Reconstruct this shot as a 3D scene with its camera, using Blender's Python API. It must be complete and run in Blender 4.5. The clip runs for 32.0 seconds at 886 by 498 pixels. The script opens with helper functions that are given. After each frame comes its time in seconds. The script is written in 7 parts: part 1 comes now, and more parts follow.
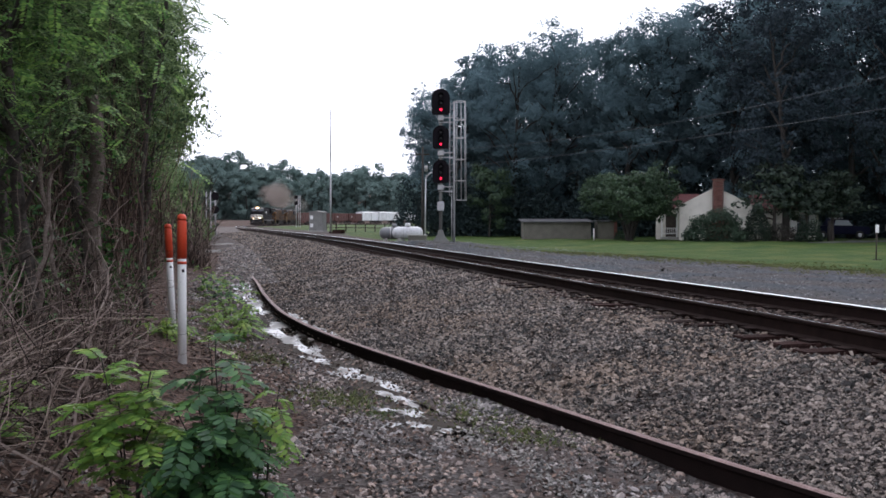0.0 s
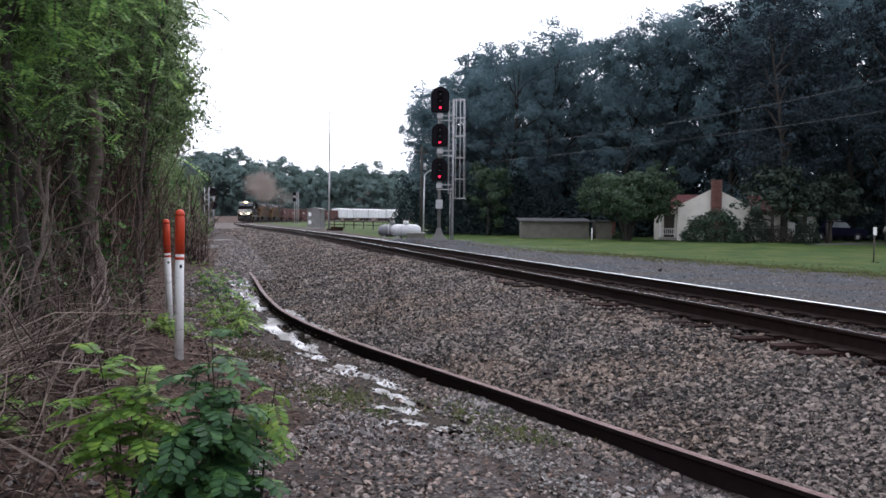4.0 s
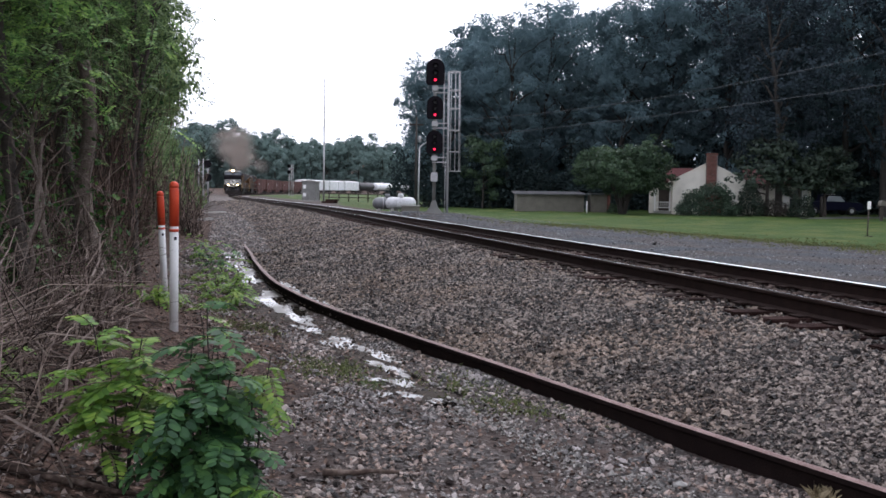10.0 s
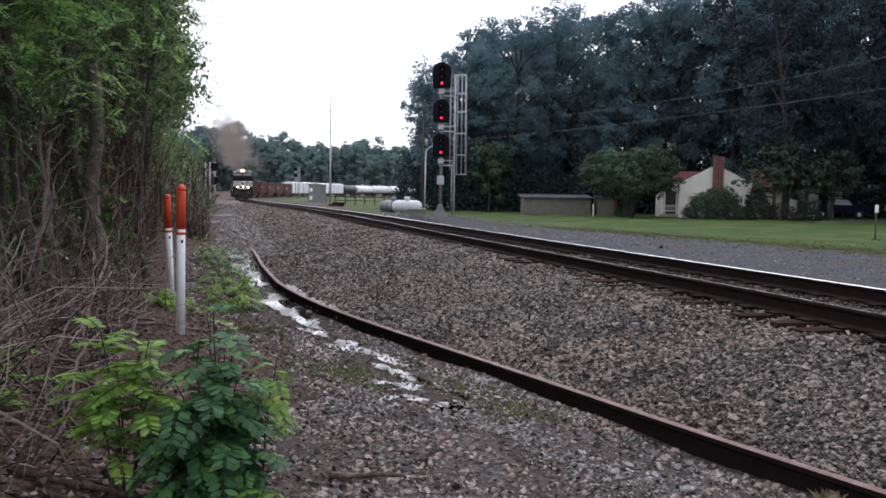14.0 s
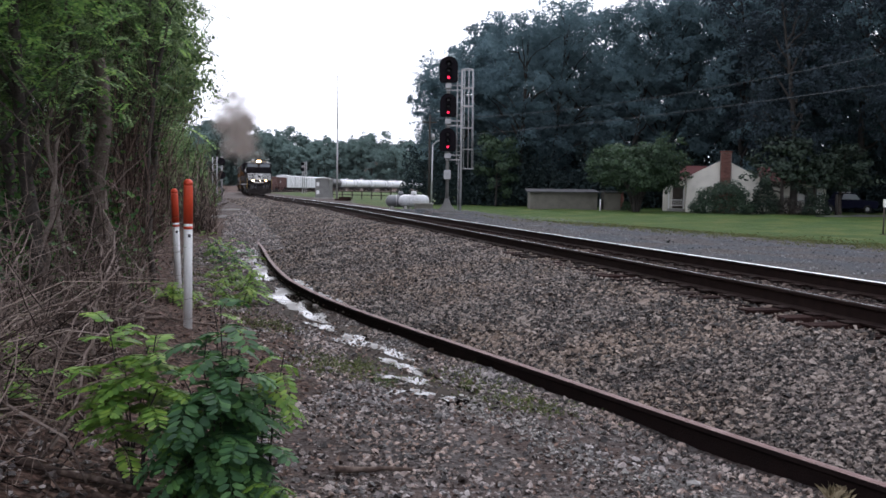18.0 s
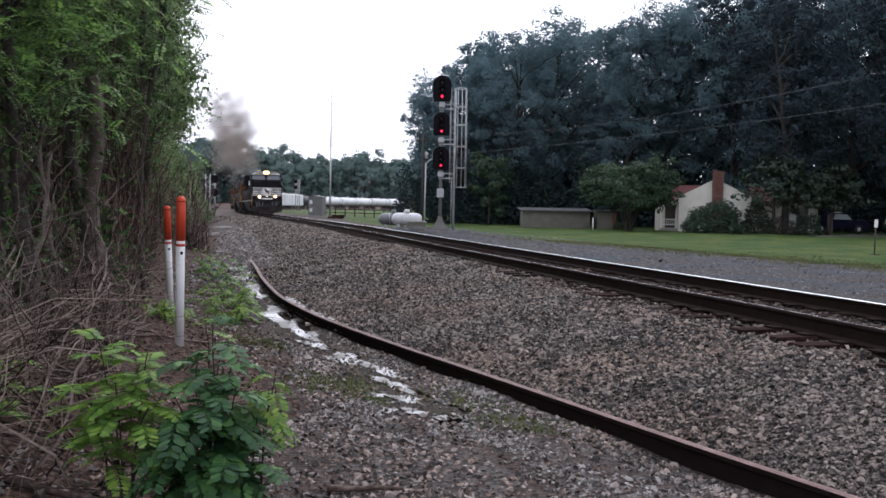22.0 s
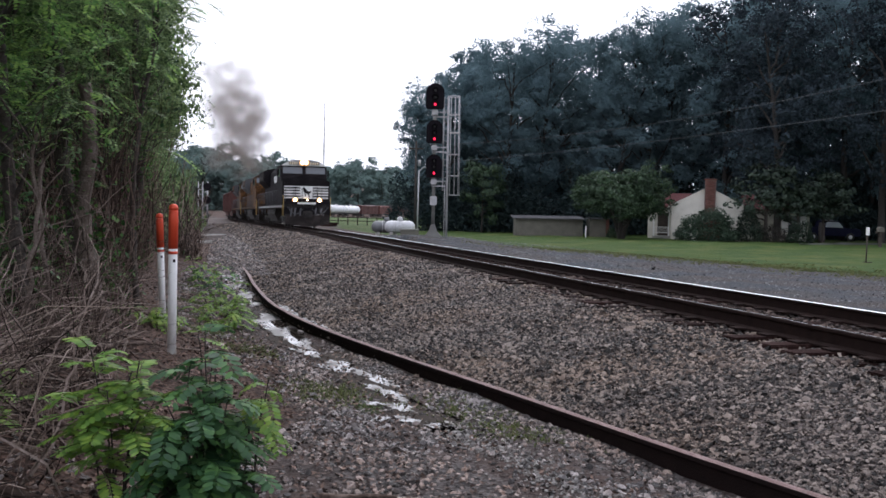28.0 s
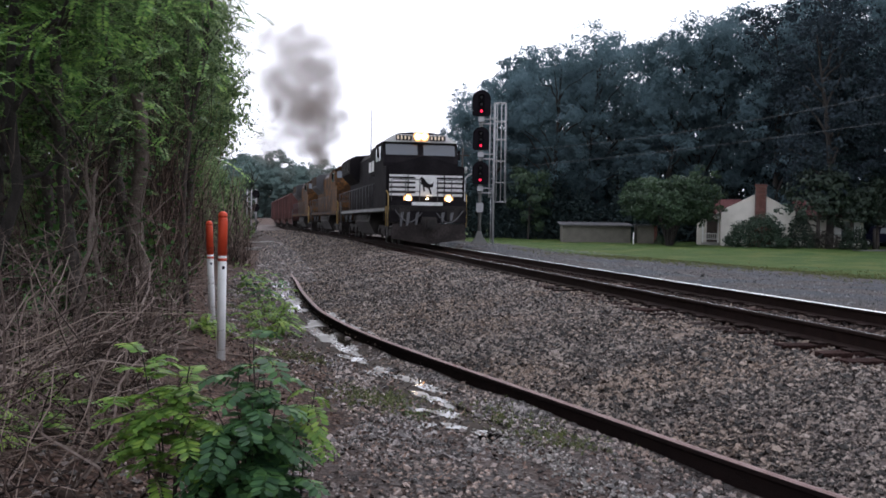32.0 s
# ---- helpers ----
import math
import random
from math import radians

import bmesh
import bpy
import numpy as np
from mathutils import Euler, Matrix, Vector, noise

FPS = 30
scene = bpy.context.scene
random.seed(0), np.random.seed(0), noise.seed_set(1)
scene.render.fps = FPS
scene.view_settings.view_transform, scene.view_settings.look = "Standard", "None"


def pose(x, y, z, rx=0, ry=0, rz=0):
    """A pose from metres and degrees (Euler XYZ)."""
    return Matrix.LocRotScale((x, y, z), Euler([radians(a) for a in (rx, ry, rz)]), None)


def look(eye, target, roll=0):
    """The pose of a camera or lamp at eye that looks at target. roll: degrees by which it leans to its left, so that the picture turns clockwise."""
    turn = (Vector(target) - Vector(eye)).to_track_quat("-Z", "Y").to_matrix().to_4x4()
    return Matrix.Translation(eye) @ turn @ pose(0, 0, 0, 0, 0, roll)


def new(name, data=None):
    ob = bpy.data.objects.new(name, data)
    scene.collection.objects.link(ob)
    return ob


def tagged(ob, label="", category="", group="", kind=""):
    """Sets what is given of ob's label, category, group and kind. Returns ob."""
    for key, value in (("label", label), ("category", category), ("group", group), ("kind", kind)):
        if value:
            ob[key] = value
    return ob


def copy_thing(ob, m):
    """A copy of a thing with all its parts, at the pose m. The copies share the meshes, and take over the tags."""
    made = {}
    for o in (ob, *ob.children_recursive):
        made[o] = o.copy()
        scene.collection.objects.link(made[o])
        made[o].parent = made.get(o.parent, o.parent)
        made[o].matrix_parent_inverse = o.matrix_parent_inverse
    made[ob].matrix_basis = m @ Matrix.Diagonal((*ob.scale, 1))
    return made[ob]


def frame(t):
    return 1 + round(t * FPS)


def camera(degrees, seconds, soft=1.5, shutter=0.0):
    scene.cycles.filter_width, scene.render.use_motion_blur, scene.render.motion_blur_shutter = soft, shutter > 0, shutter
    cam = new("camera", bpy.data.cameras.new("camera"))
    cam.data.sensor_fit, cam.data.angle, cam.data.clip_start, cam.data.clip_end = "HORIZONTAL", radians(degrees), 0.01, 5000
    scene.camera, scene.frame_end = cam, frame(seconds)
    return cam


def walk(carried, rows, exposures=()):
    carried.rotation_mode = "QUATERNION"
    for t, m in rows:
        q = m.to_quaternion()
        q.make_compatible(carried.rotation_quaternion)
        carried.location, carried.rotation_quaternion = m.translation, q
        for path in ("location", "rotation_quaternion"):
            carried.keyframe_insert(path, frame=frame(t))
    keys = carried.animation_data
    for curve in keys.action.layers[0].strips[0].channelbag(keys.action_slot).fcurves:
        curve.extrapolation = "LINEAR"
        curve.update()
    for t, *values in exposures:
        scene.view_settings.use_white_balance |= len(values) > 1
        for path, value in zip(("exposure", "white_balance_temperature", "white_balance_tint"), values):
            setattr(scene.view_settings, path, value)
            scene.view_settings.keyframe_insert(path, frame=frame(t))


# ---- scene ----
# camera: held by hand at one spot beside the siding, it only turns
EYE = (0.0, 0.0, 1.70)
cam = camera(49.0, 32.0, soft=1.6, shutter=0.4)
TURNS = [  # seconds, rx, ry, rz in degrees
    (0, 88.075, -0.053, -0.014),
    (0.5, 88.525, -0.484, -0.121),
    (1, 88.579, -0.485, 0.112),
    (1.5, 88.608, -0.542, 0.113),
    (2, 88.360, -0.626, 0.106),
    (2.5, 88.107, -0.533, 0.089),
    (3, 87.911, -0.544, -0.000),
    (3.5, 87.971, -0.600, -0.082),
    (5.5, 87.855, -0.726, -0.203),
    (6, 87.758, -0.909, -0.218),
    (6.5, 87.563, -0.929, -0.112),
    (7, 87.388, -0.779, -0.116),
    (7.5, 87.232, -0.840, -0.219),
    (8, 87.232, -0.840, -0.219),
    (8.5, 86.901, -0.911, -0.468),
    (9, 86.797, -0.912, -0.572),
    (9.5, 86.692, -0.878, -0.573),
    (10, 86.370, -0.799, -0.411),
    (10.5, 86.153, -0.765, -0.436),
    (11, 85.992, -0.852, -0.256),
    (11.5, 85.986, -0.652, 0.000),
    (12, 86.226, -0.529, -0.038),
    (12.5, 86.428, -0.515, 0.080),
    (13, 86.473, -0.499, 0.031),
    (13.5, 86.467, -0.616, 0.004),
    (14, 86.551, -0.838, -0.035),
    (14.5, 86.654, -0.961, 0.048),
    (16.5, 86.724, -0.816, 0.261),
    (17, 86.532, -0.982, 0.315),
    (17.5, 86.512, -0.921, 0.131),
    (18, 86.220, -0.835, 0.362),
    (18.5, 86.274, -0.974, 0.320),
    (19, 86.302, -0.945, 0.197),
    (19.5, 86.415, -0.890, -0.116),
    (20, 86.694, -0.933, -0.453),
    (20.5, 86.993, -1.058, -0.301),
    (21, 87.199, -1.079, -0.202),
    (21.5, 87.341, -1.013, -0.160),
    (22, 87.307, -1.088, -0.049),
    (22.5, 87.274, -1.177, -0.181),
    (23, 87.242, -1.253, -0.158),
    (23.5, 87.214, -1.388, -0.094),
    (24, 87.018, -1.338, -0.160),
    (24.5, 87.132, -1.394, -0.297),
    (25, 87.263, -1.386, -0.253),
    (25.5, 87.169, -1.269, -0.291),
    (27.5, 87.492, -1.275, -0.481),
    (28, 87.771, -1.110, -0.460),
    (28.5, 87.825, -0.974, -0.612),
    (29, 87.751, -0.682, -0.674),
    (29.5, 88.030, -0.604, -0.696),
    (30, 88.165, -0.709, -0.565),
    (30.5, 88.078, -0.670, -0.512),
    (30.8, 88.078, -0.670, -0.512),
    (31, 89.380, -0.807, 1.271),
    (31.5, 89.250, -1.486, 2.305),
    (32, 88.124, -0.980, 2.272),
]
walk(cam, [(t, pose(*EYE, rx, ry, rz)) for t, rx, ry, rz in TURNS], exposures=[(0.0, 0.28, 6250, 14), (1.0, 0.42, 6250, 14), (7.0, 0.42, 6250, 14), (18.0, 0.33, 6250, 14), (28.0, 0.29, 6250, 14), (32.0, 0.26, 6250, 14)])

# ---- world and light: a bright, even overcast sky ----
world = bpy.data.worlds.new("overcast_sky")
scene.world = world
world.use_nodes = True
wn, wl = world.node_tree.nodes, world.node_tree.links
sky = wn.new("ShaderNodeTexSky")
sky.sky_type, sky.sun_disc = "NISHITA", False
sky.sun_elevation, sky.sun_rotation = radians(45), radians(0)
sky.air_density, sky.dust_density, sky.ozone_density = 1.0, 6.0, 1.0
grey = wn.new("ShaderNodeHueSaturation")
grey.inputs["Saturation"].default_value = 0.12
cloud = wn.new("ShaderNodeMix")
cloud.data_type = "RGBA"
cloud.inputs[0].default_value = 0.75
cloud.inputs[7].default_value = (8.95, 9.2, 10.2, 1)
wl.new(sky.outputs[0], grey.inputs["Color"])
wl.new(grey.outputs[0], cloud.inputs[6])
wl.new(cloud.outputs[2], wn["Background"].inputs[0])
wn["Background"].inputs[1].default_value = 0.15
sun = new("sun", bpy.data.lights.new("sun", "SUN"))
sun.data.energy, sun.data.angle, sun.data.color = 0.4, radians(30), (1.0, 0.96, 0.9)
sun.matrix_world = look((0, 75, 62), (0, 20, 0))


# ---- materials ----
def mat(name, colours, rough=0.8, metal=0.0, scale=6.0, fine=60.0, bump=0.0, bump_scale=80.0, island=0.0, obj=0.0, spec=0.4, leafy=0.0, tint=None):
    """A surface of two or three colours mixed at two scales, with relief."""
    m = bpy.data.materials.new(name)
    m.use_nodes = True
    n, l = m.node_tree.nodes, m.node_tree.links
    b = n["Principled BSDF"]
    b.inputs["Metallic"].default_value = metal
    b.inputs["Specular IOR Level"].default_value = spec
    tc = n.new("ShaderNodeTexCoord")
    big = n.new("ShaderNodeTexNoise")
    big.inputs["Scale"].default_value, big.inputs["Detail"].default_value = scale, 5
    small = n.new("ShaderNodeTexNoise")
    small.inputs["Scale"].default_value, small.inputs["Detail"].default_value = fine, 3
    for t in (big, small):
        l.new(tc.outputs["Object"], t.inputs["Vector"])
    add = n.new("ShaderNodeMath")
    add.operation = "MULTIPLY_ADD"
    add.inputs[1].default_value = 0.6
    mul = n.new("ShaderNodeMath")
    mul.operation = "MULTIPLY"
    mul.inputs[1].default_value = 0.5
    l.new(small.outputs[0], mul.inputs[0])
    l.new(big.outputs[0], add.inputs[0])
    l.new(mul.outputs[0], add.inputs[2])
    last = add.outputs[0]
    for k, socket in ((island, ("ShaderNodeNewGeometry", "Random Per Island")), (obj, ("ShaderNodeObjectInfo", "Random"))):
        if k:
            g = n.new(socket[0])
            a = n.new("ShaderNodeMath")
            a.operation = "MULTIPLY_ADD"
            a.inputs[1].default_value = k
            sub = n.new("ShaderNodeMath")
            sub.operation = "SUBTRACT"
            sub.inputs[1].default_value = k / 2
            l.new(g.outputs[socket[1]], a.inputs[0])
            l.new(last, sub.inputs[0])
            l.new(sub.outputs[0], a.inputs[2])
            last = a.outputs[0]
    ramp = n.new("ShaderNodeValToRGB")
    e = ramp.color_ramp.elements
    while len(e) < len(colours):
        e.new(0.5)
    for i, c in enumerate(colours):
        e[i].position = 0.3 + 0.5 * i / max(1, len(colours) - 1)
        e[i].color = (*c, 1)
    l.new(last, ramp.inputs[0])
    colour = ramp.outputs[0]
    if tint:
        tn = n.new("ShaderNodeTexNoise")
        tn.inputs["Scale"].default_value, tn.inputs["Detail"].default_value = tint[0], 4
        l.new(tc.outputs["Object"], tn.inputs["Vector"])
        tr_ = n.new("ShaderNodeValToRGB")
        for i, (p, c) in enumerate(((0.42, tint[1]), (0.58, tint[2]))):
            tr_.color_ramp.elements[i].position, tr_.color_ramp.elements[i].color = p, (*c, 1)
        l.new(tn.outputs[0], tr_.inputs[0])
        tm = n.new("ShaderNodeMix")
        tm.data_type, tm.blend_type = "RGBA", "MULTIPLY"
        tm.inputs[0].default_value = 1.0
        l.new(colour, tm.inputs[6])
        l.new(tr_.outputs[0], tm.inputs[7])
        colour = tm.outputs[2]
    l.new(colour, b.inputs["Base Color"])
    r = n.new("ShaderNodeMapRange")
    r.inputs[3].default_value, r.inputs[4].default_value = max(0.02, rough - 0.12), min(1, rough + 0.12)
    l.new(small.outputs[0], r.inputs[0])
    l.new(r.outputs[0], b.inputs["Roughness"])
    if bump:
        bn = n.new("ShaderNodeTexNoise")
        bn.inputs["Scale"].default_value, bn.inputs["Detail"].default_value = bump_scale, 4
        l.new(tc.outputs["Object"], bn.inputs["Vector"])
        bb = n.new("ShaderNodeBump")
        bb.inputs["Strength"].default_value, bb.inputs["Distance"].default_value = min(1.0, bump), 0.02
        l.new(bn.outputs[0], bb.inputs["Height"])
        l.new(bb.outputs[0], b.inputs["Normal"])
    if leafy:
        tr = n.new("ShaderNodeBsdfTranslucent")
        mx = n.new("ShaderNodeMixShader")
        mx.inputs[0].default_value = leafy
        l.new(ramp.outputs[0], tr.inputs[0])
        l.new(b.outputs[0], mx.inputs[1])
        l.new(tr.outputs[0], mx.inputs[2])
        l.new(mx.outputs[0], n["Material Output"].inputs[0])
    return m


def glow(name, colour, strength):
    m = bpy.data.materials.new(name)
    m.use_nodes = True
    b = m.node_tree.nodes["Principled BSDF"]
    b.inputs["Base Color"].default_value = (*colour, 1)
    b.inputs["Emission Color"].default_value = (*colour, 1)
    b.inputs["Emission Strength"].default_value = strength
    return m


def glass(name, tint=(0.02, 0.03, 0.035), rough=0.05):
    m = bpy.data.materials.new(name)
    m.use_nodes = True
    b = m.node_tree.nodes["Principled BSDF"]
    b.inputs["Base Color"].default_value = (*tint, 1)
    b.inputs["Roughness"].default_value = rough
    b.inputs["Specular IOR Level"].default_value = 0.8
    return m


STONE = mat("ballast_stone", [(0.008, 0.0062, 0.0053), (0.061, 0.048, 0.042), (0.265, 0.222, 0.193)], 0.62, scale=0.8, fine=160, island=0.8, spec=0.35, bump=0.5, bump_scale=120, tint=(0.55, (1.0, 0.9, 0.81), (0.93, 0.91, 0.9)))
PEBBLE = mat("spilled_gravel", [(0.014, 0.011, 0.01), (0.074, 0.058, 0.052), (0.32, 0.275, 0.25)], 0.45, spec=0.6, scale=1.2, fine=160, island=0.75, bump=0.5, bump_scale=120, tint=(0.9, (1.0, 0.86, 0.78), (0.92, 0.95, 1.0)))
STEEL = mat("polished_rail_head", [(0.6, 0.6, 0.62), (0.75, 0.75, 0.77)], 0.24, 1.0, scale=3, fine=200)
RAIL_SIDE = mat("oiled_rusty_rail_side", [(0.012, 0.008, 0.0075), (0.03, 0.018, 0.015)], 0.85, scale=8, fine=90, bump=0.2, spec=0.06)
RUST = mat("rusty_rail", [(0.06, 0.028, 0.025), (0.14, 0.075, 0.067), (0.25, 0.165, 0.15)], 0.6, scale=5, fine=90, bump=0.4, bump_scale=150)
TIE = mat("creosoted_wood", [(0.009, 0.005, 0.0045), (0.024, 0.0125, 0.011), (0.05, 0.029, 0.026)], 0.95, scale=5, fine=40, bump=0.6, bump_scale=40, obj=0.35, spec=0.04)
BARK = mat("grey_brown_bark", [(0.018, 0.0145, 0.0125), (0.05, 0.041, 0.035), (0.105, 0.088, 0.077)], 0.95, scale=9, fine=50, bump=0.9, bump_scale=30)
TWIG = mat("dead_twigs", [(0.015, 0.01, 0.0085), (0.068, 0.048, 0.039), (0.25, 0.195, 0.165)], 0.9, spec=0.1, scale=2, fine=30, island=0.7)
BARK_DARK = mat("dark_bark", [(0.012, 0.011, 0.01), (0.03, 0.026, 0.023), (0.05, 0.044, 0.038)], 0.95, scale=9, fine=50, bump=0.9, bump_scale=30)
BROWN_TWIG = mat("reddish_bare_shoots", [(0.024, 0.0155, 0.013), (0.085, 0.056, 0.046), (0.2, 0.142, 0.118)], 0.9, spec=0.1, scale=2, fine=30, island=0.6)
PALE_TWIG = mat("bleached_twigs", [(0.06, 0.042, 0.035), (0.135, 0.1, 0.084), (0.25, 0.2, 0.172)], 0.9, scale=2, fine=30, island=0.6)
LEAF_NEAR = mat("locust_leaf", [(0.065, 0.145, 0.05), (0.175, 0.32, 0.095), (0.33, 0.5, 0.14)], 0.6, spec=0.2, scale=1.2, fine=9, island=0.45, leafy=0.5)
LEAF_SAPLING = mat("sapling_leaf", [(0.018, 0.058, 0.024), (0.046, 0.125, 0.042), (0.11, 0.235, 0.06)], 0.6, scale=1.4, fine=9, island=0.4, leafy=0.3)
LEAF_YOUNG = mat("young_sapling_leaf", [(0.075, 0.16, 0.03), (0.15, 0.28, 0.045), (0.28, 0.4, 0.065)], 0.55, scale=1.6, fine=9, island=0.35, leafy=0.4)
LEAF_LEFT = mat("hedgerow_leaf", [(0.038, 0.07, 0.033), (0.125, 0.195, 0.083), (0.28, 0.38, 0.155)], 0.7, spec=0.2, scale=0.6, fine=6, island=0.45, leafy=0.3)
# blue-grey haze over the wood is mixed into this leaf colour
LEAF_WOOD_HAZY = mat("oak_leaf", [(0.076, 0.124, 0.142), (0.124, 0.188, 0.21), (0.18, 0.256, 0.275)], 0.85, scale=0.25, fine=3, island=0.08, leafy=0.6, obj=0.12, spec=0.08)
LEAF_YARD = mat("dark_evergreen_oak_leaf", [(0.016, 0.024, 0.03), (0.028, 0.04, 0.05), (0.045, 0.062, 0.072)], 0.85, scale=0.3, fine=3, island=0.3, leafy=0.2, spec=0.08)
LEAF_ROUND = mat("ornamental_tree_leaf", [(0.018, 0.037, 0.022), (0.037, 0.072, 0.036), (0.066, 0.112, 0.052)], 0.6, scale=0.6, fine=5, island=0.4, leafy=0.3)
# haze before the ridge is put into these pale, even leaf colours
LEAF_FAR_HAZY = mat("hazed_distant_leaf", [(0.125, 0.182, 0.172), (0.15, 0.212, 0.196), (0.18, 0.246, 0.22)], 0.9, scale=0.05, fine=0.8, island=0.15, leafy=0.3, spec=0.05)


# ---- mesh helpers ----
def part(name, bm, material, parent, label=""):
    """Links a bmesh as one mesh object under a thing or a part."""
    me = bpy.data.meshes.new(name)
    bm.to_mesh(me)
    bm.free()
    for m in material if isinstance(material, (list, tuple)) else (material,):
        me.materials.append(m)
    ob = new(name, me)
    if parent is not None:
        ob.parent = parent
    if label:
        ob["label"] = label
    return ob


def raw(name, verts, faces, material, parent=None, smooth=False):
    me = bpy.data.meshes.new(name)
    me.from_pydata(verts if isinstance(verts, list) else verts.tolist(), [], faces if isinstance(faces, list) else faces.tolist())
    for m in material if isinstance(material, (list, tuple)) else (material,):
        me.materials.append(m)
    if smooth:
        me.polygons.foreach_set("use_smooth", [True] * len(me.polygons))
    ob = new(name, me)
    if parent is not None:
        ob.parent = parent
    return ob


def empty(name, m=None):
    ob = new(name)
    if m is not None:
        ob.matrix_world = m
    return ob


def box(bm, x0, x1, y0, y1, z0, z1, bevel=0.0, mi=0):
    r = bmesh.ops.create_cube(bm, size=1.0)
    for v in r["verts"]:
        v.co = Vector(((x0 + x1) / 2 + v.co.x * (x1 - x0), (y0 + y1) / 2 + v.co.y * (y1 - y0), (z0 + z1) / 2 + v.co.z * (z1 - z0)))
    fs = {f for v in r["verts"] for f in v.link_faces}
    for f in fs:
        f.material_index = mi
    if bevel:
        es = {e for v in r["verts"] for e in v.link_edges}
        bmesh.ops.bevel(bm, geom=list(es), offset=bevel, segments=2, affect="EDGES", material=-1)
    return bm


def nb():
    return bmesh.new()


def boxb(*a, **k):
    return box(nb(), *a, **k)


def cyl(bm, p0, p1, r0, r1=None, seg=10, caps=True, mi=0):
    """A round bar from p0 to p1."""
    r1 = r0 if r1 is None else r1
    p0, p1 = Vector(p0), Vector(p1)
    q = (p1 - p0).to_track_quat("Z", "Y")
    rings = []
    for p, r in ((p0, r0), (p1, r1)):
        rings.append([bm.verts.new(p + q @ Vector((r * math.cos(2 * math.pi * i / seg), r * math.sin(2 * math.pi * i / seg), 0))) for i in range(seg)])
    for i in range(seg):
        f = bm.faces.new((rings[0][i], rings[0][(i + 1) % seg], rings[1][(i + 1) % seg], rings[1][i]))
        f.smooth, f.material_index = True, mi
    if caps:
        bm.faces.new(list(reversed(rings[0]))).material_index = mi
        bm.faces.new(rings[1]).material_index = mi
    return bm


def cylb(*a, **k):
    return cyl(nb(), *a, **k)


def lathe(bm, axis0, axis1, prof, seg=20, mi=0):
    """Revolves (distance along, radius) pairs about the line from axis0 to axis1."""
    a0, a1 = Vector(axis0), Vector(axis1)
    d = (a1 - a0).normalized()
    q = d.to_track_quat("Z", "Y")
    rings = [[bm.verts.new(a0 + d * h + q @ Vector((max(r, 1e-4) * math.cos(2 * math.pi * i / seg), max(r, 1e-4) * math.sin(2 * math.pi * i / seg), 0))) for i in range(seg)] for h, r in prof]
    for a, b in zip(rings, rings[1:]):
        for i in range(seg):
            f = bm.faces.new((a[i], a[(i + 1) % seg], b[(i + 1) % seg], b[i]))
            f.smooth, f.material_index = True, mi
    bm.faces.new(list(reversed(rings[0]))).material_index = mi
    bm.faces.new(rings[-1]).material_index = mi
    return bm


def prism(bm, outline, axis, a, b, mi=0):
    """Extrudes a closed outline from a to b along axis: 'x' takes (y, z), 'y' takes (x, z), 'z' takes (x, y)."""
    def at(p, w):
        return {"x": (w, p[0], p[1]), "y": (p[0], w, p[1]), "z": (p[0], p[1], w)}[axis]
    lo, hi = [bm.verts.new(at(p, a)) for p in outline], [bm.verts.new(at(p, b)) for p in outline]
    k = len(outline)
    fs = [bm.faces.new(lo), bm.faces.new(list(reversed(hi)))]
    for i in range(k):
        fs.append(bm.faces.new((lo[(i + 1) % k], lo[i], hi[i], hi[(i + 1) % k])))
    for f in fs:
        f.material_index = mi
    bmesh.ops.recalc_face_normals(bm, faces=fs)
    return bm


def prismb(*a, **k):
    return prism(nb(), *a, **k)


def tubes(paths, radii, sides=4):
    """Tapered tubes along many paths; paths (n, k, 3), radii (n, k)."""
    n, k, _ = paths.shape
    tan = np.gradient(paths, axis=1)
    tan /= np.linalg.norm(tan, axis=2, keepdims=True) + 1e-9
    ref = np.where(np.abs(tan[..., 2:3]) > 0.9, np.array([1.0, 0, 0]), np.array([0, 0, 1.0]))
    u = np.cross(tan, ref)
    u /= np.linalg.norm(u, axis=2, keepdims=True) + 1e-9
    w = np.cross(tan, u)
    ang = np.arange(sides) * 2 * np.pi / sides
    v = paths[:, :, None] + radii[:, :, None, None] * (np.cos(ang)[None, None, :, None] * u[:, :, None] + np.sin(ang)[None, None, :, None] * w[:, :, None])
    idx = np.arange(n * k * sides).reshape(n, k, sides)
    a, b = idx[:, :-1], idx[:, 1:]
    f = np.stack([a, np.roll(a, -1, 2), np.roll(b, -1, 2), b], -1).reshape(-1, 4)
    return v.reshape(-1, 3), f


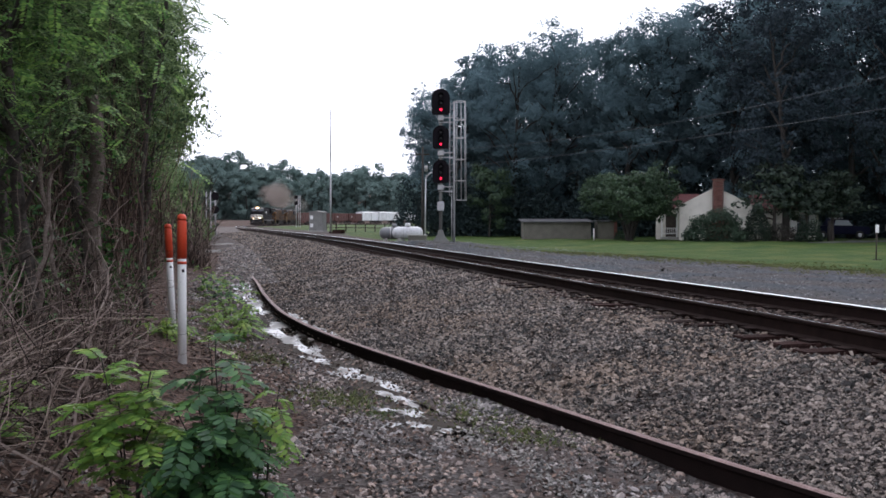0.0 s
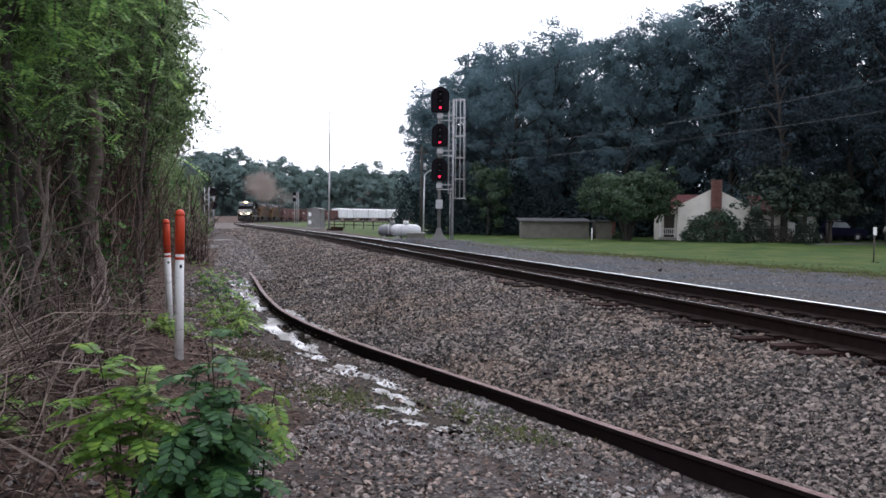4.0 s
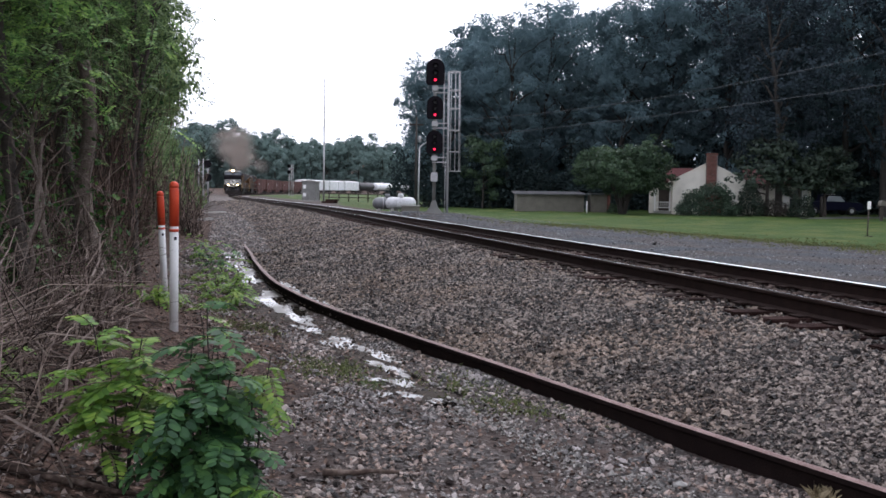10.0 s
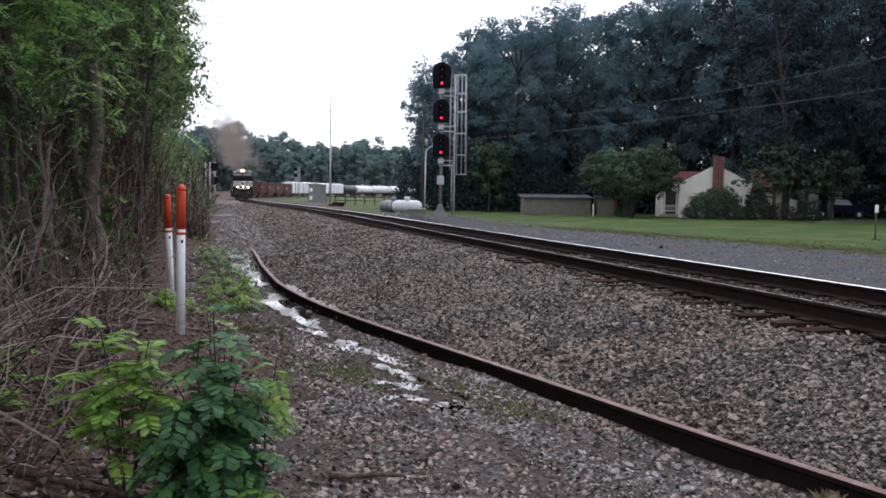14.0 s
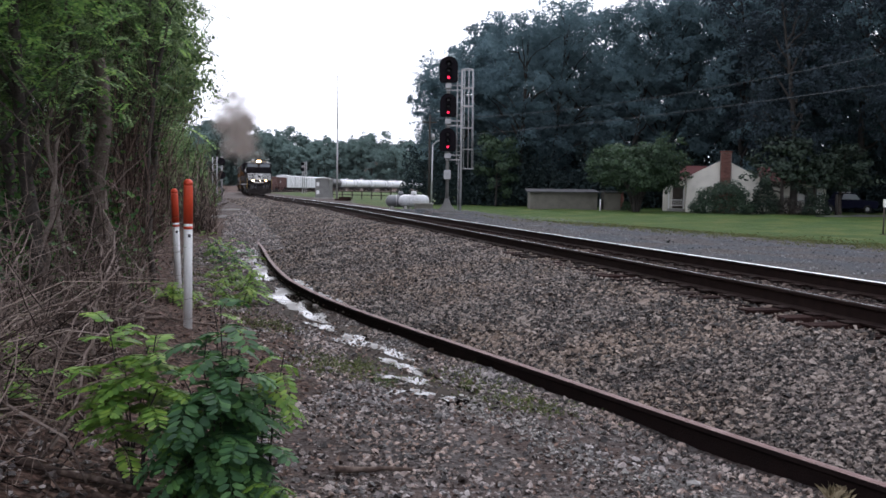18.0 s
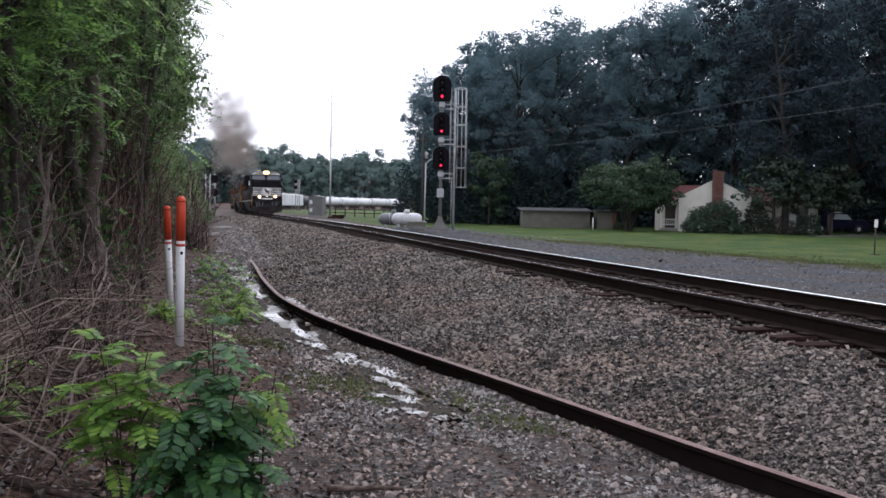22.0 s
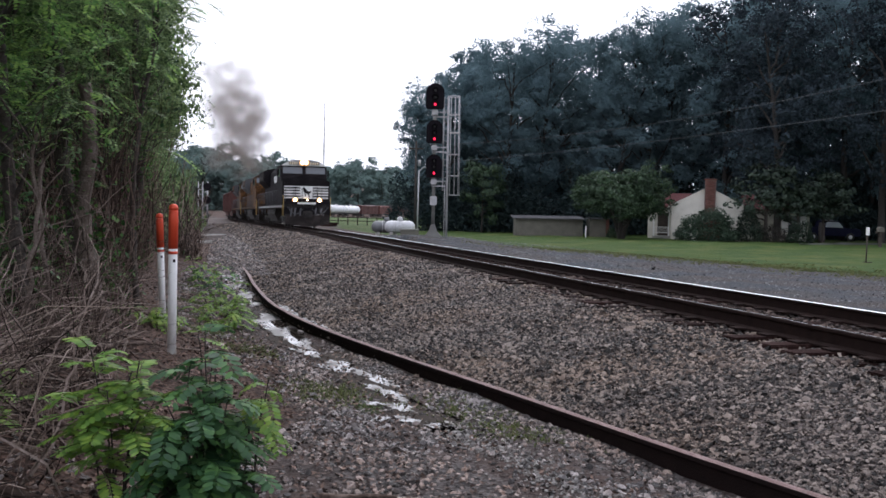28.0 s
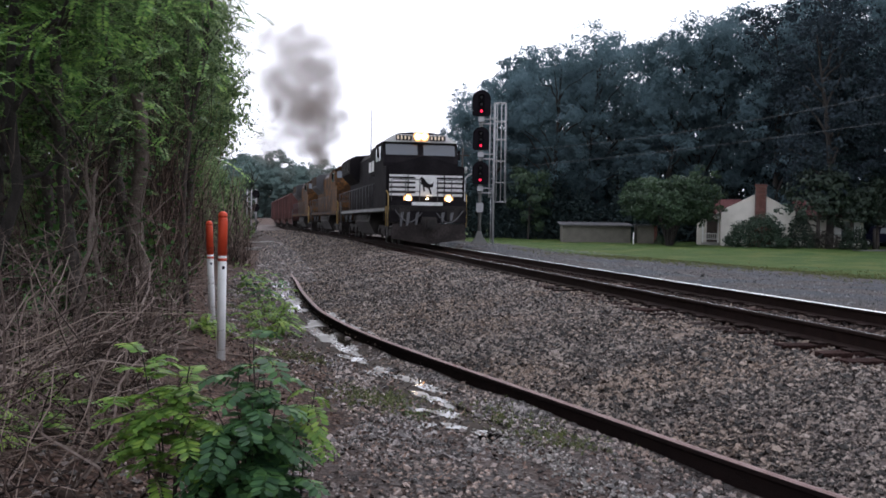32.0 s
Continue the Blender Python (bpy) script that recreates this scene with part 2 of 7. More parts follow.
def leaves(pos, size, rng, flat=0.5, narrow=0.6, out=None, wild=0.38):
    """Small folded leaf blades at the given places, turned outward where out is given."""
    n = len(pos)
    nrm = rng.normal(size=(n, 3))
    if out is None:
        nrm[:, 2] = np.abs(nrm[:, 2]) + flat
    else:
        nrm = nrm * wild + out
        nrm[:, 2] += 0.25
    nrm /= np.linalg.norm(nrm, axis=1, keepdims=True)
    t = np.cross(nrm, rng.normal(size=(n, 3)))
    t /= np.linalg.norm(t, axis=1, keepdims=True) + 1e-9
    s = np.cross(nrm, t)
    sz = (size * rng.uniform(0.6, 1.35, n))[:, None]
    droop = -0.25 * sz * nrm
    v = np.stack([pos - t * sz * 0.5, pos + s * sz * narrow * 0.5 + droop * 0.3, pos + t * sz * 0.5 + droop, pos - s * sz * narrow * 0.5 + droop * 0.3], 1)
    f = np.arange(n * 4).reshape(n, 4)
    return v.reshape(-1, 3), f
# ---- the line of the track and the lie of the land ----
_pts = np.array([(13.36, -30), (4.17, 9.35), (0.6, 25), (-3.0, 42), (-9.15, 67), (-17.2, 97), (-26.7, 134), (-32.8, 158), (-40.7, 195), (-45.5, 238), (-47, 300), (-41.5, 345), (-31, 388), (-13, 430), (12, 470), (45, 510), (95, 545), (170, 575), (260, 590)], float)
_sd = np.concatenate([[0], np.cumsum(np.hypot(*np.diff(_pts, axis=0).T))])
_s = np.arange(0, _sd[-1], 1.0)
_lx, _ly = np.interp(_s, _sd, _pts[:, 0]), np.interp(_s, _sd, _pts[:, 1])


def _soft(a, w):
    k = np.hanning(2 * w + 1)
    k /= k.sum()
    pad = np.concatenate([2 * a[0] - a[w:0:-1], a, 2 * a[-1] - a[-2:-w - 2:-1]])
    return np.convolve(pad, k, "valid")


_lx, _ly = _soft(_lx, 22), _soft(_ly, 22)
LINE_S = np.concatenate([[0], np.cumsum(np.hypot(np.diff(_lx), np.diff(_ly)))])


def rail_z(y):
    return np.interp(y, [-40, 10, 42, 97, 130, 192, 238, 300, 385, 600], [0.72, 0.72, 0.55, 0.22, 0.0, -0.32, -0.65, -0.9, -1.1, -1.2])


def line_at(s):
    """Centre of the track, rail top, and the unit vector away from the camera, at s."""
    x, y = np.interp(s, LINE_S, _lx), np.interp(s, LINE_S, _ly)
    x2, y2 = np.interp(s + 1, LINE_S, _lx), np.interp(s + 1, LINE_S, _ly)
    d = np.hypot(x2 - x, y2 - y)
    return x, y, rail_z(y), (x2 - x) / d, (y2 - y) / d


def line_x(y):
    return np.interp(y, _ly, _lx)


def s_of_y(y):
    return float(np.interp(y, _ly, LINE_S))


SIDING = np.array([(6.4, -2.5), (4.9, 0.4), (2.33, 5.24), (1.6, 6.62), (0.99, 7.87), (0.09, 9.64), (-0.53, 10.85), (-1.28, 12.4), (-1.88, 13.8), (-2.6, 15.8), (-3.12, 17.7), (-3.75, 20.2), (-4.3, 22.6), (-4.9, 25.4), (-5.6, 28.5)])
SIDING_TOP = 0.13


def siding_x(y):
    return np.interp(y, SIDING[:, 1], SIDING[:, 0])


def low_z(y):
    """Level ground beside the embankment."""
    return np.interp(y, [-40, 10, 42, 97, 150, 200, 240, 300, 385, 600], [0.0, 0.0, -0.08, -0.22, -0.47, -0.67, -1.0, -1.35, -1.6, -1.7])


def bumps(x, y):
    return 0.02 * np.sin(1.7 * x + 0.6 * y) + 0.015 * np.sin(2.9 * y - 1.1 * x + 1) + 0.01 * np.sin(5.3 * x + 3.7 * y)


def foot_x(y):
    """Foot of the ballast on the siding's side."""
    return np.where(y < 24, siding_x(y) + 0.10, np.minimum(siding_x(24) + 0.1, 99) * 0 + line_x(y) - 4.7 + 0.0 * y)


def litter_x(y):
    """Where the leaf litter of the bank begins."""
    return np.interp(y, [-5, 3, 5, 8, 10.6, 14, 20, 28], [-0.9, -0.7, -0.9, -1.1, -1.6, -2.7, -4.7, -6.9])


def hollow_at(left, y):
    """The shallow wet hollow beside the siding, 0 to 1."""
    mid = np.interp(y, [7, 8.2, 10.6, 14, 40], [1.2, 1.05, 0.6, 0.45, 0.4])
    return np.exp(-((left - mid) / 0.42) ** 4) * np.clip((y - 6.9) / 1.0, 0, 1) * np.clip((40 - y) / 8, 0, 1)


def ground_z(x, y):
    x, y = np.asarray(x, float), np.asarray(y, float)
    z = low_z(y)
    left = np.where(y < 28, siding_x(y), line_x(y) - 5.0) - x      # metres to the left of the siding
    b = np.where(y < 28, litter_x(y), line_x(y) - 6.4) - x        # metres up the bank
    z = z + 0.32 * np.clip(b / 1.5, 0, 1) ** 2 + 0.1 * np.clip(b - 1.6, 0, 8)
    hollow = hollow_at(left, y)
    z = z - 0.03 * hollow
    z = z - 0.055 * np.exp(-((left - 0.2) / 0.35) ** 4) * np.clip((8.5 - y) / 2, 0, 1)   # scoured out beside the rail
    right = x - line_x(y)
    z = z + np.where(right > 0, 0.22 * np.clip((13 - right) / 8, 0, 1), 0)
    z = z + 0.32 * np.exp(-(((x + 0.6) / 3.4) ** 2 + ((y - 50) / 7.0) ** 2)) * (right > 2.5)
    z = z + bumps(x, y) * np.where(right > 14, 1.5, 0.8) * (1 - 0.9 * np.clip(hollow, 0, 1))
    far = np.hypot(x, y)
    return z + np.where(far > 620, (far - 620) * 0.035, 0)


def bed_z(x, y):
    """Top of the ballast."""
    c, zt, f = line_x(y), rail_z(y), foot_x(y)
    o = x - c
    u = np.clip((-o - 1.55) / np.maximum(-(f - c) - 1.55, 0.3), 0, 1)
    zl = (zt - 0.20) * (1 - u) + (low_z(y) + 0.02) * u
    v = np.clip((o - 1.55) / 1.9, 0, 1)
    zr = (zt - 0.20) * (1 - v) + (low_z(y) + 0.20) * v
    return np.where(o < -1.55, zl, np.where(o > 1.55, zr, zt - 0.20)) + 0.35 * bumps(x, y) - 0.02 * np.exp(-((np.abs(o) - 1.2) / 0.4) ** 2)


def axis(*spans):
    out = []
    for a, b, step in spans:
        out += list(np.arange(a, b, step))
    return np.array(out + [spans[-1][1]])


GX = axis((-1600, -200, 200), (-200, -60, 10), (-60, -12, 2), (-12, -6, 0.5), (-6, 8, 0.14), (8, 20, 0.5), (20, 60, 2), (60, 200, 10), (200, 1600, 200))
GY = axis((-1200, -100, 200), (-100, -10, 10), (-10, 1, 0.5), (1, 26, 0.16), (26, 70, 0.6), (70, 130, 2), (130, 640, 8), (640, 1900, 140))
gx, gy = np.meshgrid(GX, GY)
gz = ground_z(gx, gy)
gz = np.where((gx > foot_x(gy) + 0.3) & (gx < line_x(gy) + 3.2), np.minimum(gz, bed_z(gx, gy) - 0.12), gz)
nx, ny = len(GX), len(GY)
ii = np.arange(nx * ny).reshape(ny, nx)
gf = np.stack([ii[:-1, :-1], ii[:-1, 1:], ii[1:, 1:], ii[1:, :-1]], -1).reshape(-1, 4)


def lawn_mask(x, y):
    off = x - line_x(y)
    edge = np.interp(y, [0, 25, 31, 40, 46, 52, 58, 70, 90, 104, 122, 140, 200], [16, 15.4, 14.4, 11.5, 9, 6.2, 5, 5, 6, 9, 11, 7, 5.5])
    near = np.clip((off - edge) / 1.2 + 0.5, 0, 1)
    b = np.where(y < 28, litter_x(y), line_x(y) - 6.4) - x
    return near, np.clip(b / 0.9 + 0.5, 0, 1)


def ground_material():
    m = bpy.data.materials.new("ground_of_gravel_grass_and_litter")
    m.use_nodes = True
    n, l = m.node_tree.nodes, m.node_tree.links
    b = n["Principled BSDF"]
    tc = n.new("ShaderNodeTexCoord")

    def tex(scale, detail=5):
        t = n.new("ShaderNodeTexNoise")
        t.inputs["Scale"].default_value, t.inputs["Detail"].default_value = scale, detail
        l.new(tc.outputs["Object"], t.inputs["Vector"])
        return t.outputs[0]

    def ramp(src, *stops):
        r = n.new("ShaderNodeValToRGB")
        e = r.color_ramp.elements
        while len(e) < len(stops):
            e.new(0.5)
        for i, (p, c) in enumerate(stops):
            e[i].position, e[i].color = p, (*c, 1)
        l.new(src, r.inputs[0])
        return r.outputs[0]

    def mix(fac, a, c):
        x = n.new("ShaderNodeMix")
        x.data_type = "RGBA"
        l.new(fac, x.inputs[0])
        l.new(a, x.inputs[6])
        l.new(c, x.inputs[7])
        return x.outputs[2]

    def math_node(op, a, c):
        x = n.new("ShaderNodeMath")
        x.operation = op
        x.use_clamp = True
        for i, v in enumerate((a, c)):
            if isinstance(v, (int, float)):
                x.inputs[i].default_value = v
            else:
                l.new(v, x.inputs[i])
        return x.outputs[0]

    vor = n.new("ShaderNodeTexVoronoi")
    vor.inputs["Scale"].default_value = 26
    l.new(tc.outputs["Object"], vor.inputs["Vector"])
    grit = ramp(vor.outputs["Color"], (0.1, (0.024, 0.02, 0.019)), (0.5, (0.052, 0.045, 0.043)), (0.95, (0.14, 0.127, 0.122)))
    dirt = ramp(tex(3.0), (0.3, (0.034, 0.023, 0.02)), (0.7, (0.092, 0.067, 0.058)))
    gravel = mix(ramp(tex(0.9), (0.4, (0, 0, 0)), (0.6, (1, 1, 1))), grit, dirt)
    road = mix(ramp(tex(0.5, 7), (0.42, (0, 0, 0)), (0.6, (0.9, 0.9, 0.9))), grit, ramp(tex(30), (0.3, (0.031, 0.036, 0.043)), (0.7, (0.07, 0.08, 0.092))))
    turf = ramp(tex(0.35), (0.32, (0.02, 0.048, 0.013)), (0.5, (0.04, 0.07, 0.017)), (0.68, (0.088, 0.095, 0.03)))
    turf = mix(ramp(tex(14), (0.35, (0, 0, 0)), (0.8, (0.6, 0.6, 0.6))), turf, ramp(tex(40), (0.3, (0.03, 0.06, 0.015)), (0.7, (0.09, 0.14, 0.03))))
    litter = ramp(tex(16), (0.36, (0.017, 0.0105, 0.008)), (0.5, (0.056, 0.034, 0.026)), (0.66, (0.135, 0.086, 0.068)))
    at = {}
    for name in ("lawn", "litter", "road", "moss"):
        a = n.new("ShaderNodeAttribute")
        a.attribute_name = name
        at[name] = a.outputs["Fac"]
    wob = tex(2.2, 6)

    for k in at:
        s = n.new("ShaderNodeMath")
        s.operation = "ADD"
        l.new(at[k], s.inputs[0])
        l.new(wob, s.inputs[1])
        s2 = n.new("ShaderNodeMapRange")
        s2.inputs[1].default_value, s2.inputs[2].default_value = 0.92, 1.12
        l.new(s.outputs[0], s2.inputs[0])
        at[k] = s2.outputs[0]
    col = mix(at["road"], gravel, road)
    col = mix(at["litter"], col, litter)
    col = mix(at["moss"], col, turf)
    col = mix(at["lawn"], col, turf)
    l.new(col, b.inputs["Base Color"])
    b.inputs["Roughness"].default_value = 0.85
    b.inputs["Specular IOR Level"].default_value = 0.1
    bp = n.new("ShaderNodeBump")
    bp.inputs["Strength"].default_value, bp.inputs["Distance"].default_value = 0.7, 0.03
    l.new(vor.outputs["Distance"], bp.inputs["Height"])
    l.new(bp.outputs[0], b.inputs["Normal"])
    return m


GROUND = ground_material()
ground = raw("ground", np.stack([gx, gy, gz], -1).reshape(-1, 3), gf, GROUND, smooth=True)
tagged(ground, "gravelly trackside ground with lawn, leaf litter and puddle hollows", "ground", kind="structure")
lawn_v, litter_v = lawn_mask(gx, gy)
lawn_v = np.where(((np.hypot(gx, gy) > 190) & (gx > line_x(np.clip(gy, -30, 590)) + 3)) | (gy < -20), 1.0, lawn_v)
offs = gx - line_x(gy)
road_v = ((offs > 2.0) & (gy < 60)).astype(float)
left_v = siding_x(gy) - gx
moss_v = np.clip(0.42 * np.exp(-((left_v - 1.2) / 0.6) ** 2) * (gy > 8) * (gy < 60), 0, 1)
for key, arr in (("lawn", lawn_v), ("litter", litter_v * 0.9), ("road", road_v), ("moss", moss_v)):
    att = ground.data.attributes.new(key, "FLOAT", "POINT")
    att.data.foreach_set("value", np.ascontiguousarray(arr.reshape(-1), dtype=np.float32))

# ---- embankment, rails and ties ----
S_ALL = np.concatenate([np.arange(20.0, 62, 0.25), np.arange(62, 110, 1.0), np.arange(110, LINE_S[-1] - 2, 3.0)])
bx, by, bz, dx, dy = line_at(S_ALL)
rows_v = []
for k in range(len(S_ALL)):
    f = max(1.9, float(bx[k] - foot_x(by[k]))) if by[k] < 24 else 4.75
    o = np.concatenate([-1.55 - (f - 1.55) * np.linspace(1, 0, 26), [-0.75, 0, 0.75, 1.55, 2.2, 2.9, 3.45]])
    # right-hand normal of the line
    px, py = bx[k] + o * dy[k], by[k] - o * dx[k]
    z = bed_z(px, py)
    z[0] -= 0.06
    z[-1] -= 0.1
    z = np.where((py < 26) & (px < siding_x(py) + 0.03), ground_z(px, py) - 0.15, z)   # the sheet ends under the siding rail
    rows_v.append(np.stack([px, py, z], -1))
rows_v = np.array(rows_v)
nk, no = rows_v.shape[:2]
jj = np.arange(nk * no).reshape(nk, no)
bedf = np.stack([jj[:-1, :-1], jj[:-1, 1:], jj[1:, 1:], jj[1:, :-1]], -1).reshape(-1, 4)
BED = mat("ballast_bed", [(0.026, 0.021, 0.02), (0.082, 0.068, 0.064), (0.165, 0.141, 0.134)], 0.85, scale=1.2, fine=28, bump=1.0, bump_scale=22, spec=0.3, tint=(0.55, (1.0, 0.88, 0.8), (0.96, 0.93, 0.92)))
bed = raw("embankment", rows_v.reshape(-1, 3), bedf, BED, smooth=True)
tagged(bed, "sloping grey crushed-stone ballast embankment under the main track", "ballast", kind="structure")

RAIL_PROF = [(-0.036, -0.0065), (-0.012, 0.0), (0.012, 0.0), (0.036, -0.0065), (0.037, -0.03), (0.012, -0.045), (0.01, -0.14), (0.07, -0.158), (0.07, -0.172), (-0.07, -0.172), (-0.07, -0.158), (-0.01, -0.14), (-0.012, -0.045), (-0.037, -0.03)]



def rail(name, xyz, parent, mats, foot=1.0, bright=(0, 1, 2), tall=1.0):
    """A steel rail swept along a line of rail-top points."""
    xyz = np.asarray(xyz, float)
    t = np.gradient(xyz[:, :2], axis=0)
    t /= np.linalg.norm(t, axis=1, keepdims=True)
    prof = np.array([(a * foot if b < -0.15 else a, b * tall) for a, b in RAIL_PROF])
    v = np.stack([xyz[:, None, 0] + prof[None, :, 0] * t[:, None, 1], xyz[:, None, 1] - prof[None, :, 0] * t[:, None, 0], xyz[:, None, 2] + prof[None, :, 1]], -1)
    k, m = v.shape[:2]
    q = np.arange(k * m).reshape(k, m)
    f = np.stack([q[:-1], np.roll(q, -1, 1)[:-1], np.roll(q, -1, 1)[1:], q[1:]], -1)
    ob = raw(name, v.reshape(-1, 3), f.reshape(-1, 4), mats, parent)
    idx = np.ones((k - 1, m), int)
    idx[:, list(bright)] = 0
    ob.data.polygons.foreach_set("material_index", idx.reshape(-1))
    return ob


track = empty("main_track")
tagged(track, "main railway track of polished steel rails on dark wooden ties", "track", kind="structure")
rs = np.concatenate([np.arange(20.0, 150, 0.8), np.arange(150, LINE_S[-1] - 2, 3.0)])
rx_, ry_, rz_, rdx, rdy = line_at(rs)
for side in (-0.7535, 0.7535):
    rail("rail", np.stack([rx_ + side * rdy, ry_ - side * rdx, rz_], -1), track, [STEEL, RAIL_SIDE], 1.0, (1, 2) if side < 0 else (0, 1))
siding = empty("siding_rail")
tagged(siding, "old rusty single rail of a disused siding half sunk in gravel", "rail", kind="structure")
sp = np.arange(-2.5, 28.5, 0.25)
_sx = _soft(np.interp(sp, SIDING[:, 1], SIDING[:, 0]), 5)
# rail sides coloured much darker than the head
rail("rail", np.stack([_sx, sp, SIDING_TOP - 0.16 * np.clip((sp - 22.5) / 5, 0, 1)], -1), siding, [RUST, mat("dark_rust_side", [(0.006, 0.004, 0.004), (0.016, 0.009, 0.008)], 0.85, scale=8, fine=90, bump=0.3, spec=0.1)], 0.3, (0, 1, 2, 3), 1.25)
# ---- trees and undergrowth ----
def limb_paths(rng, height, spread, trunk_r, n_limbs, low=0.3, fork=False):
    """Trunk and limbs as paths; returns paths, radii and the limb ends."""
    k = 7
    h = np.linspace(0, 1, k)
    lean = rng.normal(0, 0.05, 2) * height
    trunk = np.stack([lean[0] * h ** 1.5 + 0.03 * height * np.sin(3 * h + rng.uniform(0, 6)) * h, lean[1] * h ** 1.5, h * height * 0.9], -1)
    paths, radii, ends = [trunk], [trunk_r * (1 - 0.8 * h)], []
    for i in range(n_limbs):
        u = low + (0.92 - low) * (i + rng.uniform(0, 1)) / n_limbs
        base = np.array([np.interp(u, h, trunk[:, j]) for j in range(3)])
        a = rng.uniform(0, 2 * math.pi)
        reach = spread * rng.uniform(0.55, 1.0) * (1 - 0.5 * max(0, u - 0.5))
        rise = height * rng.uniform(0.12, 0.3) * (1.1 - 0.3 * u)
        q = np.linspace(0, 1, k)[:, None]
        p = base + np.concatenate([np.cos(a) * reach * q, np.sin(a) * reach * q, rise * q ** 0.8], 1)
        p[1:] += rng.normal(0, 0.03 * spread, (k - 1, 3))
        paths.append(p)
        radii.append(trunk_r * 0.45 * (1 - 0.85 * np.linspace(0, 1, k)) * (1.1 - 0.5 * u))
        ends += [p[-1], p[4], p[-2]]
    ends.append(trunk[-1])
    return np.array(paths), np.array(radii), np.array(ends)


def tree(name, seed, height, spread, trunk_r, n_limbs, n_clumps, per, clump_r, leaf, bark, leafmat, low=0.3, crown_low=0.35, flat=0.5, shape=None, lobes=0):
    rng = np.random.default_rng(seed)
    top = empty(name)
    paths, radii, ends = limb_paths(rng, height, spread, trunk_r, n_limbs, low)
    v, f = tubes(paths, radii, 7)
    raw("trunk", v, f, bark, top, smooth=True)
    cent, outs = [], []
    if lobes:
        big = []
        for i in range(lobes):
            u = crown_low + (0.97 - crown_low) * (i + 0.5) / lobes
            w = math.sqrt(max(0.05, 1 - ((u - 0.55) / 0.52) ** 2))
            a = 2.4 * i + rng.uniform(-0.5, 0.5)
            r = spread * w * rng.uniform(0.45, 0.95)
            big.append((r * math.cos(a), r * math.sin(a), u * height, spread * rng.uniform(0.28, 0.44)))
        for tip in ends[::3]:
            if tip[2] > crown_low * height:
                big.append((*tip, spread * rng.uniform(0.2, 0.32)))
        for i in range(int(n_clumps * 0.98)):
            bx_, by_, bz_, br_ = big[rng.integers(len(big))]
            d = rng.normal(size=3)
            d[2] = abs(d[2]) * 1.1 - 0.35
            d /= np.linalg.norm(d)
            cent.append(np.array([bx_, by_, bz_]) + d * br_ * rng.uniform(0.6, 1.0))
            outs.append(d)
    while len(cent) < n_clumps:
        if rng.uniform() < (0.45 if not lobes else 0.15):
            c = ends[rng.integers(len(ends))] + rng.normal(0, clump_r * 0.8, 3)
        else:
            u = rng.uniform(crown_low, 1.02)
            w = shape(u) if shape else math.sqrt(max(0.02, 1 - ((u - 0.62) / 0.44) ** 2))
            a = rng.uniform(0, 2 * math.pi)
            r = spread * w * math.sqrt(rng.uniform(0.25, 1)) * (1 + 0.18 * math.sin(3 * a + seed) + 0.12 * math.sin(7 * a + 9 * u))
            c = np.array([r * math.cos(a), r * math.sin(a), u * height])
        if c[2] > crown_low * height * 0.8:
            cent.append(c)
    cent = np.array(cent)
    size = rng.uniform(0.55, 1.3, len(cent))[:, None, None] * clump_r
    d = rng.normal(size=(len(cent), per, 3))
    d /= np.linalg.norm(d, axis=2, keepdims=True)
    d *= rng.uniform(0.3, 1, (len(cent), per, 1)) ** 0.6
    d[..., 2] *= 0.65
    pos = (cent[:, None] + d * size).reshape(-1, 3)
    mid = cent - np.array([0, 0, height * (0.5 + 0.5 * crown_low)])
    mid /= np.linalg.norm(mid, axis=1, keepdims=True) + 1e-6
    side = d + 0.45 * mid[:, None]
    if lobes:
        outs = np.concatenate([np.array(outs), mid[len(outs):]])
        side = 0.45 * d + 0.8 * outs[:, None] + 0.3 * mid[:, None]
    side /= np.linalg.norm(side, axis=2, keepdims=True)
    v, f = leaves(pos, leaf, rng, flat, 0.6, side.reshape(-1, 3), 0.38 if not lobes else 0.2)
    raw("crown", v, f, leafmat, top)
    return top


def place(proto, x, y, turn, scale, dz=0.0):
    c = copy_thing(proto, pose(x, y, float(ground_z(x, y)) + dz - 0.05, 0, 0, turn))
    c.scale = (scale, scale, scale * random.uniform(0.95, 1.08))
    return c


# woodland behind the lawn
oaks = [tree("tree", 10 + i, h, sp, 0.35, 13, 720, 34, 0.7, 0.24, BARK_DARK, LEAF_WOOD_HAZY, low=0.25, crown_low=cl, lobes=30)
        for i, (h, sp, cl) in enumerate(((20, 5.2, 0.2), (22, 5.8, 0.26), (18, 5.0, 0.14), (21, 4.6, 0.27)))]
back_oak = tree("tree", 15, 21, 5.6, 0.35, 9, 320, 24, 0.95, 0.42, BARK_DARK, LEAF_WOOD_HAZY, low=0.25, crown_low=0.2, lobes=18)
rnd = random.Random(4)
WOOD = [(0.9, 96.0, 0.67), (-0.6, 101.0, 0.7)]
for i in range(19):
    u = i / 18
    x, y = 0.2 + u * 59.5, 98 + 3 * math.sin(i * 2.1) - 14 * u
    WOOD.append((x, y, (0.8 + 0.2 * min(1, u * 3.0) + 0.12 * min(1, max(0, u - 0.3) * 4)) * (1 - 0.1 * math.exp(-((u - 0.4) / 0.13) ** 2)) * rnd.uniform(0.93, 1.07)))
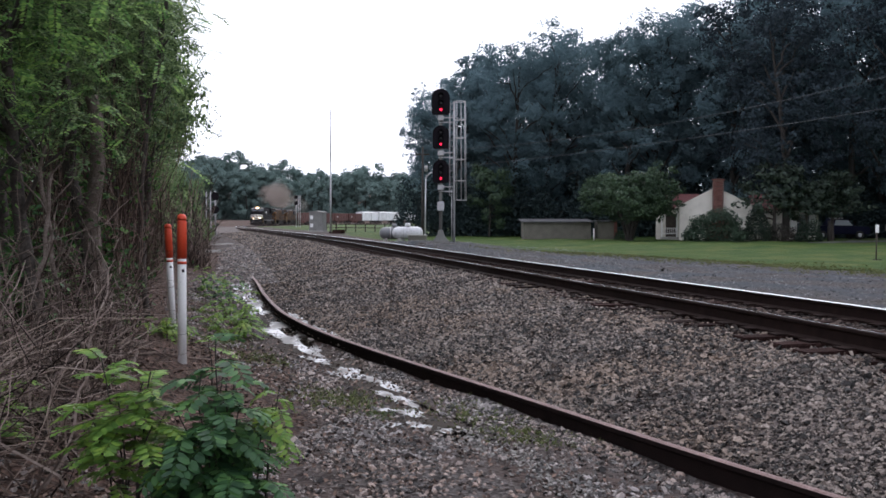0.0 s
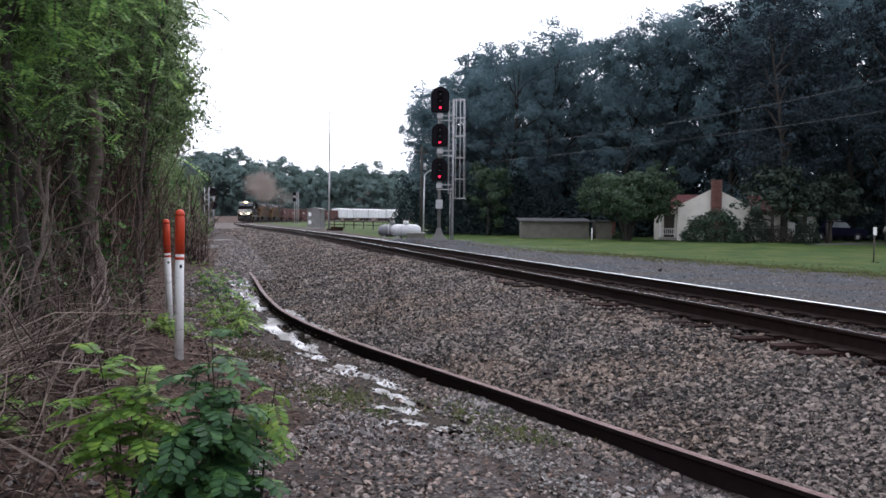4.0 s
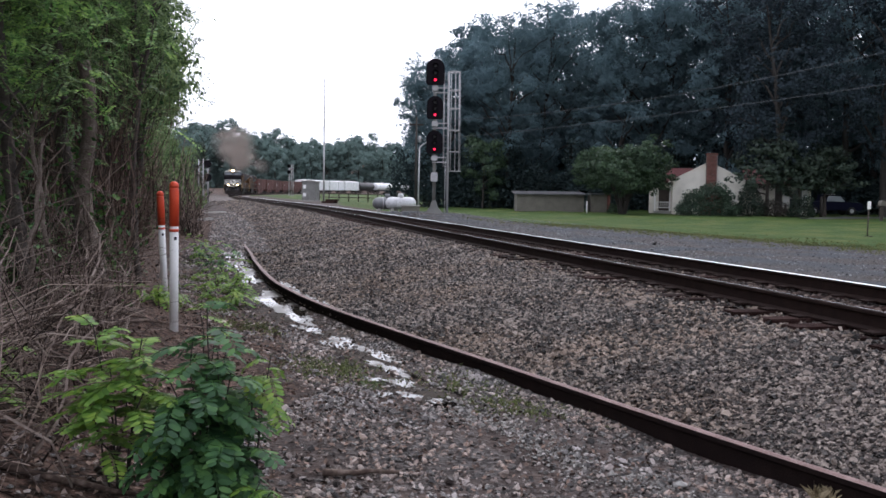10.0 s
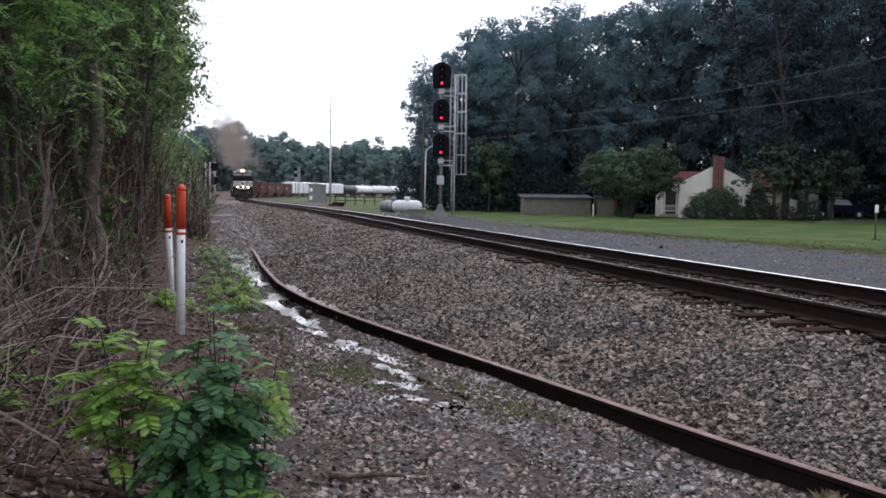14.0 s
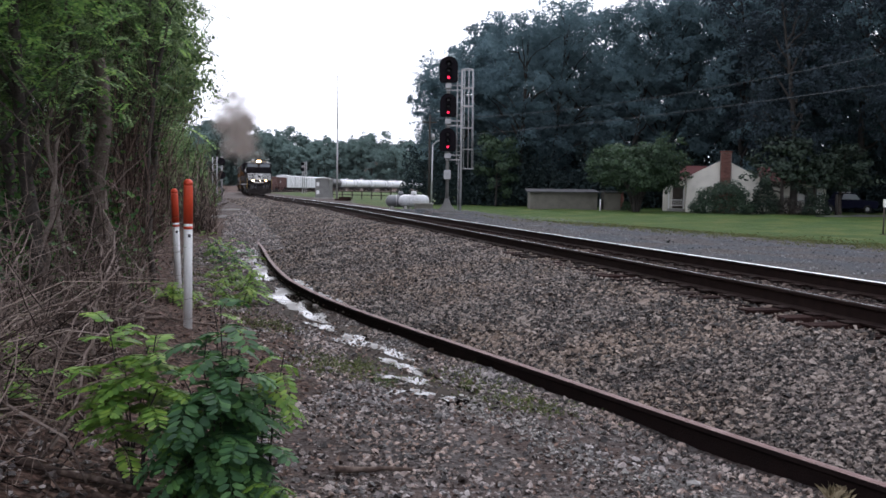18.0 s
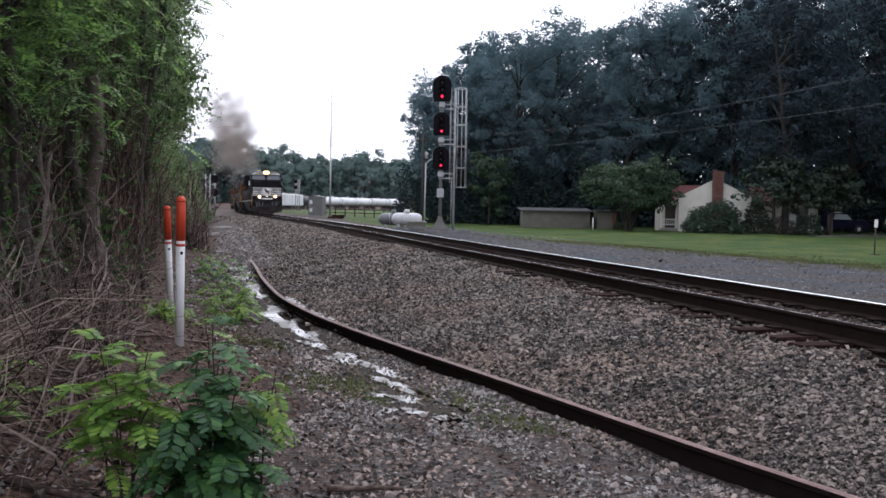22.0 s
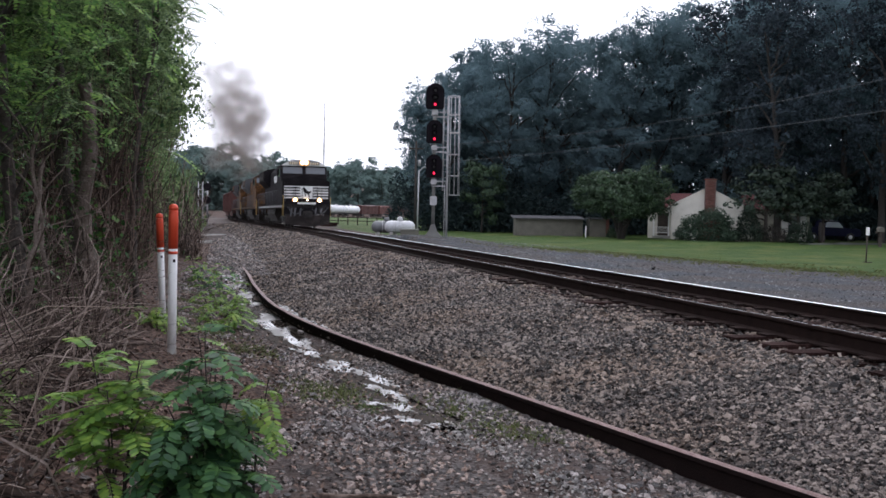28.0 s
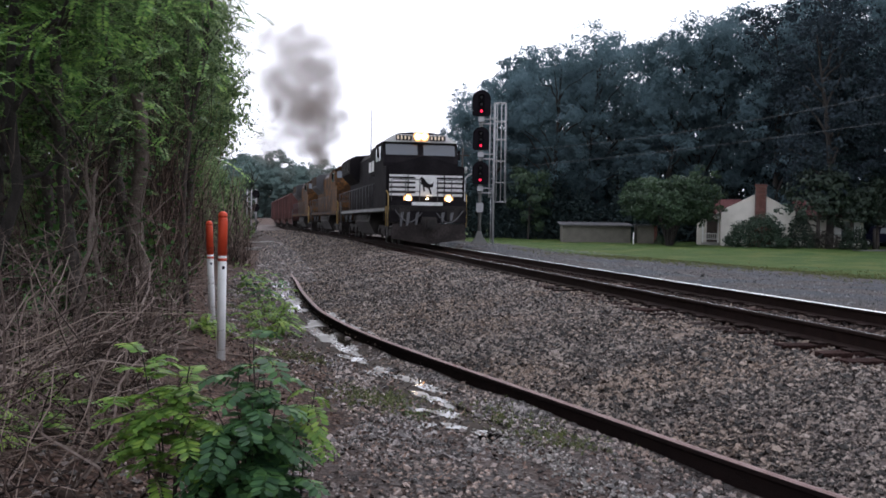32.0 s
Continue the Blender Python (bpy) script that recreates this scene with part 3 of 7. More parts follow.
for i in range(14):
    u = i / 13
    WOOD.append((2.0 + u * 62 + rnd.uniform(-1, 1), 108 + 3 * math.cos(i * 1.7) - 12 * u, (0.8 + 0.26 * min(1, u * 2.6) + 0.12 * min(1, max(0, u - 0.3) * 4)) * (1 - 0.12 * math.exp(-((u - 0.4) / 0.13) ** 2)) * rnd.uniform(0.93, 1.08)))
for i in range(8):
    u = i / 7
    WOOD.append((5 + u * 63 + rnd.uniform(-1, 1), 119 + 3 * math.cos(i * 1.3) - 10 * u, (0.8 + 0.35 * min(1, u * 3)) * (1 - 0.12 * math.exp(-((u - 0.4) / 0.13) ** 2)) * rnd.uniform(0.95, 1.1)))
WOOD += [(4.4, 105.0, 0.76), (6.6, 111.0, 0.92), (10.5, 113.0, 1.0)]
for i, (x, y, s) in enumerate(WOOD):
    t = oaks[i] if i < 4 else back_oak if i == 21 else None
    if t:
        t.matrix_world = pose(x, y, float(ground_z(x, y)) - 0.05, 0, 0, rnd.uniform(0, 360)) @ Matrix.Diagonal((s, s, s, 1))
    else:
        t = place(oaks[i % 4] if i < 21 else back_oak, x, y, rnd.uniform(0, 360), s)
    tagged(t, "tall dark green broadleaf tree at the wood's edge, or added unseen around the lawn", "tree", "woodland trees")

# unseen trees added round the lawn and behind the road to cut sky light
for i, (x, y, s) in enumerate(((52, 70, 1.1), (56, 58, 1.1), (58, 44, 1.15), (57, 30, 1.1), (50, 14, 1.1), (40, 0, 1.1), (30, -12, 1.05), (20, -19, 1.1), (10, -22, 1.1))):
    tagged(place(oaks[i % 4], x, y, rnd.uniform(0, 360), s), "tall dark green broadleaf tree at the wood's edge, or added unseen around the lawn", "tree", "woodland trees")

# trees and scrub along the bank beside the siding
locusts = [tree("bank_tree", 40 + i, h, sp, 0.11, 11, 190, 40, 0.5, 0.105, BARK_DARK, LEAF_LEFT, low=0.25, crown_low=cl)
           for i, (h, sp, cl) in enumerate(((8.5, 2.2, 0.42), (9.5, 2.5, 0.46), (7.6, 2.1, 0.38)))]
LEFT = [(-5.6, 9.5, 0.95), (-6.6, 13.0, 1.0), (-6.9, 17.5, 0.9), (-8.2, 20.5, 0.95), (-8.8, 24.0, 0.9), (-10.0, 27.5, 0.9), (-11.2, 32, 0.9), (-11.2, 37, 0.95), (-13.4, 43, 0.95), (-15.4, 50, 0.95), (-16.9, 56, 0.95), (-20.2, 66, 0.9), (-23.2, 77, 0.9), (-26.6, 90, 0.95), (-30.4, 105, 0.95), (-35.0, 123, 1.0), (-39.5, 142, 1.0), (-41.5, 165, 1.05), (-47.5, 190, 1.1),
        # last three are unseen, added behind the camera to hold back sky light
        (-6.8, 8.0, 1.05), (-7.6, 12.0, 1.15), (-9.4, 16.5, 1.15), (-10.5, 22, 1.2), (-13, 28, 1.2), (-16, 36, 1.2), (-20, 46, 1.2), (-25, 60, 1.25), (-31, 78, 1.25), (-10, 10, 1.2), (-12.5, 17, 1.3), (-7.6, -6.0, 1.1), (-8.0, -12.0, 1.2), (-7.0, -17.0, 1.2)]
for i, (x, y, s) in enumerate(LEFT):
    if i < 3:
        t = locusts[i]
        t.matrix_world = pose(x, y, float(ground_z(x, y)) - 0.05, 0, 0, 70.0 * i) @ Matrix.Diagonal((s, s, s, 1))
    else:
        t = place(locusts[i % 3], x, y, rnd.uniform(0, 360), s)
    tagged(t, "slender leafy tree on the overgrown bank, or added unseen behind the camera", "tree", "bank trees")

edge_trees = [tree("bank_tree", 55 + i, 6.2, 1.6, 0.08, 9, 300, 30, 0.3, 0.095, BARK_DARK, LEAF_LEFT, low=0.3, crown_low=0.46, lobes=13) for i in range(2)]
for i, (x, y, s) in enumerate(((-6.35, 19.5, 1.0), (-8.2, 25.0, 1.1), (-5.5, 16.3, 0.85), (-10.0, 31.0, 1.25), (-12.3, 38.5, 1.4), (-14.8, 47.0, 1.5), (-17.6, 57.5, 1.6))):
    if i < 2:
        t = edge_trees[i]
        t.matrix_world = pose(x, y, float(ground_z(x, y)) - 0.05, 0, 0, 70.0 * i) @ Matrix.Diagonal((s, s, s, 1))
    else:
        t = place(edge_trees[i % 2], x, y, 97 * i, s)
    tagged(t, "dense round-headed tree at the edge of the overgrown bank", "tree", "bank trees")

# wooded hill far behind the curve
far_trees = [tree("distant_tree", 70 + i, 22, 9.0, 0.5, 4, 260, 18, 1.3, 1.05, BARK_DARK, LEAF_FAR_HAZY, crown_low=0.04, lobes=16) for i in range(2)]
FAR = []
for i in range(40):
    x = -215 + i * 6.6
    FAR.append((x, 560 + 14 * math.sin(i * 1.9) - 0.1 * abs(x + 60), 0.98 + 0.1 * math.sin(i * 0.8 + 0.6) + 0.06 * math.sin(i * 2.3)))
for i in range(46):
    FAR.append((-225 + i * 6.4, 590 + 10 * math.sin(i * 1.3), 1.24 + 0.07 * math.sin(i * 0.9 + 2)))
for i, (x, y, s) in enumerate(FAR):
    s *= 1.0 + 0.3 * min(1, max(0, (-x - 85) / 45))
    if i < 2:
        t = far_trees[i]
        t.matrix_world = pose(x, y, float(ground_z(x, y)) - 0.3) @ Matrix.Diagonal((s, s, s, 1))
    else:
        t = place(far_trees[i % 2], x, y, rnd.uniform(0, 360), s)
    tagged(t, "haze-coloured green tree on the distant wooded ridge", "tree", "distant ridge trees")
# ---- the train ----
SPEED, FRONT_END = 6.35, s_of_y(36.7)
BLACK = mat("black_locomotive_paint", [(0.007, 0.006, 0.007), (0.013, 0.0115, 0.013), (0.027, 0.024, 0.026)], 0.75, scale=1.5, fine=25, bump=0.1, spec=0.05)
GRIME = mat("grimy_running_gear", [(0.008, 0.007, 0.007), (0.022, 0.019, 0.018), (0.06, 0.052, 0.047)], 0.85, scale=2, fine=20, bump=0.3)
WHITE = mat("white_stripe_paint", [(0.5, 0.5, 0.49), (0.72, 0.72, 0.71), (0.8, 0.8, 0.79)], 0.5, scale=3, fine=40)
YELLOW = mat("weathered_yellow_paint", [(0.01, 0.006, 0.0045), (0.05, 0.025, 0.011), (0.22, 0.1, 0.028)], 0.75, scale=0.9, fine=6, obj=0.1, spec=0.15)
SILL = mat("dirty_white_sill", [(0.1, 0.1, 0.1), (0.2, 0.2, 0.195), (0.34, 0.34, 0.33)], 0.7, scale=1.2, fine=14)
GREY = mat("grey_roof_paint", [(0.03, 0.03, 0.031), (0.07, 0.07, 0.074), (0.12, 0.12, 0.126)], 0.7, scale=1.5, fine=20)
OCHRE = mat("yellow_handrail_paint", [(0.3, 0.19, 0.05), (0.48, 0.33, 0.1)], 0.5)
OXIDE = mat("red_oxide_car_paint", [(0.036, 0.014, 0.013), (0.09, 0.035, 0.031), (0.17, 0.075, 0.066)], 0.75, scale=1.0, fine=16, obj=0.25)
CAR_WHITE = mat("white_car_paint", [(0.42, 0.42, 0.42), (0.66, 0.67, 0.68), (0.8, 0.8, 0.82)], 0.5, scale=0.8, fine=12, obj=0.1)
TANK_WHITE = mat("white_tank_paint", [(0.4, 0.4, 0.41), (0.62, 0.63, 0.65), (0.78, 0.78, 0.8)], 0.4, scale=0.7, fine=10, obj=0.25)
TANK_DARK = mat("dark_tank_paint", [(0.02, 0.02, 0.022), (0.06, 0.06, 0.065)], 0.5, scale=1, fine=12)
CAB_GLASS = glass("cab_glass", (0.06, 0.072, 0.085), 0.1)
LAMP = glow("headlight_glow", (1.0, 0.72, 0.42), 60)
DITCH = glow("ditch_light_glow", (1.0, 0.66, 0.32), 45)
# glare around the lamps, drawn as glowing amber rings
LAMP_HALO = glow("lamp_halo_glow", (1.0, 0.5, 0.18), 1.7)
NUMBER = glow("number_board_glow", (1.0, 0.85, 0.6), 0.05)


PLOW = mat("scuffed_plow_steel", [(0.012, 0.01, 0.01), (0.032, 0.027, 0.026), (0.075, 0.064, 0.06)], 0.8, scale=1.6, fine=14, bump=0.2, spec=0.1)


def truck(parent, y, axles, r=0.46, gauge=0.78, material=None):
    """A bogie with its wheels."""
    half = max(axles) + 0.75
    bm = nb()
    for sx in (-1, 1):
        prism(bm, [(y - half, 0.62), (y - half + 0.35, 0.78), (y - 0.5, 0.72), (y + 0.5, 0.72), (y + half - 0.35, 0.78), (y + half, 0.62), (y + half - 0.2, 0.42), (y + 0.6, 0.34), (y - 0.6, 0.34), (y - half + 0.2, 0.42)], "x", sx * 1.02 - 0.07, sx * 1.02 + 0.07)
        for a in axles:
            box(bm, sx * 1.12 - 0.06, sx * 1.12 + 0.06, y + a - 0.17, y + a + 0.17, 0.33, 0.62, 0.03)
    box(bm, -1.0, 1.0, y - 0.25, y + 0.25, 0.45, 0.85)
    tr = part("truck", bm, material or GRIME, parent)
    for a in axles:
        for sx in (-1, 1):
            w = nb()
            lathe(w, (sx * (gauge - 0.09), y + a, r), (sx * (gauge + 0.1), y + a, r), [(0, r + 0.025), (0.03, r + 0.025), (0.035, r), (0.13, r - 0.012), (0.14, r - 0.08), (0.11, r - 0.1), (0.11, 0.14), (0.16, 0.12), (0.16, 0)], 18)
            part("wheel", w, GRIME, tr)
    return tr


def coupler(parent, y, d):
    bm = nb()
    box(bm, -0.13, 0.13, min(y, y + d * 0.5), max(y, y + d * 0.5), 0.72, 0.98, 0.04)
    box(bm, -0.2, 0.22, min(y + d * 0.35, y + d * 0.62), max(y + d * 0.35, y + d * 0.62), 0.66, 1.04, 0.06)
    part("coupler", bm, GRIME, parent)


def handrail(parent, x, y0, y1, z, material, n):
    bm = nb()
    cyl(bm, (x, y0, z + 1.05), (x, y1, z + 1.05), 0.02, seg=6)
    for i in range(n):
        y = y0 + (y1 - y0) * i / (n - 1)
        cyl(bm, (x, y, z), (x, y, z + 1.05), 0.018, seg=6)
    part("handrail", bm, material, parent)


def locomotive(name, body, roof, sill, rails_m, lead):
    e = empty(name)
    F, B = 10.9, -10.9
    # frame and tank
    bm = nb()
    box(bm, -1.5, 1.5, B + 0.3, F - 0.3, 1.32, 1.52, 0.02)
    box(bm, -0.75, 0.75, B + 0.5, F - 0.5, 0.95, 1.34)
    part("underframe", bm, GRIME, e)
    part("sill_stripe", boxb(-1.53, -1.5, B + 0.6, F - 1.7, 1.34, 1.47), sill, e)
    part("sill_stripe", boxb(1.5, 1.53, B + 0.6, F - 1.7, 1.34, 1.47), sill, e)
    part("fuel_tank", prismb([(-1.3, 1.3), (1.3, 1.3), (1.4, 0.9), (1.1, 0.32), (-1.1, 0.32), (-1.4, 0.9)], "y", -2.9, 2.9), GRIME, e)
    for sx in (-1, 1):
        part("air_reservoir", lathe(nb(), (sx * 1.25, -2.6, 1.12), (sx * 1.25, 2.4, 1.12), [(0, 0.02), (0.06, 0.14), (0.2, 0.17), (4.8, 0.17), (4.94, 0.14), (5, 0.02)], 12), GRIME, e)
    truck(e, 6.6, (-1.9, 0, 1.9), 0.53)
    truck(e, -6.6, (-1.9, 0, 1.9), 0.53)
    coupler(e, F - 0.15, 1)
    coupler(e, B + 0.15, -1)
    for end, d in ((F, 1), (B, -1)):
        part("plow", prismb([(-1.4, 0.86), (1.4, 0.86), (1.45, 0.28), (0.2, 0.1), (-0.2, 0.1), (-1.45, 0.28)], "y", end - 0.28 * d, end - 0.12 * d), PLOW, e, "scuffed dark steel plow")
        for sx in (-1, 1):
            bm = nb()
            for k in range(4):
                box(bm, sx * 1.2 - 0.3, sx * 1.2 + 0.3, end - 0.85 * d - 0.14, end - 0.85 * d + 0.14, 0.35 + 0.3 * k, 0.39 + 0.3 * k)
            box(bm, sx * 1.51 - 0.015, sx * 1.51 + 0.015, end - 0.85 * d - 0.25, end - 0.85 * d + 0.25, 0.32, 1.35)
            part("step_well", bm, GRIME, e)
            bm = nb()
            for yy in (0.55, 1.15):
                cyl(bm, (sx * 1.54, end - yy * d, 0.75), (sx * 1.54, end - yy * d, 2.0), 0.02, seg=6)
            cyl(bm, (sx * 1.54, end - 0.55 * d, 2.0), (sx * 1.54, end - 1.15 * d, 2.15), 0.02, seg=6)
            part("grab_rail", bm, OCHRE if d > 0 else rails_m, e, "yellow grab rail")
    # end sheet with hoses
    bm = nb()
    box(bm, -1.5, 1.5, F - 0.42, F - 0.3, 0.9, 1.75, 0.02)
    part("pilot_sheet", bm, body, e)
    for sx in (-0.95, -0.6, 0.4, 0.75, 1.0):
        k = 8
        p = np.array([[(sx + 0.12 * math.sin(2.5 * q), F - 0.22 + 0.14 * math.sin(3 * q), 1.3 - (0.45 + 0.12 * sx) * math.sin(3.1 * q)) for q in np.linspace(0, 1, k)]])
        v, f = tubes(p, np.full((1, k), 0.034), 6)
        raw("air_hose", v, f, GREY, e)
    for sx in (-1, 1):
        p = np.array([[(sx * (0.28 + 1.05 * q), F - 0.12, 1.28 - 0.42 * math.sin(3.14 * q) + 0.1 * q) for q in np.linspace(0, 1, 9)]])
        v, f = tubes(p, np.full((1, 9), 0.025), 6)
        raw("uncoupling_lever", v, f, GREY, e)
        part("pilot_pocket", boxb(sx * 0.95 - 0.22, sx * 0.95 + 0.22, F - 0.3, F - 0.29, 1.0, 1.4), GRIME, e)
    part("draft_gear_box", boxb(-0.32, 0.32, F - 0.3, F - 0.1, 0.6, 1.12, 0.04), GRIME, e)
    # nose: low front with a ridged top
    bm = nb()
    prism(bm, [(-1.56, 1.52), (1.56, 1.52), (1.56, 3.1), (0.0, 3.54), (-1.56, 3.1)], "y", 8.6, 9.95)
    bmesh.ops.bevel(bm, geom=[ed for ed in bm.edges if abs(ed.verts[0].co.y - 9.95) < 0.01 and abs(ed.verts[1].co.y - 9.95) < 0.01], offset=0.12, segments=2, affect="EDGES")
    nose = part("nose", bm, body, e)
    if lead:
        band = part("front_band", boxb(-1.45, 1.45, 9.95, 9.962, 1.94, 2.76), WHITE, nose, "white front band")
        for k in range(4):
            z = 2.04 + 0.19 * k
            for sx in (-1, 1):
                x0, x1 = sorted((sx * 0.42, sx * 1.45))
                part("stripe", boxb(x0, x1, 9.962, 9.968, z, z + 0.075), BLACK, band)
        for sx in (-0.72, 0.72):
            part("front_grab", cylb((sx, 10.03, 1.95), (sx, 10.03, 2.74), 0.022, seg=6), BLACK, nose)
        # emblem as a plain leaning shape
        part("emblem", prismb([(-0.24, 2.02), (-0.17, 2.02), (-0.09, 2.24), (0.07, 2.3), (0.03, 2.14), (0.09, 2.1), (0.14, 2.36), (0.22, 2.42), (0.19, 2.5), (0.25, 2.62), (0.17, 2.7), (0.06, 2.6), (-0.05, 2.46), (-0.2, 2.4), (-0.3, 2.5), (-0.28, 2.3), (-0.16, 2.26)], "y", 9.962, 9.968), BLACK, band, "black emblem shape")
        part("nose_door", boxb(0.28, 0.58, 9.952, 9.97, 2.82, 3.06, 0.01), BLACK, nose)
        part("step_light_sign", boxb(-0.55, 0.65, 10.6, 10.615, 1.56, 1.69), WHITE, e, "white step edge")
    # cab with raked windscreen
    cabm = nb()
    prism(cabm, [(6.2, 1.52), (8.7, 1.52), (8.7, 3.3), (8.35, 4.16), (6.2, 4.16)], "x", -1.54, 1.54)
    cab = part("cab", cabm, body, e)
    part("cab_roof", prismb([(-1.56, 4.14), (1.56, 4.14), (1.0, 4.48), (0.45, 4.55), (-0.45, 4.55), (-1.0, 4.48)], "y", 6.0, 8.5), roof if not lead else BLACK, cab)
    part("brow", prismb([(-1.54, 4.15), (1.54, 4.15), (1.0, 4.46), (-1.0, 4.46)], "y", 8.5, 8.53), WHITE if lead else body, cab, "white brow panel")
    for sx in (-1, 1):
        x0, x1 = sorted((sx * 0.12, sx * 1.42))
        bm = nb()
        q = [(x0, 8.575, 3.62), (x1, 8.575, 3.62), (x1, 8.41, 4.06), (x0, 8.41, 4.06)]
        lo = [bm.verts.new((a, b + 0.0, c)) for a, b, c in q]
        hi = [bm.verts.new((a, b + 0.035, c)) for a, b, c in q]
        bm.faces.new(lo), bm.faces.new(hi[::-1])
        for i in range(4):
            bm.faces.new((lo[i], lo[(i + 1) % 4], hi[(i + 1) % 4], hi[i]))
        bmesh.ops.recalc_face_normals(bm, faces=bm.faces)
        part("windscreen", bm, CAB_GLASS, cab, "sky-reflecting windscreen pane")
        bm = nb()
        box(bm, min(sx * 1.53, sx * 1.57), max(sx * 1.53, sx * 1.57), 7.5, 8.1, 3.4, 3.98, 0.01)
        part("side_window", bm, CAB_GLASS, cab)
        bm = nb()
        box(bm, min(sx * 1.53, sx * 1.57), max(sx * 1.53, sx * 1.57), 6.6, 7.3, 3.4, 3.98, 0.01)
        part("side_window", bm, CAB_GLASS, cab)
        if lead:
            for k in range(2):
                part("number_bar", boxb(min(sx * 1.5, sx * 1.512), max(sx * 1.5, sx * 1.512), 4.6 - 1.0 * k, 5.35 - 1.0 * k, 3.1, 3.55), WHITE, e, "white lettering bar")
        part("mirror", boxb(sx * 1.68 - 0.05, sx * 1.68 + 0.05, 8.12, 8.2, 3.5, 3.9, 0.01), BLACK, cab)
        nbx = sorted((sx * 0.36, sx * 1.02))
        board = part("number_board", boxb(nbx[0], nbx[1], 8.53, 8.6, 4.22, 4.42, 0.01), GRIME, cab)
        for k in range(4):
            xx = nbx[0] + 0.09 + 0.15 * k
            part("digit_bar", boxb(xx, xx + 0.07, 8.6, 8.606, 4.25, 4.39), NUMBER, board)
    if lead:
        part("headlight_housing", boxb(-0.32, 0.32, 8.53, 8.66, 4.2, 4.56, 0.06), BLACK, cab)
        for sx in (-0.13, 0.13):
            part("headlight", lathe(nb(), (sx, 8.66, 4.37), (sx, 8.72, 4.37), [(0, 0.09), (0.03, 0.09), (0.05, 0.06)], 16), LAMP, cab, "lit headlight")
            part("reflector", lathe(nb(), (sx, 8.66, 4.37), (sx, 8.68, 4.37), [(0, 0.19), (0.01, 0.18), (0.018, 0.12)], 18), LAMP_HALO, cab, "amber glow ring added for the lamp halo")
        for sx in (-0.8, 0.8):
            dl = part("ditch_light_housing", boxb(sx - 0.14, sx + 0.14, 10.25, 10.5, 1.69, 1.96, 0.03), BLACK, e)
            part("ditch_light", lathe(nb(), (sx, 10.5, 1.825), (sx, 10.56, 1.825), [(0, 0.085), (0.03, 0.085), (0.05, 0.06)], 16), DITCH, dl, "lit ditch light")
            part("reflector", lathe(nb(), (sx, 10.5, 1.825), (sx, 10.52, 1.825), [(0, 0.17), (0.01, 0.16), (0.018, 0.11)], 18), LAMP_HALO, dl, "amber glow ring added for the lamp halo")
        part("step_lamp", lathe(nb(), (-0.05, 10.0, 1.84), (-0.05, 10.05, 1.84), [(0, 0.035), (0.04, 0.03)], 10), DITCH, e)
    part("front_platform", boxb(-1.5, 1.5, 9.9, 10.6, 1.5, 1.56), GRIME, e)
    for sx in (-1, 1):
        bm = nb()
        for a, b in (((sx * 0.35, 10.58), (sx * 1.45, 10.58)),):
            for z in (2.1, 2.55):
                cyl(bm, (a[0], a[1], z), (b[0], b[1], z), 0.02, seg=6)
            for xx in (a[0], (a[0] + b[0]) / 2, b[0]):
                cyl(bm, (xx, 10.58, 1.5), (xx, 10.58, 2.55), 0.02, seg=6)
        part("front_handrail", bm, rails_m, e)
    # hood, dynamic-brake bulge, radiator wings
    part("hood", prismb([(-0.98, 1.52), (0.98, 1.52), (0.98, 4.08), (0.72, 4.36), (-0.72, 4.36), (-0.98, 4.08)], "y", -10.2, 6.2), [body], e)
    part("hood_roof", prismb([(-1.0, 4.04), (1.0, 4.04), (0.74, 4.38), (-0.74, 4.38)], "y", -5.2, 6.0), roof, e)
    part("equipment_bulge", boxb(-1.42, 1.42, 3.4, 6.0, 2.9, 4.22, 0.08), body, e)
    part("radiator_section", prismb([(-1.0, 3.0), (-1.5, 3.5), (-1.5, 4.3), (-1.2, 4.46), (1.2, 4.46), (1.5, 4.3), (1.5, 3.5), (1.0, 3.0)], "y", -10.1, -5.3), roof if not lead else body, e)
    for sx in (-1, 1):
        g = part("radiator_grille", boxb(min(sx * 1.5, sx * 1.52), max(sx * 1.5, sx * 1.52), -9.8, -5.6, 3.6, 4.25), GRIME, e)
        for k in range(9):
            y = -9.7 + 0.46 * k
            part("louvre", boxb(min(sx * 1.52, sx * 1.54), max(sx * 1.52, sx * 1.54), y, y + 0.3, 3.65, 4.3), GRIME if k % 2 else body, g)
        for k in range(11):
            y = -5.0 + 0.76 * k
            part("hood_door", boxb(min(sx * 0.98, sx * 1.0), max(sx * 0.98, sx * 1.0), y, y + 0.68, 1.75, 3.3, 0.008), body, e)
        handrail(e, sx * 1.47, -9.6, 5.9, 1.5, rails_m, 13)
    part("exhaust_stack", boxb(-0.3, 0.3, -1.6, -0.4, 4.15, 4.5, 0.03), GRIME, e)
    part("roof_fan_cover", lathe(nb(), (0, -8.0, 4.5), (0, -8.0, 4.66), [(0, 0.75), (0.1, 0.75), (0.16, 0.6)], 20), roof, e)
    part("horn", cylb((0.35, 2.2, 4.4), (0.35, 2.9, 4.45), 0.04, 0.1, 8), GRIME, e)
    part("antenna_dome", lathe(nb(), (0.6, 7.0, 4.5), (0.6, 7.0, 4.66), [(0, 0.18), (0.1, 0.17), (0.16, 0.06)], 12), WHITE, cab)
    return e


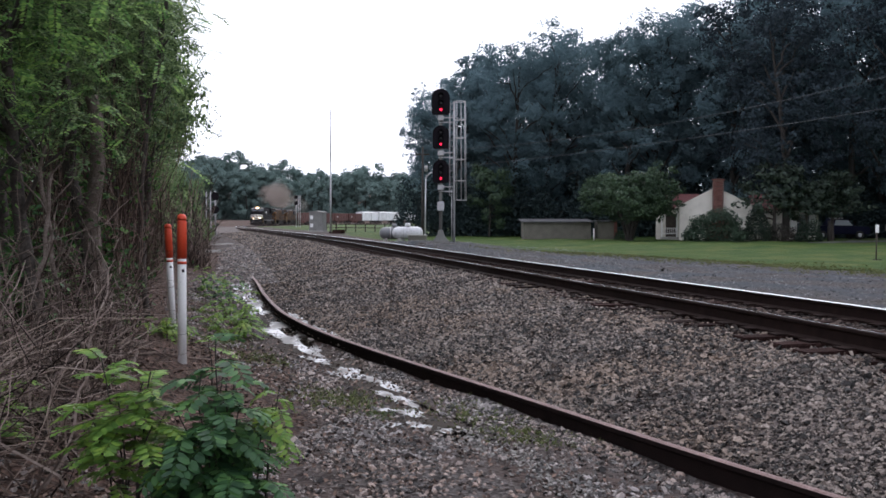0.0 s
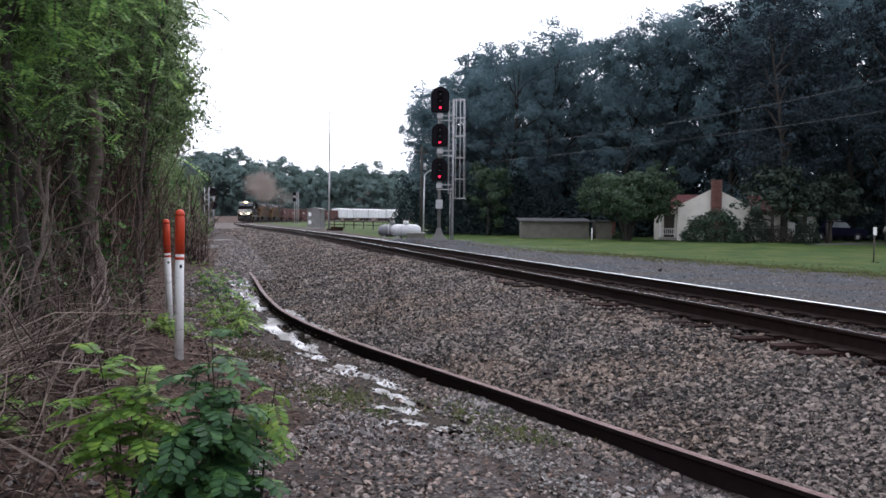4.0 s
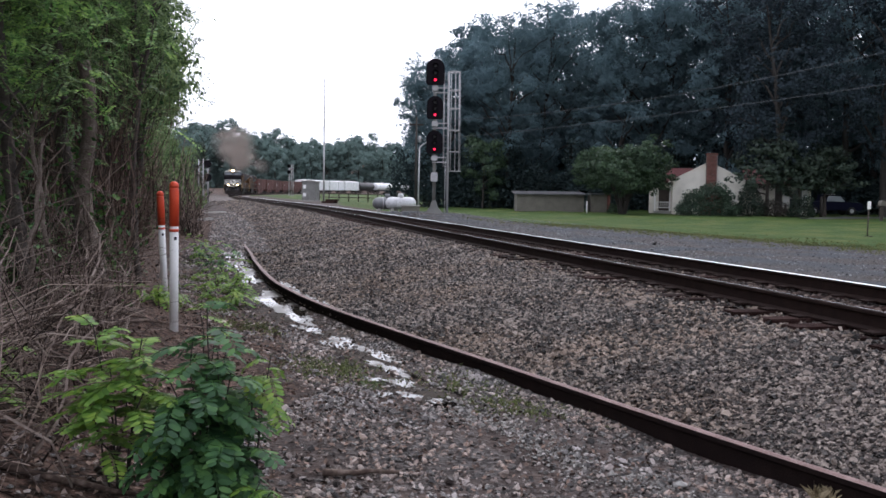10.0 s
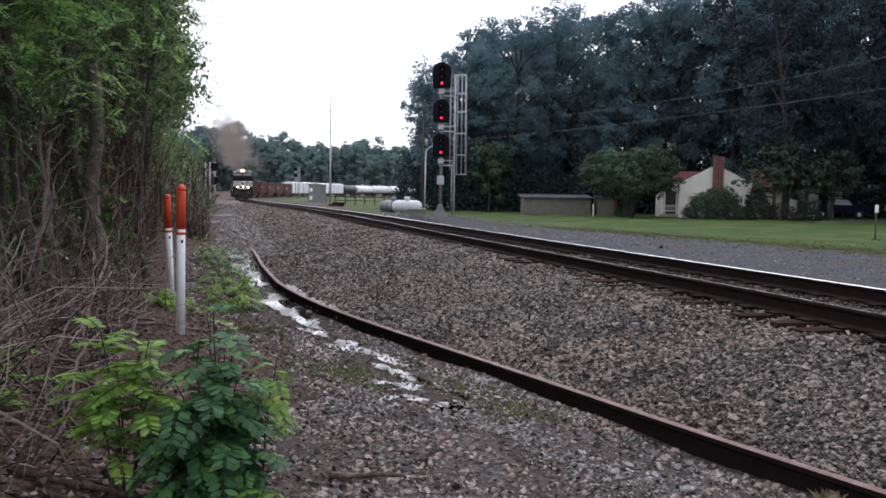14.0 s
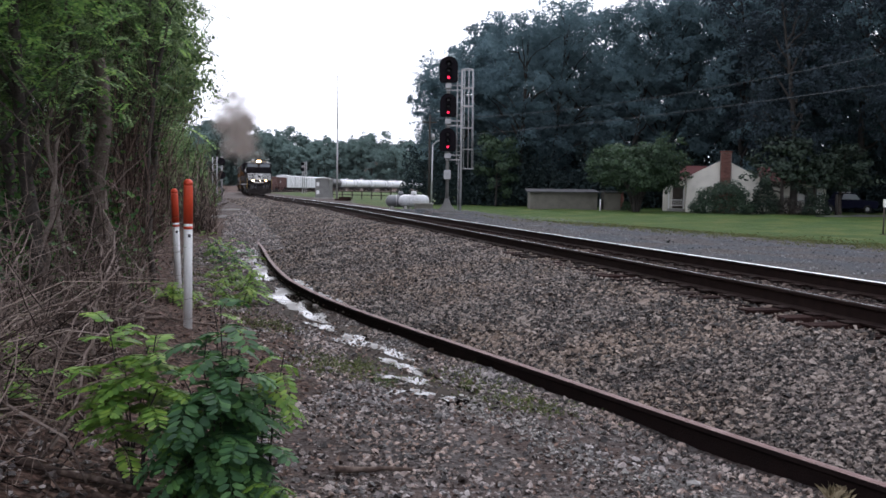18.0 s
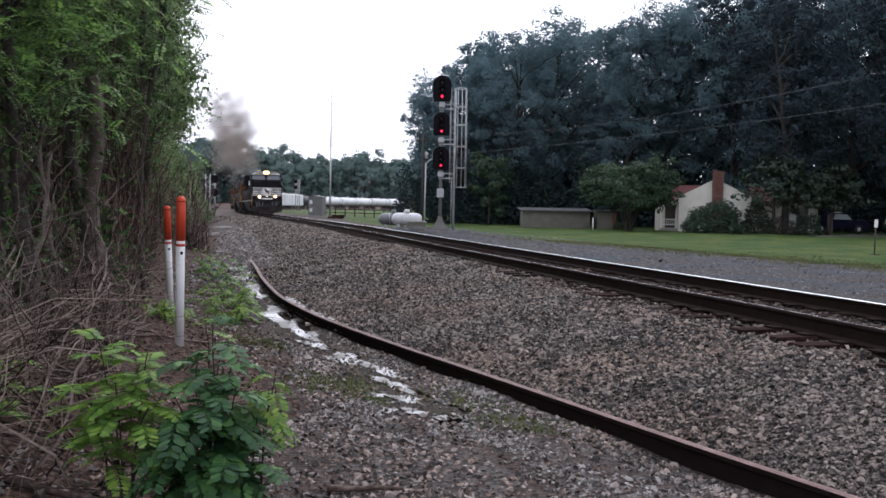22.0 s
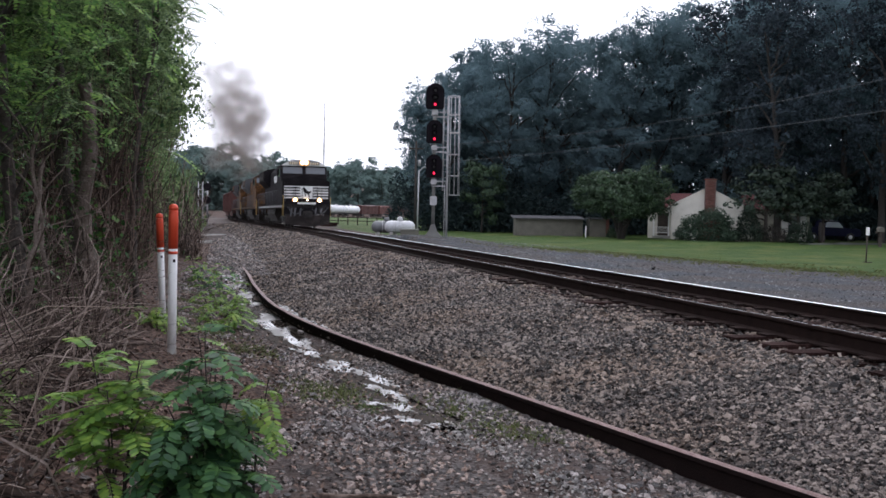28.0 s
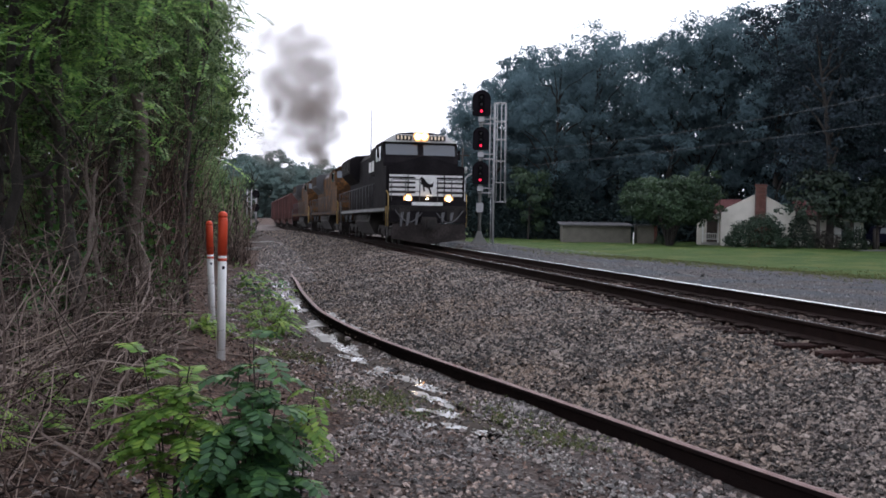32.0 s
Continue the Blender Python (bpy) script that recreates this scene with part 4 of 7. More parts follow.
def gondola():
    e = empty("gondola_car")
    L = 7.5
    bm = nb()
    for sx in (-1, 1):
        box(bm, sx * 1.5 - 0.04, sx * 1.5 + 0.04, -L, L, 1.15, 3.75)
    for sy in (-1, 1):
        box(bm, -1.5, 1.5, sy * L - 0.04, sy * L + 0.04, 1.15, 3.75)
    box(bm, -1.5, 1.5, -L, L, 1.1, 1.2)
    body = part("body", bm, OXIDE, e)
    bm = nb()
    for sx in (-1, 1):
        box(bm, sx * 1.55 - 0.06, sx * 1.55 + 0.06, -L, L, 3.66, 3.8, 0.02)
    part("top_chord", bm, OXIDE, e)
    for sx in (-1, 1):
        for k in range(9):
            y = -7.2 + 1.8 * k
            part("rib", boxb(sx * 1.59 - 0.05, sx * 1.59 + 0.05, y - 0.07, y + 0.07, 1.1, 3.68), OXIDE, body)
    for k in (-1, 1):
        part("tub", prismb([(-1.35, 1.15), (1.35, 1.15), (1.2, 0.55), (0.8, 0.38), (-0.8, 0.38), (-1.2, 0.55)], "y", k * 2.2 - 1.9, k * 2.2 + 1.9), OXIDE, e)
    part("data_panel", boxb(-1.556, -1.545, 4.0, 4.9, 2.3, 2.7), WHITE, body, "white lettering bar")
    part("data_panel", boxb(1.545, 1.556, -4.9, -4.0, 2.3, 2.7), WHITE, body, "white lettering bar")
    part("load", prismb([(-1.4, 3.3), (0, 3.72), (1.4, 3.3)], "y", -7.2, 7.2), GRIME, e, "dark load heaped below the rim")
    for sy in (-1, 1):
        truck(e, sy * 5.7, (-0.88, 0.88))
        coupler(e, sy * L, sy)
    return e


def boxcar(paint):
    e = empty("boxcar")
    L = 7.7
    body = part("body", boxb(-1.5, 1.5, -L, L, 1.1, 4.35, 0.05), paint, e)
    part("roof", prismb([(-1.54, 4.33), (1.54, 4.33), (0, 4.6)], "y", -L, L), paint, e)
    for sx in (-1, 1):
        for k in range(13):
            y = -7.5 + 1.25 * k
            if abs(y) > 1.4:
                part("rib", boxb(min(sx * 1.5, sx * 1.56), max(sx * 1.5, sx * 1.56), y - 0.06, y + 0.06, 1.2, 4.3), paint, body)
        d = part("door", boxb(min(sx * 1.5, sx * 1.58), max(sx * 1.5, sx * 1.58), -1.4, 1.4, 1.2, 4.2, 0.02), paint, e)
        part("door_bar", boxb(min(sx * 1.58, sx * 1.62), max(sx * 1.58, sx * 1.62), -0.9, -0.82, 1.2, 4.2), GRIME, d)
    part("underframe", boxb(-1.4, 1.4, -L, L, 0.9, 1.1), GRIME, e)
    for sy in (-1, 1):
        truck(e, sy * 6.2, (-0.88, 0.88))
        coupler(e, sy * L, sy)
    return e


def tank_car(paint):
    e = empty("tank_car")
    L = 7.7
    part("tank", lathe(nb(), (0, -L + 0.2, 2.75), (0, L - 0.2, 2.75), [(0, 0.05), (0.06, 0.6), (0.2, 1.05), (0.45, 1.36), (0.8, 1.45), (14.2, 1.45), (14.55, 1.36), (14.8, 1.05), (14.94, 0.6), (15, 0.05)], 28), paint, e)
    part("manway", lathe(nb(), (0, 0, 4.1), (0, 0, 4.62), [(0, 0.5), (0.4, 0.5), (0.5, 0.42)], 16), paint, e)
    bm = nb()
    box(bm, -0.8, 0.8, -1.2, 1.2, 4.2, 4.24)
    for sx in (-1, 1):
        cyl(bm, (sx * 0.8, -1.2, 5.0), (sx * 0.8, 1.2, 5.0), 0.025, seg=6)
        for y in (-1.2, 0, 1.2):
            cyl(bm, (sx * 0.8, y, 4.2), (sx * 0.8, y, 5.0), 0.025, seg=6)
    part("platform_rail", bm, GRIME, e)
    for y in (-4.6, 4.6):
        part("band", lathe(nb(), (0, y - 0.06, 2.75), (0, y + 0.06, 2.75), [(0, 1.465), (0.12, 1.465)], 28), GRIME, e)
    part("sill", boxb(-0.35, 0.35, -L, L, 0.85, 1.35), GRIME, e)
    for sy in (-1, 1):
        part("end_platform", boxb(-1.4, 1.4, sy * 7.1 - 0.5, sy * 7.1 + 0.5, 1.1, 1.2), GRIME, e)
        truck(e, sy * 5.9, (-0.88, 0.88))
        coupler(e, sy * L, sy)
    return e


TRAIN = []


def consist():
    lead = locomotive("locomotive", BLACK, BLACK, SILL, GREY, True)
    second = locomotive("locomotive", YELLOW, GREY, YELLOW, GREY, False)
    tagged(lead, "black diesel locomotive with white front stripes and lit headlights", "locomotive", "train")
    tagged(second, "weathered yellow diesel locomotive with a grey roof, coupled in the train", "locomotive", "train")
    tub, box_w, tank_d, tank_w, box_r = gondola(), boxcar(CAR_WHITE), tank_car(TANK_DARK), tank_car(TANK_WHITE), boxcar(OXIDE)
    tagged(tub, "red-brown ribbed gondola car with tub bottoms", "freight car", "train")
    tagged(box_w, "white ribbed boxcar in the train", "freight car", "train")
    tagged(tank_d, "dark tank car in the train", "freight car", "train")
    tagged(tank_w, "white cylindrical tank car in the train", "freight car", "train")
    tagged(box_r, "red-brown boxcar towards the train's rear", "freight car", "train")
    off = 0.0
    order = [(lead, 22.3), (second, 22.3), (second, 22.3)] + [(tub, 15.9)] * 5 + [(box_w, 17.0)] * 4 + [(tank_d, 16.5)] + [(tank_w, 16.5)] * 6 + [(box_r, 17.0)] * 6
    seen = set()
    for proto, length in order:
        car = copy_thing(proto, Matrix.Identity(4)) if proto in seen else proto
        seen.add(proto)
        TRAIN.append((car, off + length / 2, length))
        off += length


consist()


def car_pose(s, length):
    """Where a car stands whose middle is s along the line; its front faces the camera's end."""
    xa, ya, za, _, _ = line_at(s - length * 0.35)
    xb, yb, zb, _, _ = line_at(s + length * 0.35)
    d = Vector((xa - xb, ya - yb, za - zb))
    return pose((xa + xb) / 2, (ya + yb) / 2, (za + zb) / 2, math.degrees(math.atan2(d.z, math.hypot(d.x, d.y))), 0, math.degrees(math.atan2(-d.x, d.y)))


def front_s(t):
    return FRONT_END + SPEED * (32 - t) + float(np.interp(t, [0, 10, 20, 28, 30, 32], [0, 0.3, 1.2, 1.8, 1.1, 0.2]))


# exhaust smoke: loose soot pieces in several puffs that ride above the second engine
SOOT = mat("exhaust_soot", [(0.21, 0.175, 0.152), (0.32, 0.272, 0.24), (0.44, 0.385, 0.345)], 1.0, scale=0.12, fine=0.8, spec=0.0)
_n, _l = SOOT.node_tree.nodes, SOOT.node_tree.links
_thin, _mix = _n.new("ShaderNodeBsdfTransparent"), _n.new("ShaderNodeMixShader")
_uv, _far, _soft_edge = _n.new("ShaderNodeUVMap"), _n.new("ShaderNodeVectorMath"), _n.new("ShaderNodeMapRange")
_far.operation = "DISTANCE"
_far.inputs[1].default_value = (0.5, 0.5, 0)
_soft_edge.interpolation_type = "SMOOTHSTEP"
_soft_edge.inputs[2].default_value, _soft_edge.inputs[3].default_value, _soft_edge.inputs[4].default_value = 0.35, 0.19, 0.0
_l.new(_uv.outputs[0], _far.inputs[0])
_l.new(_far.outputs["Value"], _soft_edge.inputs[0])
_l.new(_soft_edge.outputs[0], _mix.inputs[0])
_l.new(_thin.outputs[0], _mix.inputs[1])
_l.new(_n["Principled BSDF"].outputs[0], _mix.inputs[2])
_l.new(_mix.outputs[0], _n["Material Output"].inputs[0])
scene.cycles.transparent_max_bounces = 128
PUFFS = []


def smoke():
    rng = np.random.default_rng(8)
    plume = empty("exhaust_smoke")
    tagged(plume, "dark brown-grey diesel exhaust plume rising above the engines", "smoke")
    # along, across, height, width, height of puff, pieces
    rows = [(0.0, 0.6, 6.4, 0.7, 0.8, 16), (-0.2, 0.9, 7.8, 1.3, 1.1, 28), (-0.3, 1.9, 9.4, 1.9, 1.4, 46), (-0.4, -0.3, 9.6, 1.5, 1.4, 22), (-0.8, 1.5, 11.4, 2.7, 1.8, 62), (-1.2, 3.4, 12.4, 1.8, 1.8, 24), (-1.6, 1.9, 13.6, 3.0, 2.1, 50), (-2.6, 2.6, 15.8, 3.1, 2.3, 32), (-3.6, 3.2, 17.8, 3.0, 2.4, 16),
            (-12.0, 1.5, 10.0, 3.0, 1.8, 16), (-26.0, 0.5, 9.0, 3.6, 2.2, 16)]
    for y, x, z, w, h, n in rows:
        d = np.clip(rng.normal(size=(n, 3)), -1.9, 1.9) * np.array([w, w, h]) * 0.62
        face = rng.normal(size=(n, 3)) * 0.3 + np.array([0, 1.0, 0])
        v, f = leaves(d, 1.8 + 1.0 * w, rng, 0.0, 1.0, face, 0.12)
        p = raw("puff", v, f, SOOT, plume)
        uv = p.data.uv_layers.new(name="soft")
        uv.data.foreach_set("uv", np.tile(np.array([0, 0.5, 0.5, 0, 1, 0.5, 0.5, 1], np.float32), len(f)))
        PUFFS.append((p, x, y, z))
    return plume


PLUME = smoke()


def motions():
    for car, off, length in TRAIN:
        walk(car, [(t, car_pose(front_s(t) + off, length)) for t in range(0, 33)])
    walk(PLUME, [(t, car_pose(front_s(t) + 47.0, 10.0)) for t in range(0, 33, 2)])
    for i, (p, x, y, z) in enumerate(PUFFS):
        walk(p, [(t, pose(x + 0.25 * math.sin(0.9 * t + i), y + 0.3 * math.sin(0.7 * t + 2 * i), 6.4 + (z - 6.4) * min(1, 0.35 + 0.65 * t / 20) + 0.3 * math.sin(1.1 * t + 1.7 * i), 0, 0, 12 * math.sin(0.5 * t + i))) for t in range(0, 33)])
# ---- lineside things ----
GALV = mat("galvanised_steel", [(0.28, 0.28, 0.29), (0.42, 0.42, 0.43), (0.55, 0.55, 0.56)], 0.5, 0.3, scale=4, fine=50)
CASE_GREY = mat("grey_case_paint", [(0.11, 0.11, 0.105), (0.19, 0.19, 0.18), (0.25, 0.25, 0.24)], 0.6, scale=2, fine=30)
SIGNAL_BLACK = mat("signal_black", [(0.007, 0.006, 0.008), (0.015, 0.013, 0.016)], 0.8, spec=0.05)
RED_LAMP = glow("red_signal_lamp", (1.0, 0.02, 0.07), 2.2)
DARK_LENS = glass("dark_lens", (0.004, 0.004, 0.005), 0.5)
POST_WHITE = mat("white_marker_plastic", [(0.7, 0.7, 0.69), (0.83, 0.83, 0.82), (0.88, 0.88, 0.87)], 0.45, scale=6, fine=50)
POST_ORANGE = mat("orange_marker_plastic", [(0.56, 0.055, 0.022), (0.72, 0.082, 0.03)], 0.45, scale=6, fine=50)
CONCRETE = mat("concrete", [(0.2, 0.19, 0.18), (0.34, 0.33, 0.31), (0.44, 0.43, 0.41)], 0.9, scale=4, fine=50, bump=0.3)
TANK_SILVER = mat("silver_tank_paint", [(0.1, 0.105, 0.11), (0.2, 0.205, 0.215)], 0.5, 0.1, scale=3, fine=30)
BEIGE = mat("beige_siding", [(0.085, 0.08, 0.066), (0.135, 0.127, 0.106), (0.18, 0.169, 0.143)], 0.8, scale=2, fine=30)
CREAM = mat("cream_wall_paint", [(0.5, 0.48, 0.42), (0.66, 0.63, 0.56), (0.74, 0.71, 0.64)], 0.8, scale=1.5, fine=30)
BRICK = mat("chimney_brick", [(0.07, 0.028, 0.022), (0.125, 0.05, 0.04), (0.18, 0.085, 0.068)], 0.85, scale=5, fine=30, bump=0.5, obj=0.4)
MORTAR = mat("mortar", [(0.11, 0.085, 0.072), (0.17, 0.14, 0.125)], 0.9)
ROOF_RED = mat("red_shingle_roof", [(0.075, 0.024, 0.024), (0.13, 0.044, 0.042)], 0.8, scale=3, fine=30, bump=0.4)
DARK_WOOD = mat("dark_weathered_wood", [(0.03, 0.024, 0.02), (0.08, 0.065, 0.055)], 0.9, scale=4, fine=40, bump=0.4)
TRUCK_BLUE = mat("dark_blue_car_paint", [(0.004, 0.005, 0.016), (0.007, 0.008, 0.026)], 0.6, scale=2, fine=20, spec=0.08)
RUBBER = mat("tyre_rubber", [(0.012, 0.012, 0.012), (0.03, 0.03, 0.03)], 0.85)
HUB = mat("bright_wheel_hub", [(0.4, 0.4, 0.41), (0.6, 0.6, 0.6)], 0.35, 0.7)
ASPHALT = mat("asphalt", [(0.045, 0.045, 0.048), (0.075, 0.075, 0.08)], 0.85, scale=2, fine=60, bump=0.3)
WATER = bpy.data.materials.new("still_puddle_water")
WATER.use_nodes = True
_b = WATER.node_tree.nodes["Principled BSDF"]
_b.inputs["Base Color"].default_value = (0.035, 0.03, 0.024, 1)
_b.inputs["Specular IOR Level"].default_value = 0.62
_wn = WATER.node_tree.nodes.new("ShaderNodeTexNoise")
_wn.inputs["Scale"].default_value, _wn.inputs["Detail"].default_value = 2.2, 4
_wr = WATER.node_tree.nodes.new("ShaderNodeMapRange")
_wr.inputs[1].default_value, _wr.inputs[2].default_value, _wr.inputs[3].default_value, _wr.inputs[4].default_value = 0.42, 0.62, 0.02, 0.5
WATER.node_tree.links.new(_wn.outputs[0], _wr.inputs[0])
WATER.node_tree.links.new(_wr.outputs[0], _b.inputs["Roughness"])


def gz_at(x, y):
    return float(ground_z(x, y))


def marker_post(x, y, h, lean_x, lean_y, label):
    z = gz_at(x, y) - 0.12
    e = empty("marker_post", pose(x, y, z, lean_y, lean_x, 0))
    part("shaft", lathe(nb(), (0, 0, 0), (0, 0, 2), [(0, 0.043), (h - 0.05, 0.043)], 18), POST_WHITE, e)
    part("band", lathe(nb(), (0, 0, h - 0.44), (0, 0, h), [(0, 0.0455), (0.028, 0.0455)], 18), POST_ORANGE, e)
    part("sleeve", lathe(nb(), (0, 0, h - 0.385), (0, 0, h), [(0, 0.047), (0.36, 0.047), (0.385, 0.04)], 18), POST_ORANGE, e, "orange sleeve")
    part("cap", lathe(nb(), (0, 0, h), (0, 0, h + 1), [(0, 0.047), (0.02, 0.047), (0.045, 0.038), (0.06, 0.02)], 18), POST_ORANGE, e)
    part("marker_label", boxb(0.012, 0.035, -0.0475, -0.04, h - 0.52, h - 0.49), SIGNAL_BLACK, e, "small dark tag")
    tagged(e, label, "marker post", "marker posts")


marker_post(-2.61, 9.7, 1.56, 0.3, 0.0, "white plastic cable marker post with an orange top")
marker_post(-3.53, 12.7, 1.44, -2.2, 0.5, "thinner leaning white marker post with an orange top, beside another")


def signal_head(parent, x, y, z, s=1.0):
    outline = [(x + 0.4 * s * math.cos(a), z + 0.22 * s + 0.4 * s * math.sin(a)) for a in np.linspace(0, math.pi, 11)]
    outline += [(x - 0.4 * s, z - 0.42 * s), (x - 0.33 * s, z - 0.52 * s), (x + 0.33 * s, z - 0.52 * s), (x + 0.4 * s, z - 0.42 * s)]
    hd = part("signal_head", prismb(outline, "y", y, y + 0.05), SIGNAL_BLACK, parent)
    part("lamp_case", boxb(x - 0.2 * s, x + 0.2 * s, y + 0.05, y + 0.4, z - 0.42 * s, z + 0.45 * s, 0.04), SIGNAL_BLACK, hd)
    for k, dz in enumerate((0.3, 0.0, -0.3)):
        part("lens", lathe(nb(), (x, y - 0.01, z + dz * s), (x, y - 0.05, z + dz * s), [(0, 0.056 * s), (0.03, 0.048 * s)], 16), RED_LAMP if k == 2 else DARK_LENS, hd, "lit red lens" if k == 2 else "")
        bm = nb()
        k2 = 12
        for r, d in ((0.13 * s, 0.0),):
            a = [math.radians(-30 + 240 * i / k2) for i in range(k2 + 1)]
            lo = [bm.verts.new((x + r * math.cos(q), y, z + dz * s + r * math.sin(q))) for q in a]
            hi = [bm.verts.new((x + r * math.cos(q), y - 0.24 * s * (0.45 + 0.55 * max(0, math.sin(q))), z + dz * s + r * math.sin(q))) for q in a]
            for i in range(k2):
                bm.faces.new((lo[i], lo[i + 1], hi[i + 1], hi[i]))
        ob = part("visor", bm, SIGNAL_BLACK, hd)
        ob.modifiers.new("thickness", "SOLIDIFY").thickness = 0.012


def main_signal():
    X, Y = -0.10, 48.0
    g = gz_at(X, Y)
    e = empty("railway_signal", pose(X, Y, g))
    part("base", prismb([(-0.42, -0.05), (0.42, -0.05), (0.4, 0.05), (0.2, 0.3), (0.1, 0.62), (-0.1, 0.62), (-0.2, 0.3), (-0.4, 0.05)], "y", -0.2, 0.2), CASE_GREY, e, "flared grey cast base")
    part("mast", cylb((0, 0, 0.5), (0, 0, 6.6), 0.08, seg=14), CASE_GREY, e)
    part("junction_box", boxb(-0.17, 0.17, -0.3, -0.06, 1.55, 2.0, 0.02), GALV, e)
    for k, z in enumerate((6.78 - g + 0.46, 5.10 - g + 0.42, 3.43 - g + 0.42)):
        signal_head(e, 0.0, -0.35, z, 1.12 if k == 0 else 1.0)
        bm = nb()
        for dz in (-0.72, -0.95):
            box(bm, -0.12, 0.62, -0.1, -0.04, z + dz, z + dz + 0.06)
        box(bm, -0.15, 0.15, -0.3, 0.05, z - 0.85, z - 0.6, 0.02)
        part("bracket", bm, GALV, e)
    part("ladder_pole", cylb((0.66, 0.05, 0), (0.66, 0.05, 7.36 - g), 0.055, seg=10), GALV, e)
    bm = nb()
    cyl(bm, (0.44, 0.05, 2.7 - g), (0.44, 0.05, 7.3 - g), 0.032, seg=8)
    cyl(bm, (0.54, 0.05, 0.02), (0.54, 0.05, 3.0 - g), 0.02, seg=8)
    for k in range(16):
        z = 2.75 - g + 0.3 * k
        cyl(bm, (0.44, 0.05, z), (0.66, 0.05, z), 0.016, seg=6)
    part("ladder", bm, GALV, e)
    for i, z in enumerate((7.34, 6.45, 5.56, 4.5, 3.45, 2.5)):
        bm = nb()
        z -= g
        r = 0.27 if i < 5 else 0.3
        pts = [(0.66 + 0.02 + 2 * r * 0.5 - r * math.cos(a), 0.05 + r * 1.2 * math.sin(a), z) for a in np.linspace(0, 2 * math.pi, 15)]
        bm.free()
        v, f = tubes(np.array([pts]), np.full((1, 15), 0.026), 6)
        raw("cage_hoop", v, f, GALV, e, smooth=True)
    for a in (0.3, 0.55, 0.8, 1.0, 1.2, 1.45, 1.7):
        q = a * math.pi
        part("cage_bar", cylb((0.95 - 0.27 * math.cos(q), 0.05 + 0.32 * math.sin(q), 7.34 - g), (0.96 - 0.3 * math.cos(q), 0.05 + 0.36 * math.sin(q), 2.5 - g), 0.018, seg=6), GALV, e)
    tagged(e, "tall railway signal mast with three red-lit heads and a caged ladder", "railway signal")


def small_signal(x, y, h, flip, label):
    g = gz_at(x, y) - 0.1
    e = empty("railway_signal", pose(x, y, g))
    part("mast", cylb((0, 0, 0), (0, 0, h), 0.09, seg=10), GALV, e)
    bm = nb()
    for dx in (0.5 * flip, 0.95 * flip):
        cyl(bm, (dx, 0, 0), (dx, 0, h), 0.06, seg=6)
    for k in range(int(h / 0.5)):
        cyl(bm, (0.5 * flip, 0, 0.5 * k + 0.3), (0.95 * flip, 0, 0.5 * k + 0.3), 0.035, seg=6)
    part("ladder", bm, GALV, e)
    for k in range(2):
        part("signal_head", lathe(nb(), (0, -0.2, h - 0.5 - 1.4 * k), (0, 0.1, h - 0.5 - 1.4 * k), [(0, 0.42), (0.05, 0.42), (0.06, 0.2), (0.3, 0.2)], 14), SIGNAL_BLACK, e)
        part("bracket", boxb(-0.05 if flip > 0 else -0.55, 0.55 if flip > 0 else 0.05, -0.05, 0.05, h - 1.1 - 1.4 * k, h - 1.02 - 1.4 * k), GALV, e)
    tagged(e, label, "railway signal")


main_signal()
small_signal(-23.6, 101.0, 4.6, -1, "low signal mast with a ladder among the bank trees")
small_signal(-34.5, 229.0, 7.6, 1, "distant signal mast with a ladder beyond the curve")


def propane_tank(x, y, turn, paint, label):
    e = empty("propane_tank", pose(x, y, gz_at(x, y) - 0.14, 0, 0, turn))
    part("shell", lathe(nb(), (-0.95, 0, 0.68), (0.95, 0, 0.68), [(0, 0.02), (0.03, 0.16), (0.12, 0.29), (0.26, 0.36), (0.4, 0.38), (1.5, 0.38), (1.64, 0.36), (1.78, 0.29), (1.87, 0.16), (1.9, 0.02)], 24), paint, e)
    part("dome", lathe(nb(), (0, 0, 1.02), (0, 0, 1.3), [(0, 0.17), (0.18, 0.17), (0.26, 0.12)], 16), paint, e)
    for k in (-0.55, 0.55):
        part("foot", boxb(k - 0.09, k + 0.09, -0.36, 0.36, -0.02, 0.36, 0.02), CONCRETE, e)
    part("strap", lathe(nb(), (-0.32, 0, 0.68), (-0.28, 0, 0.68), [(0, 0.386), (0.04, 0.386)], 24), GALV, e)
    tagged(e, label, "propane tank", "propane tanks")


propane_tank(-2.16, 60.0, 8, TANK_WHITE, "white horizontal propane tank on concrete feet")
block = empty("concrete_block", pose(-1.5, 57.6, gz_at(-1.5, 57.6) - 0.05))
part("block", boxb(-0.55, 0.55, -0.22, 0.22, -0.05, 0.42, 0.03), BEIGE, block)
part("cap", boxb(-0.58, 0.58, -0.25, 0.25, 0.42, 0.48, 0.015), CONCRETE, block)
tagged(block, "low weathered beige concrete block in front of the tanks", "block")
propane_tank(-3.02, 61.0, 8, TANK_SILVER, "grey horizontal propane tank behind a white one")


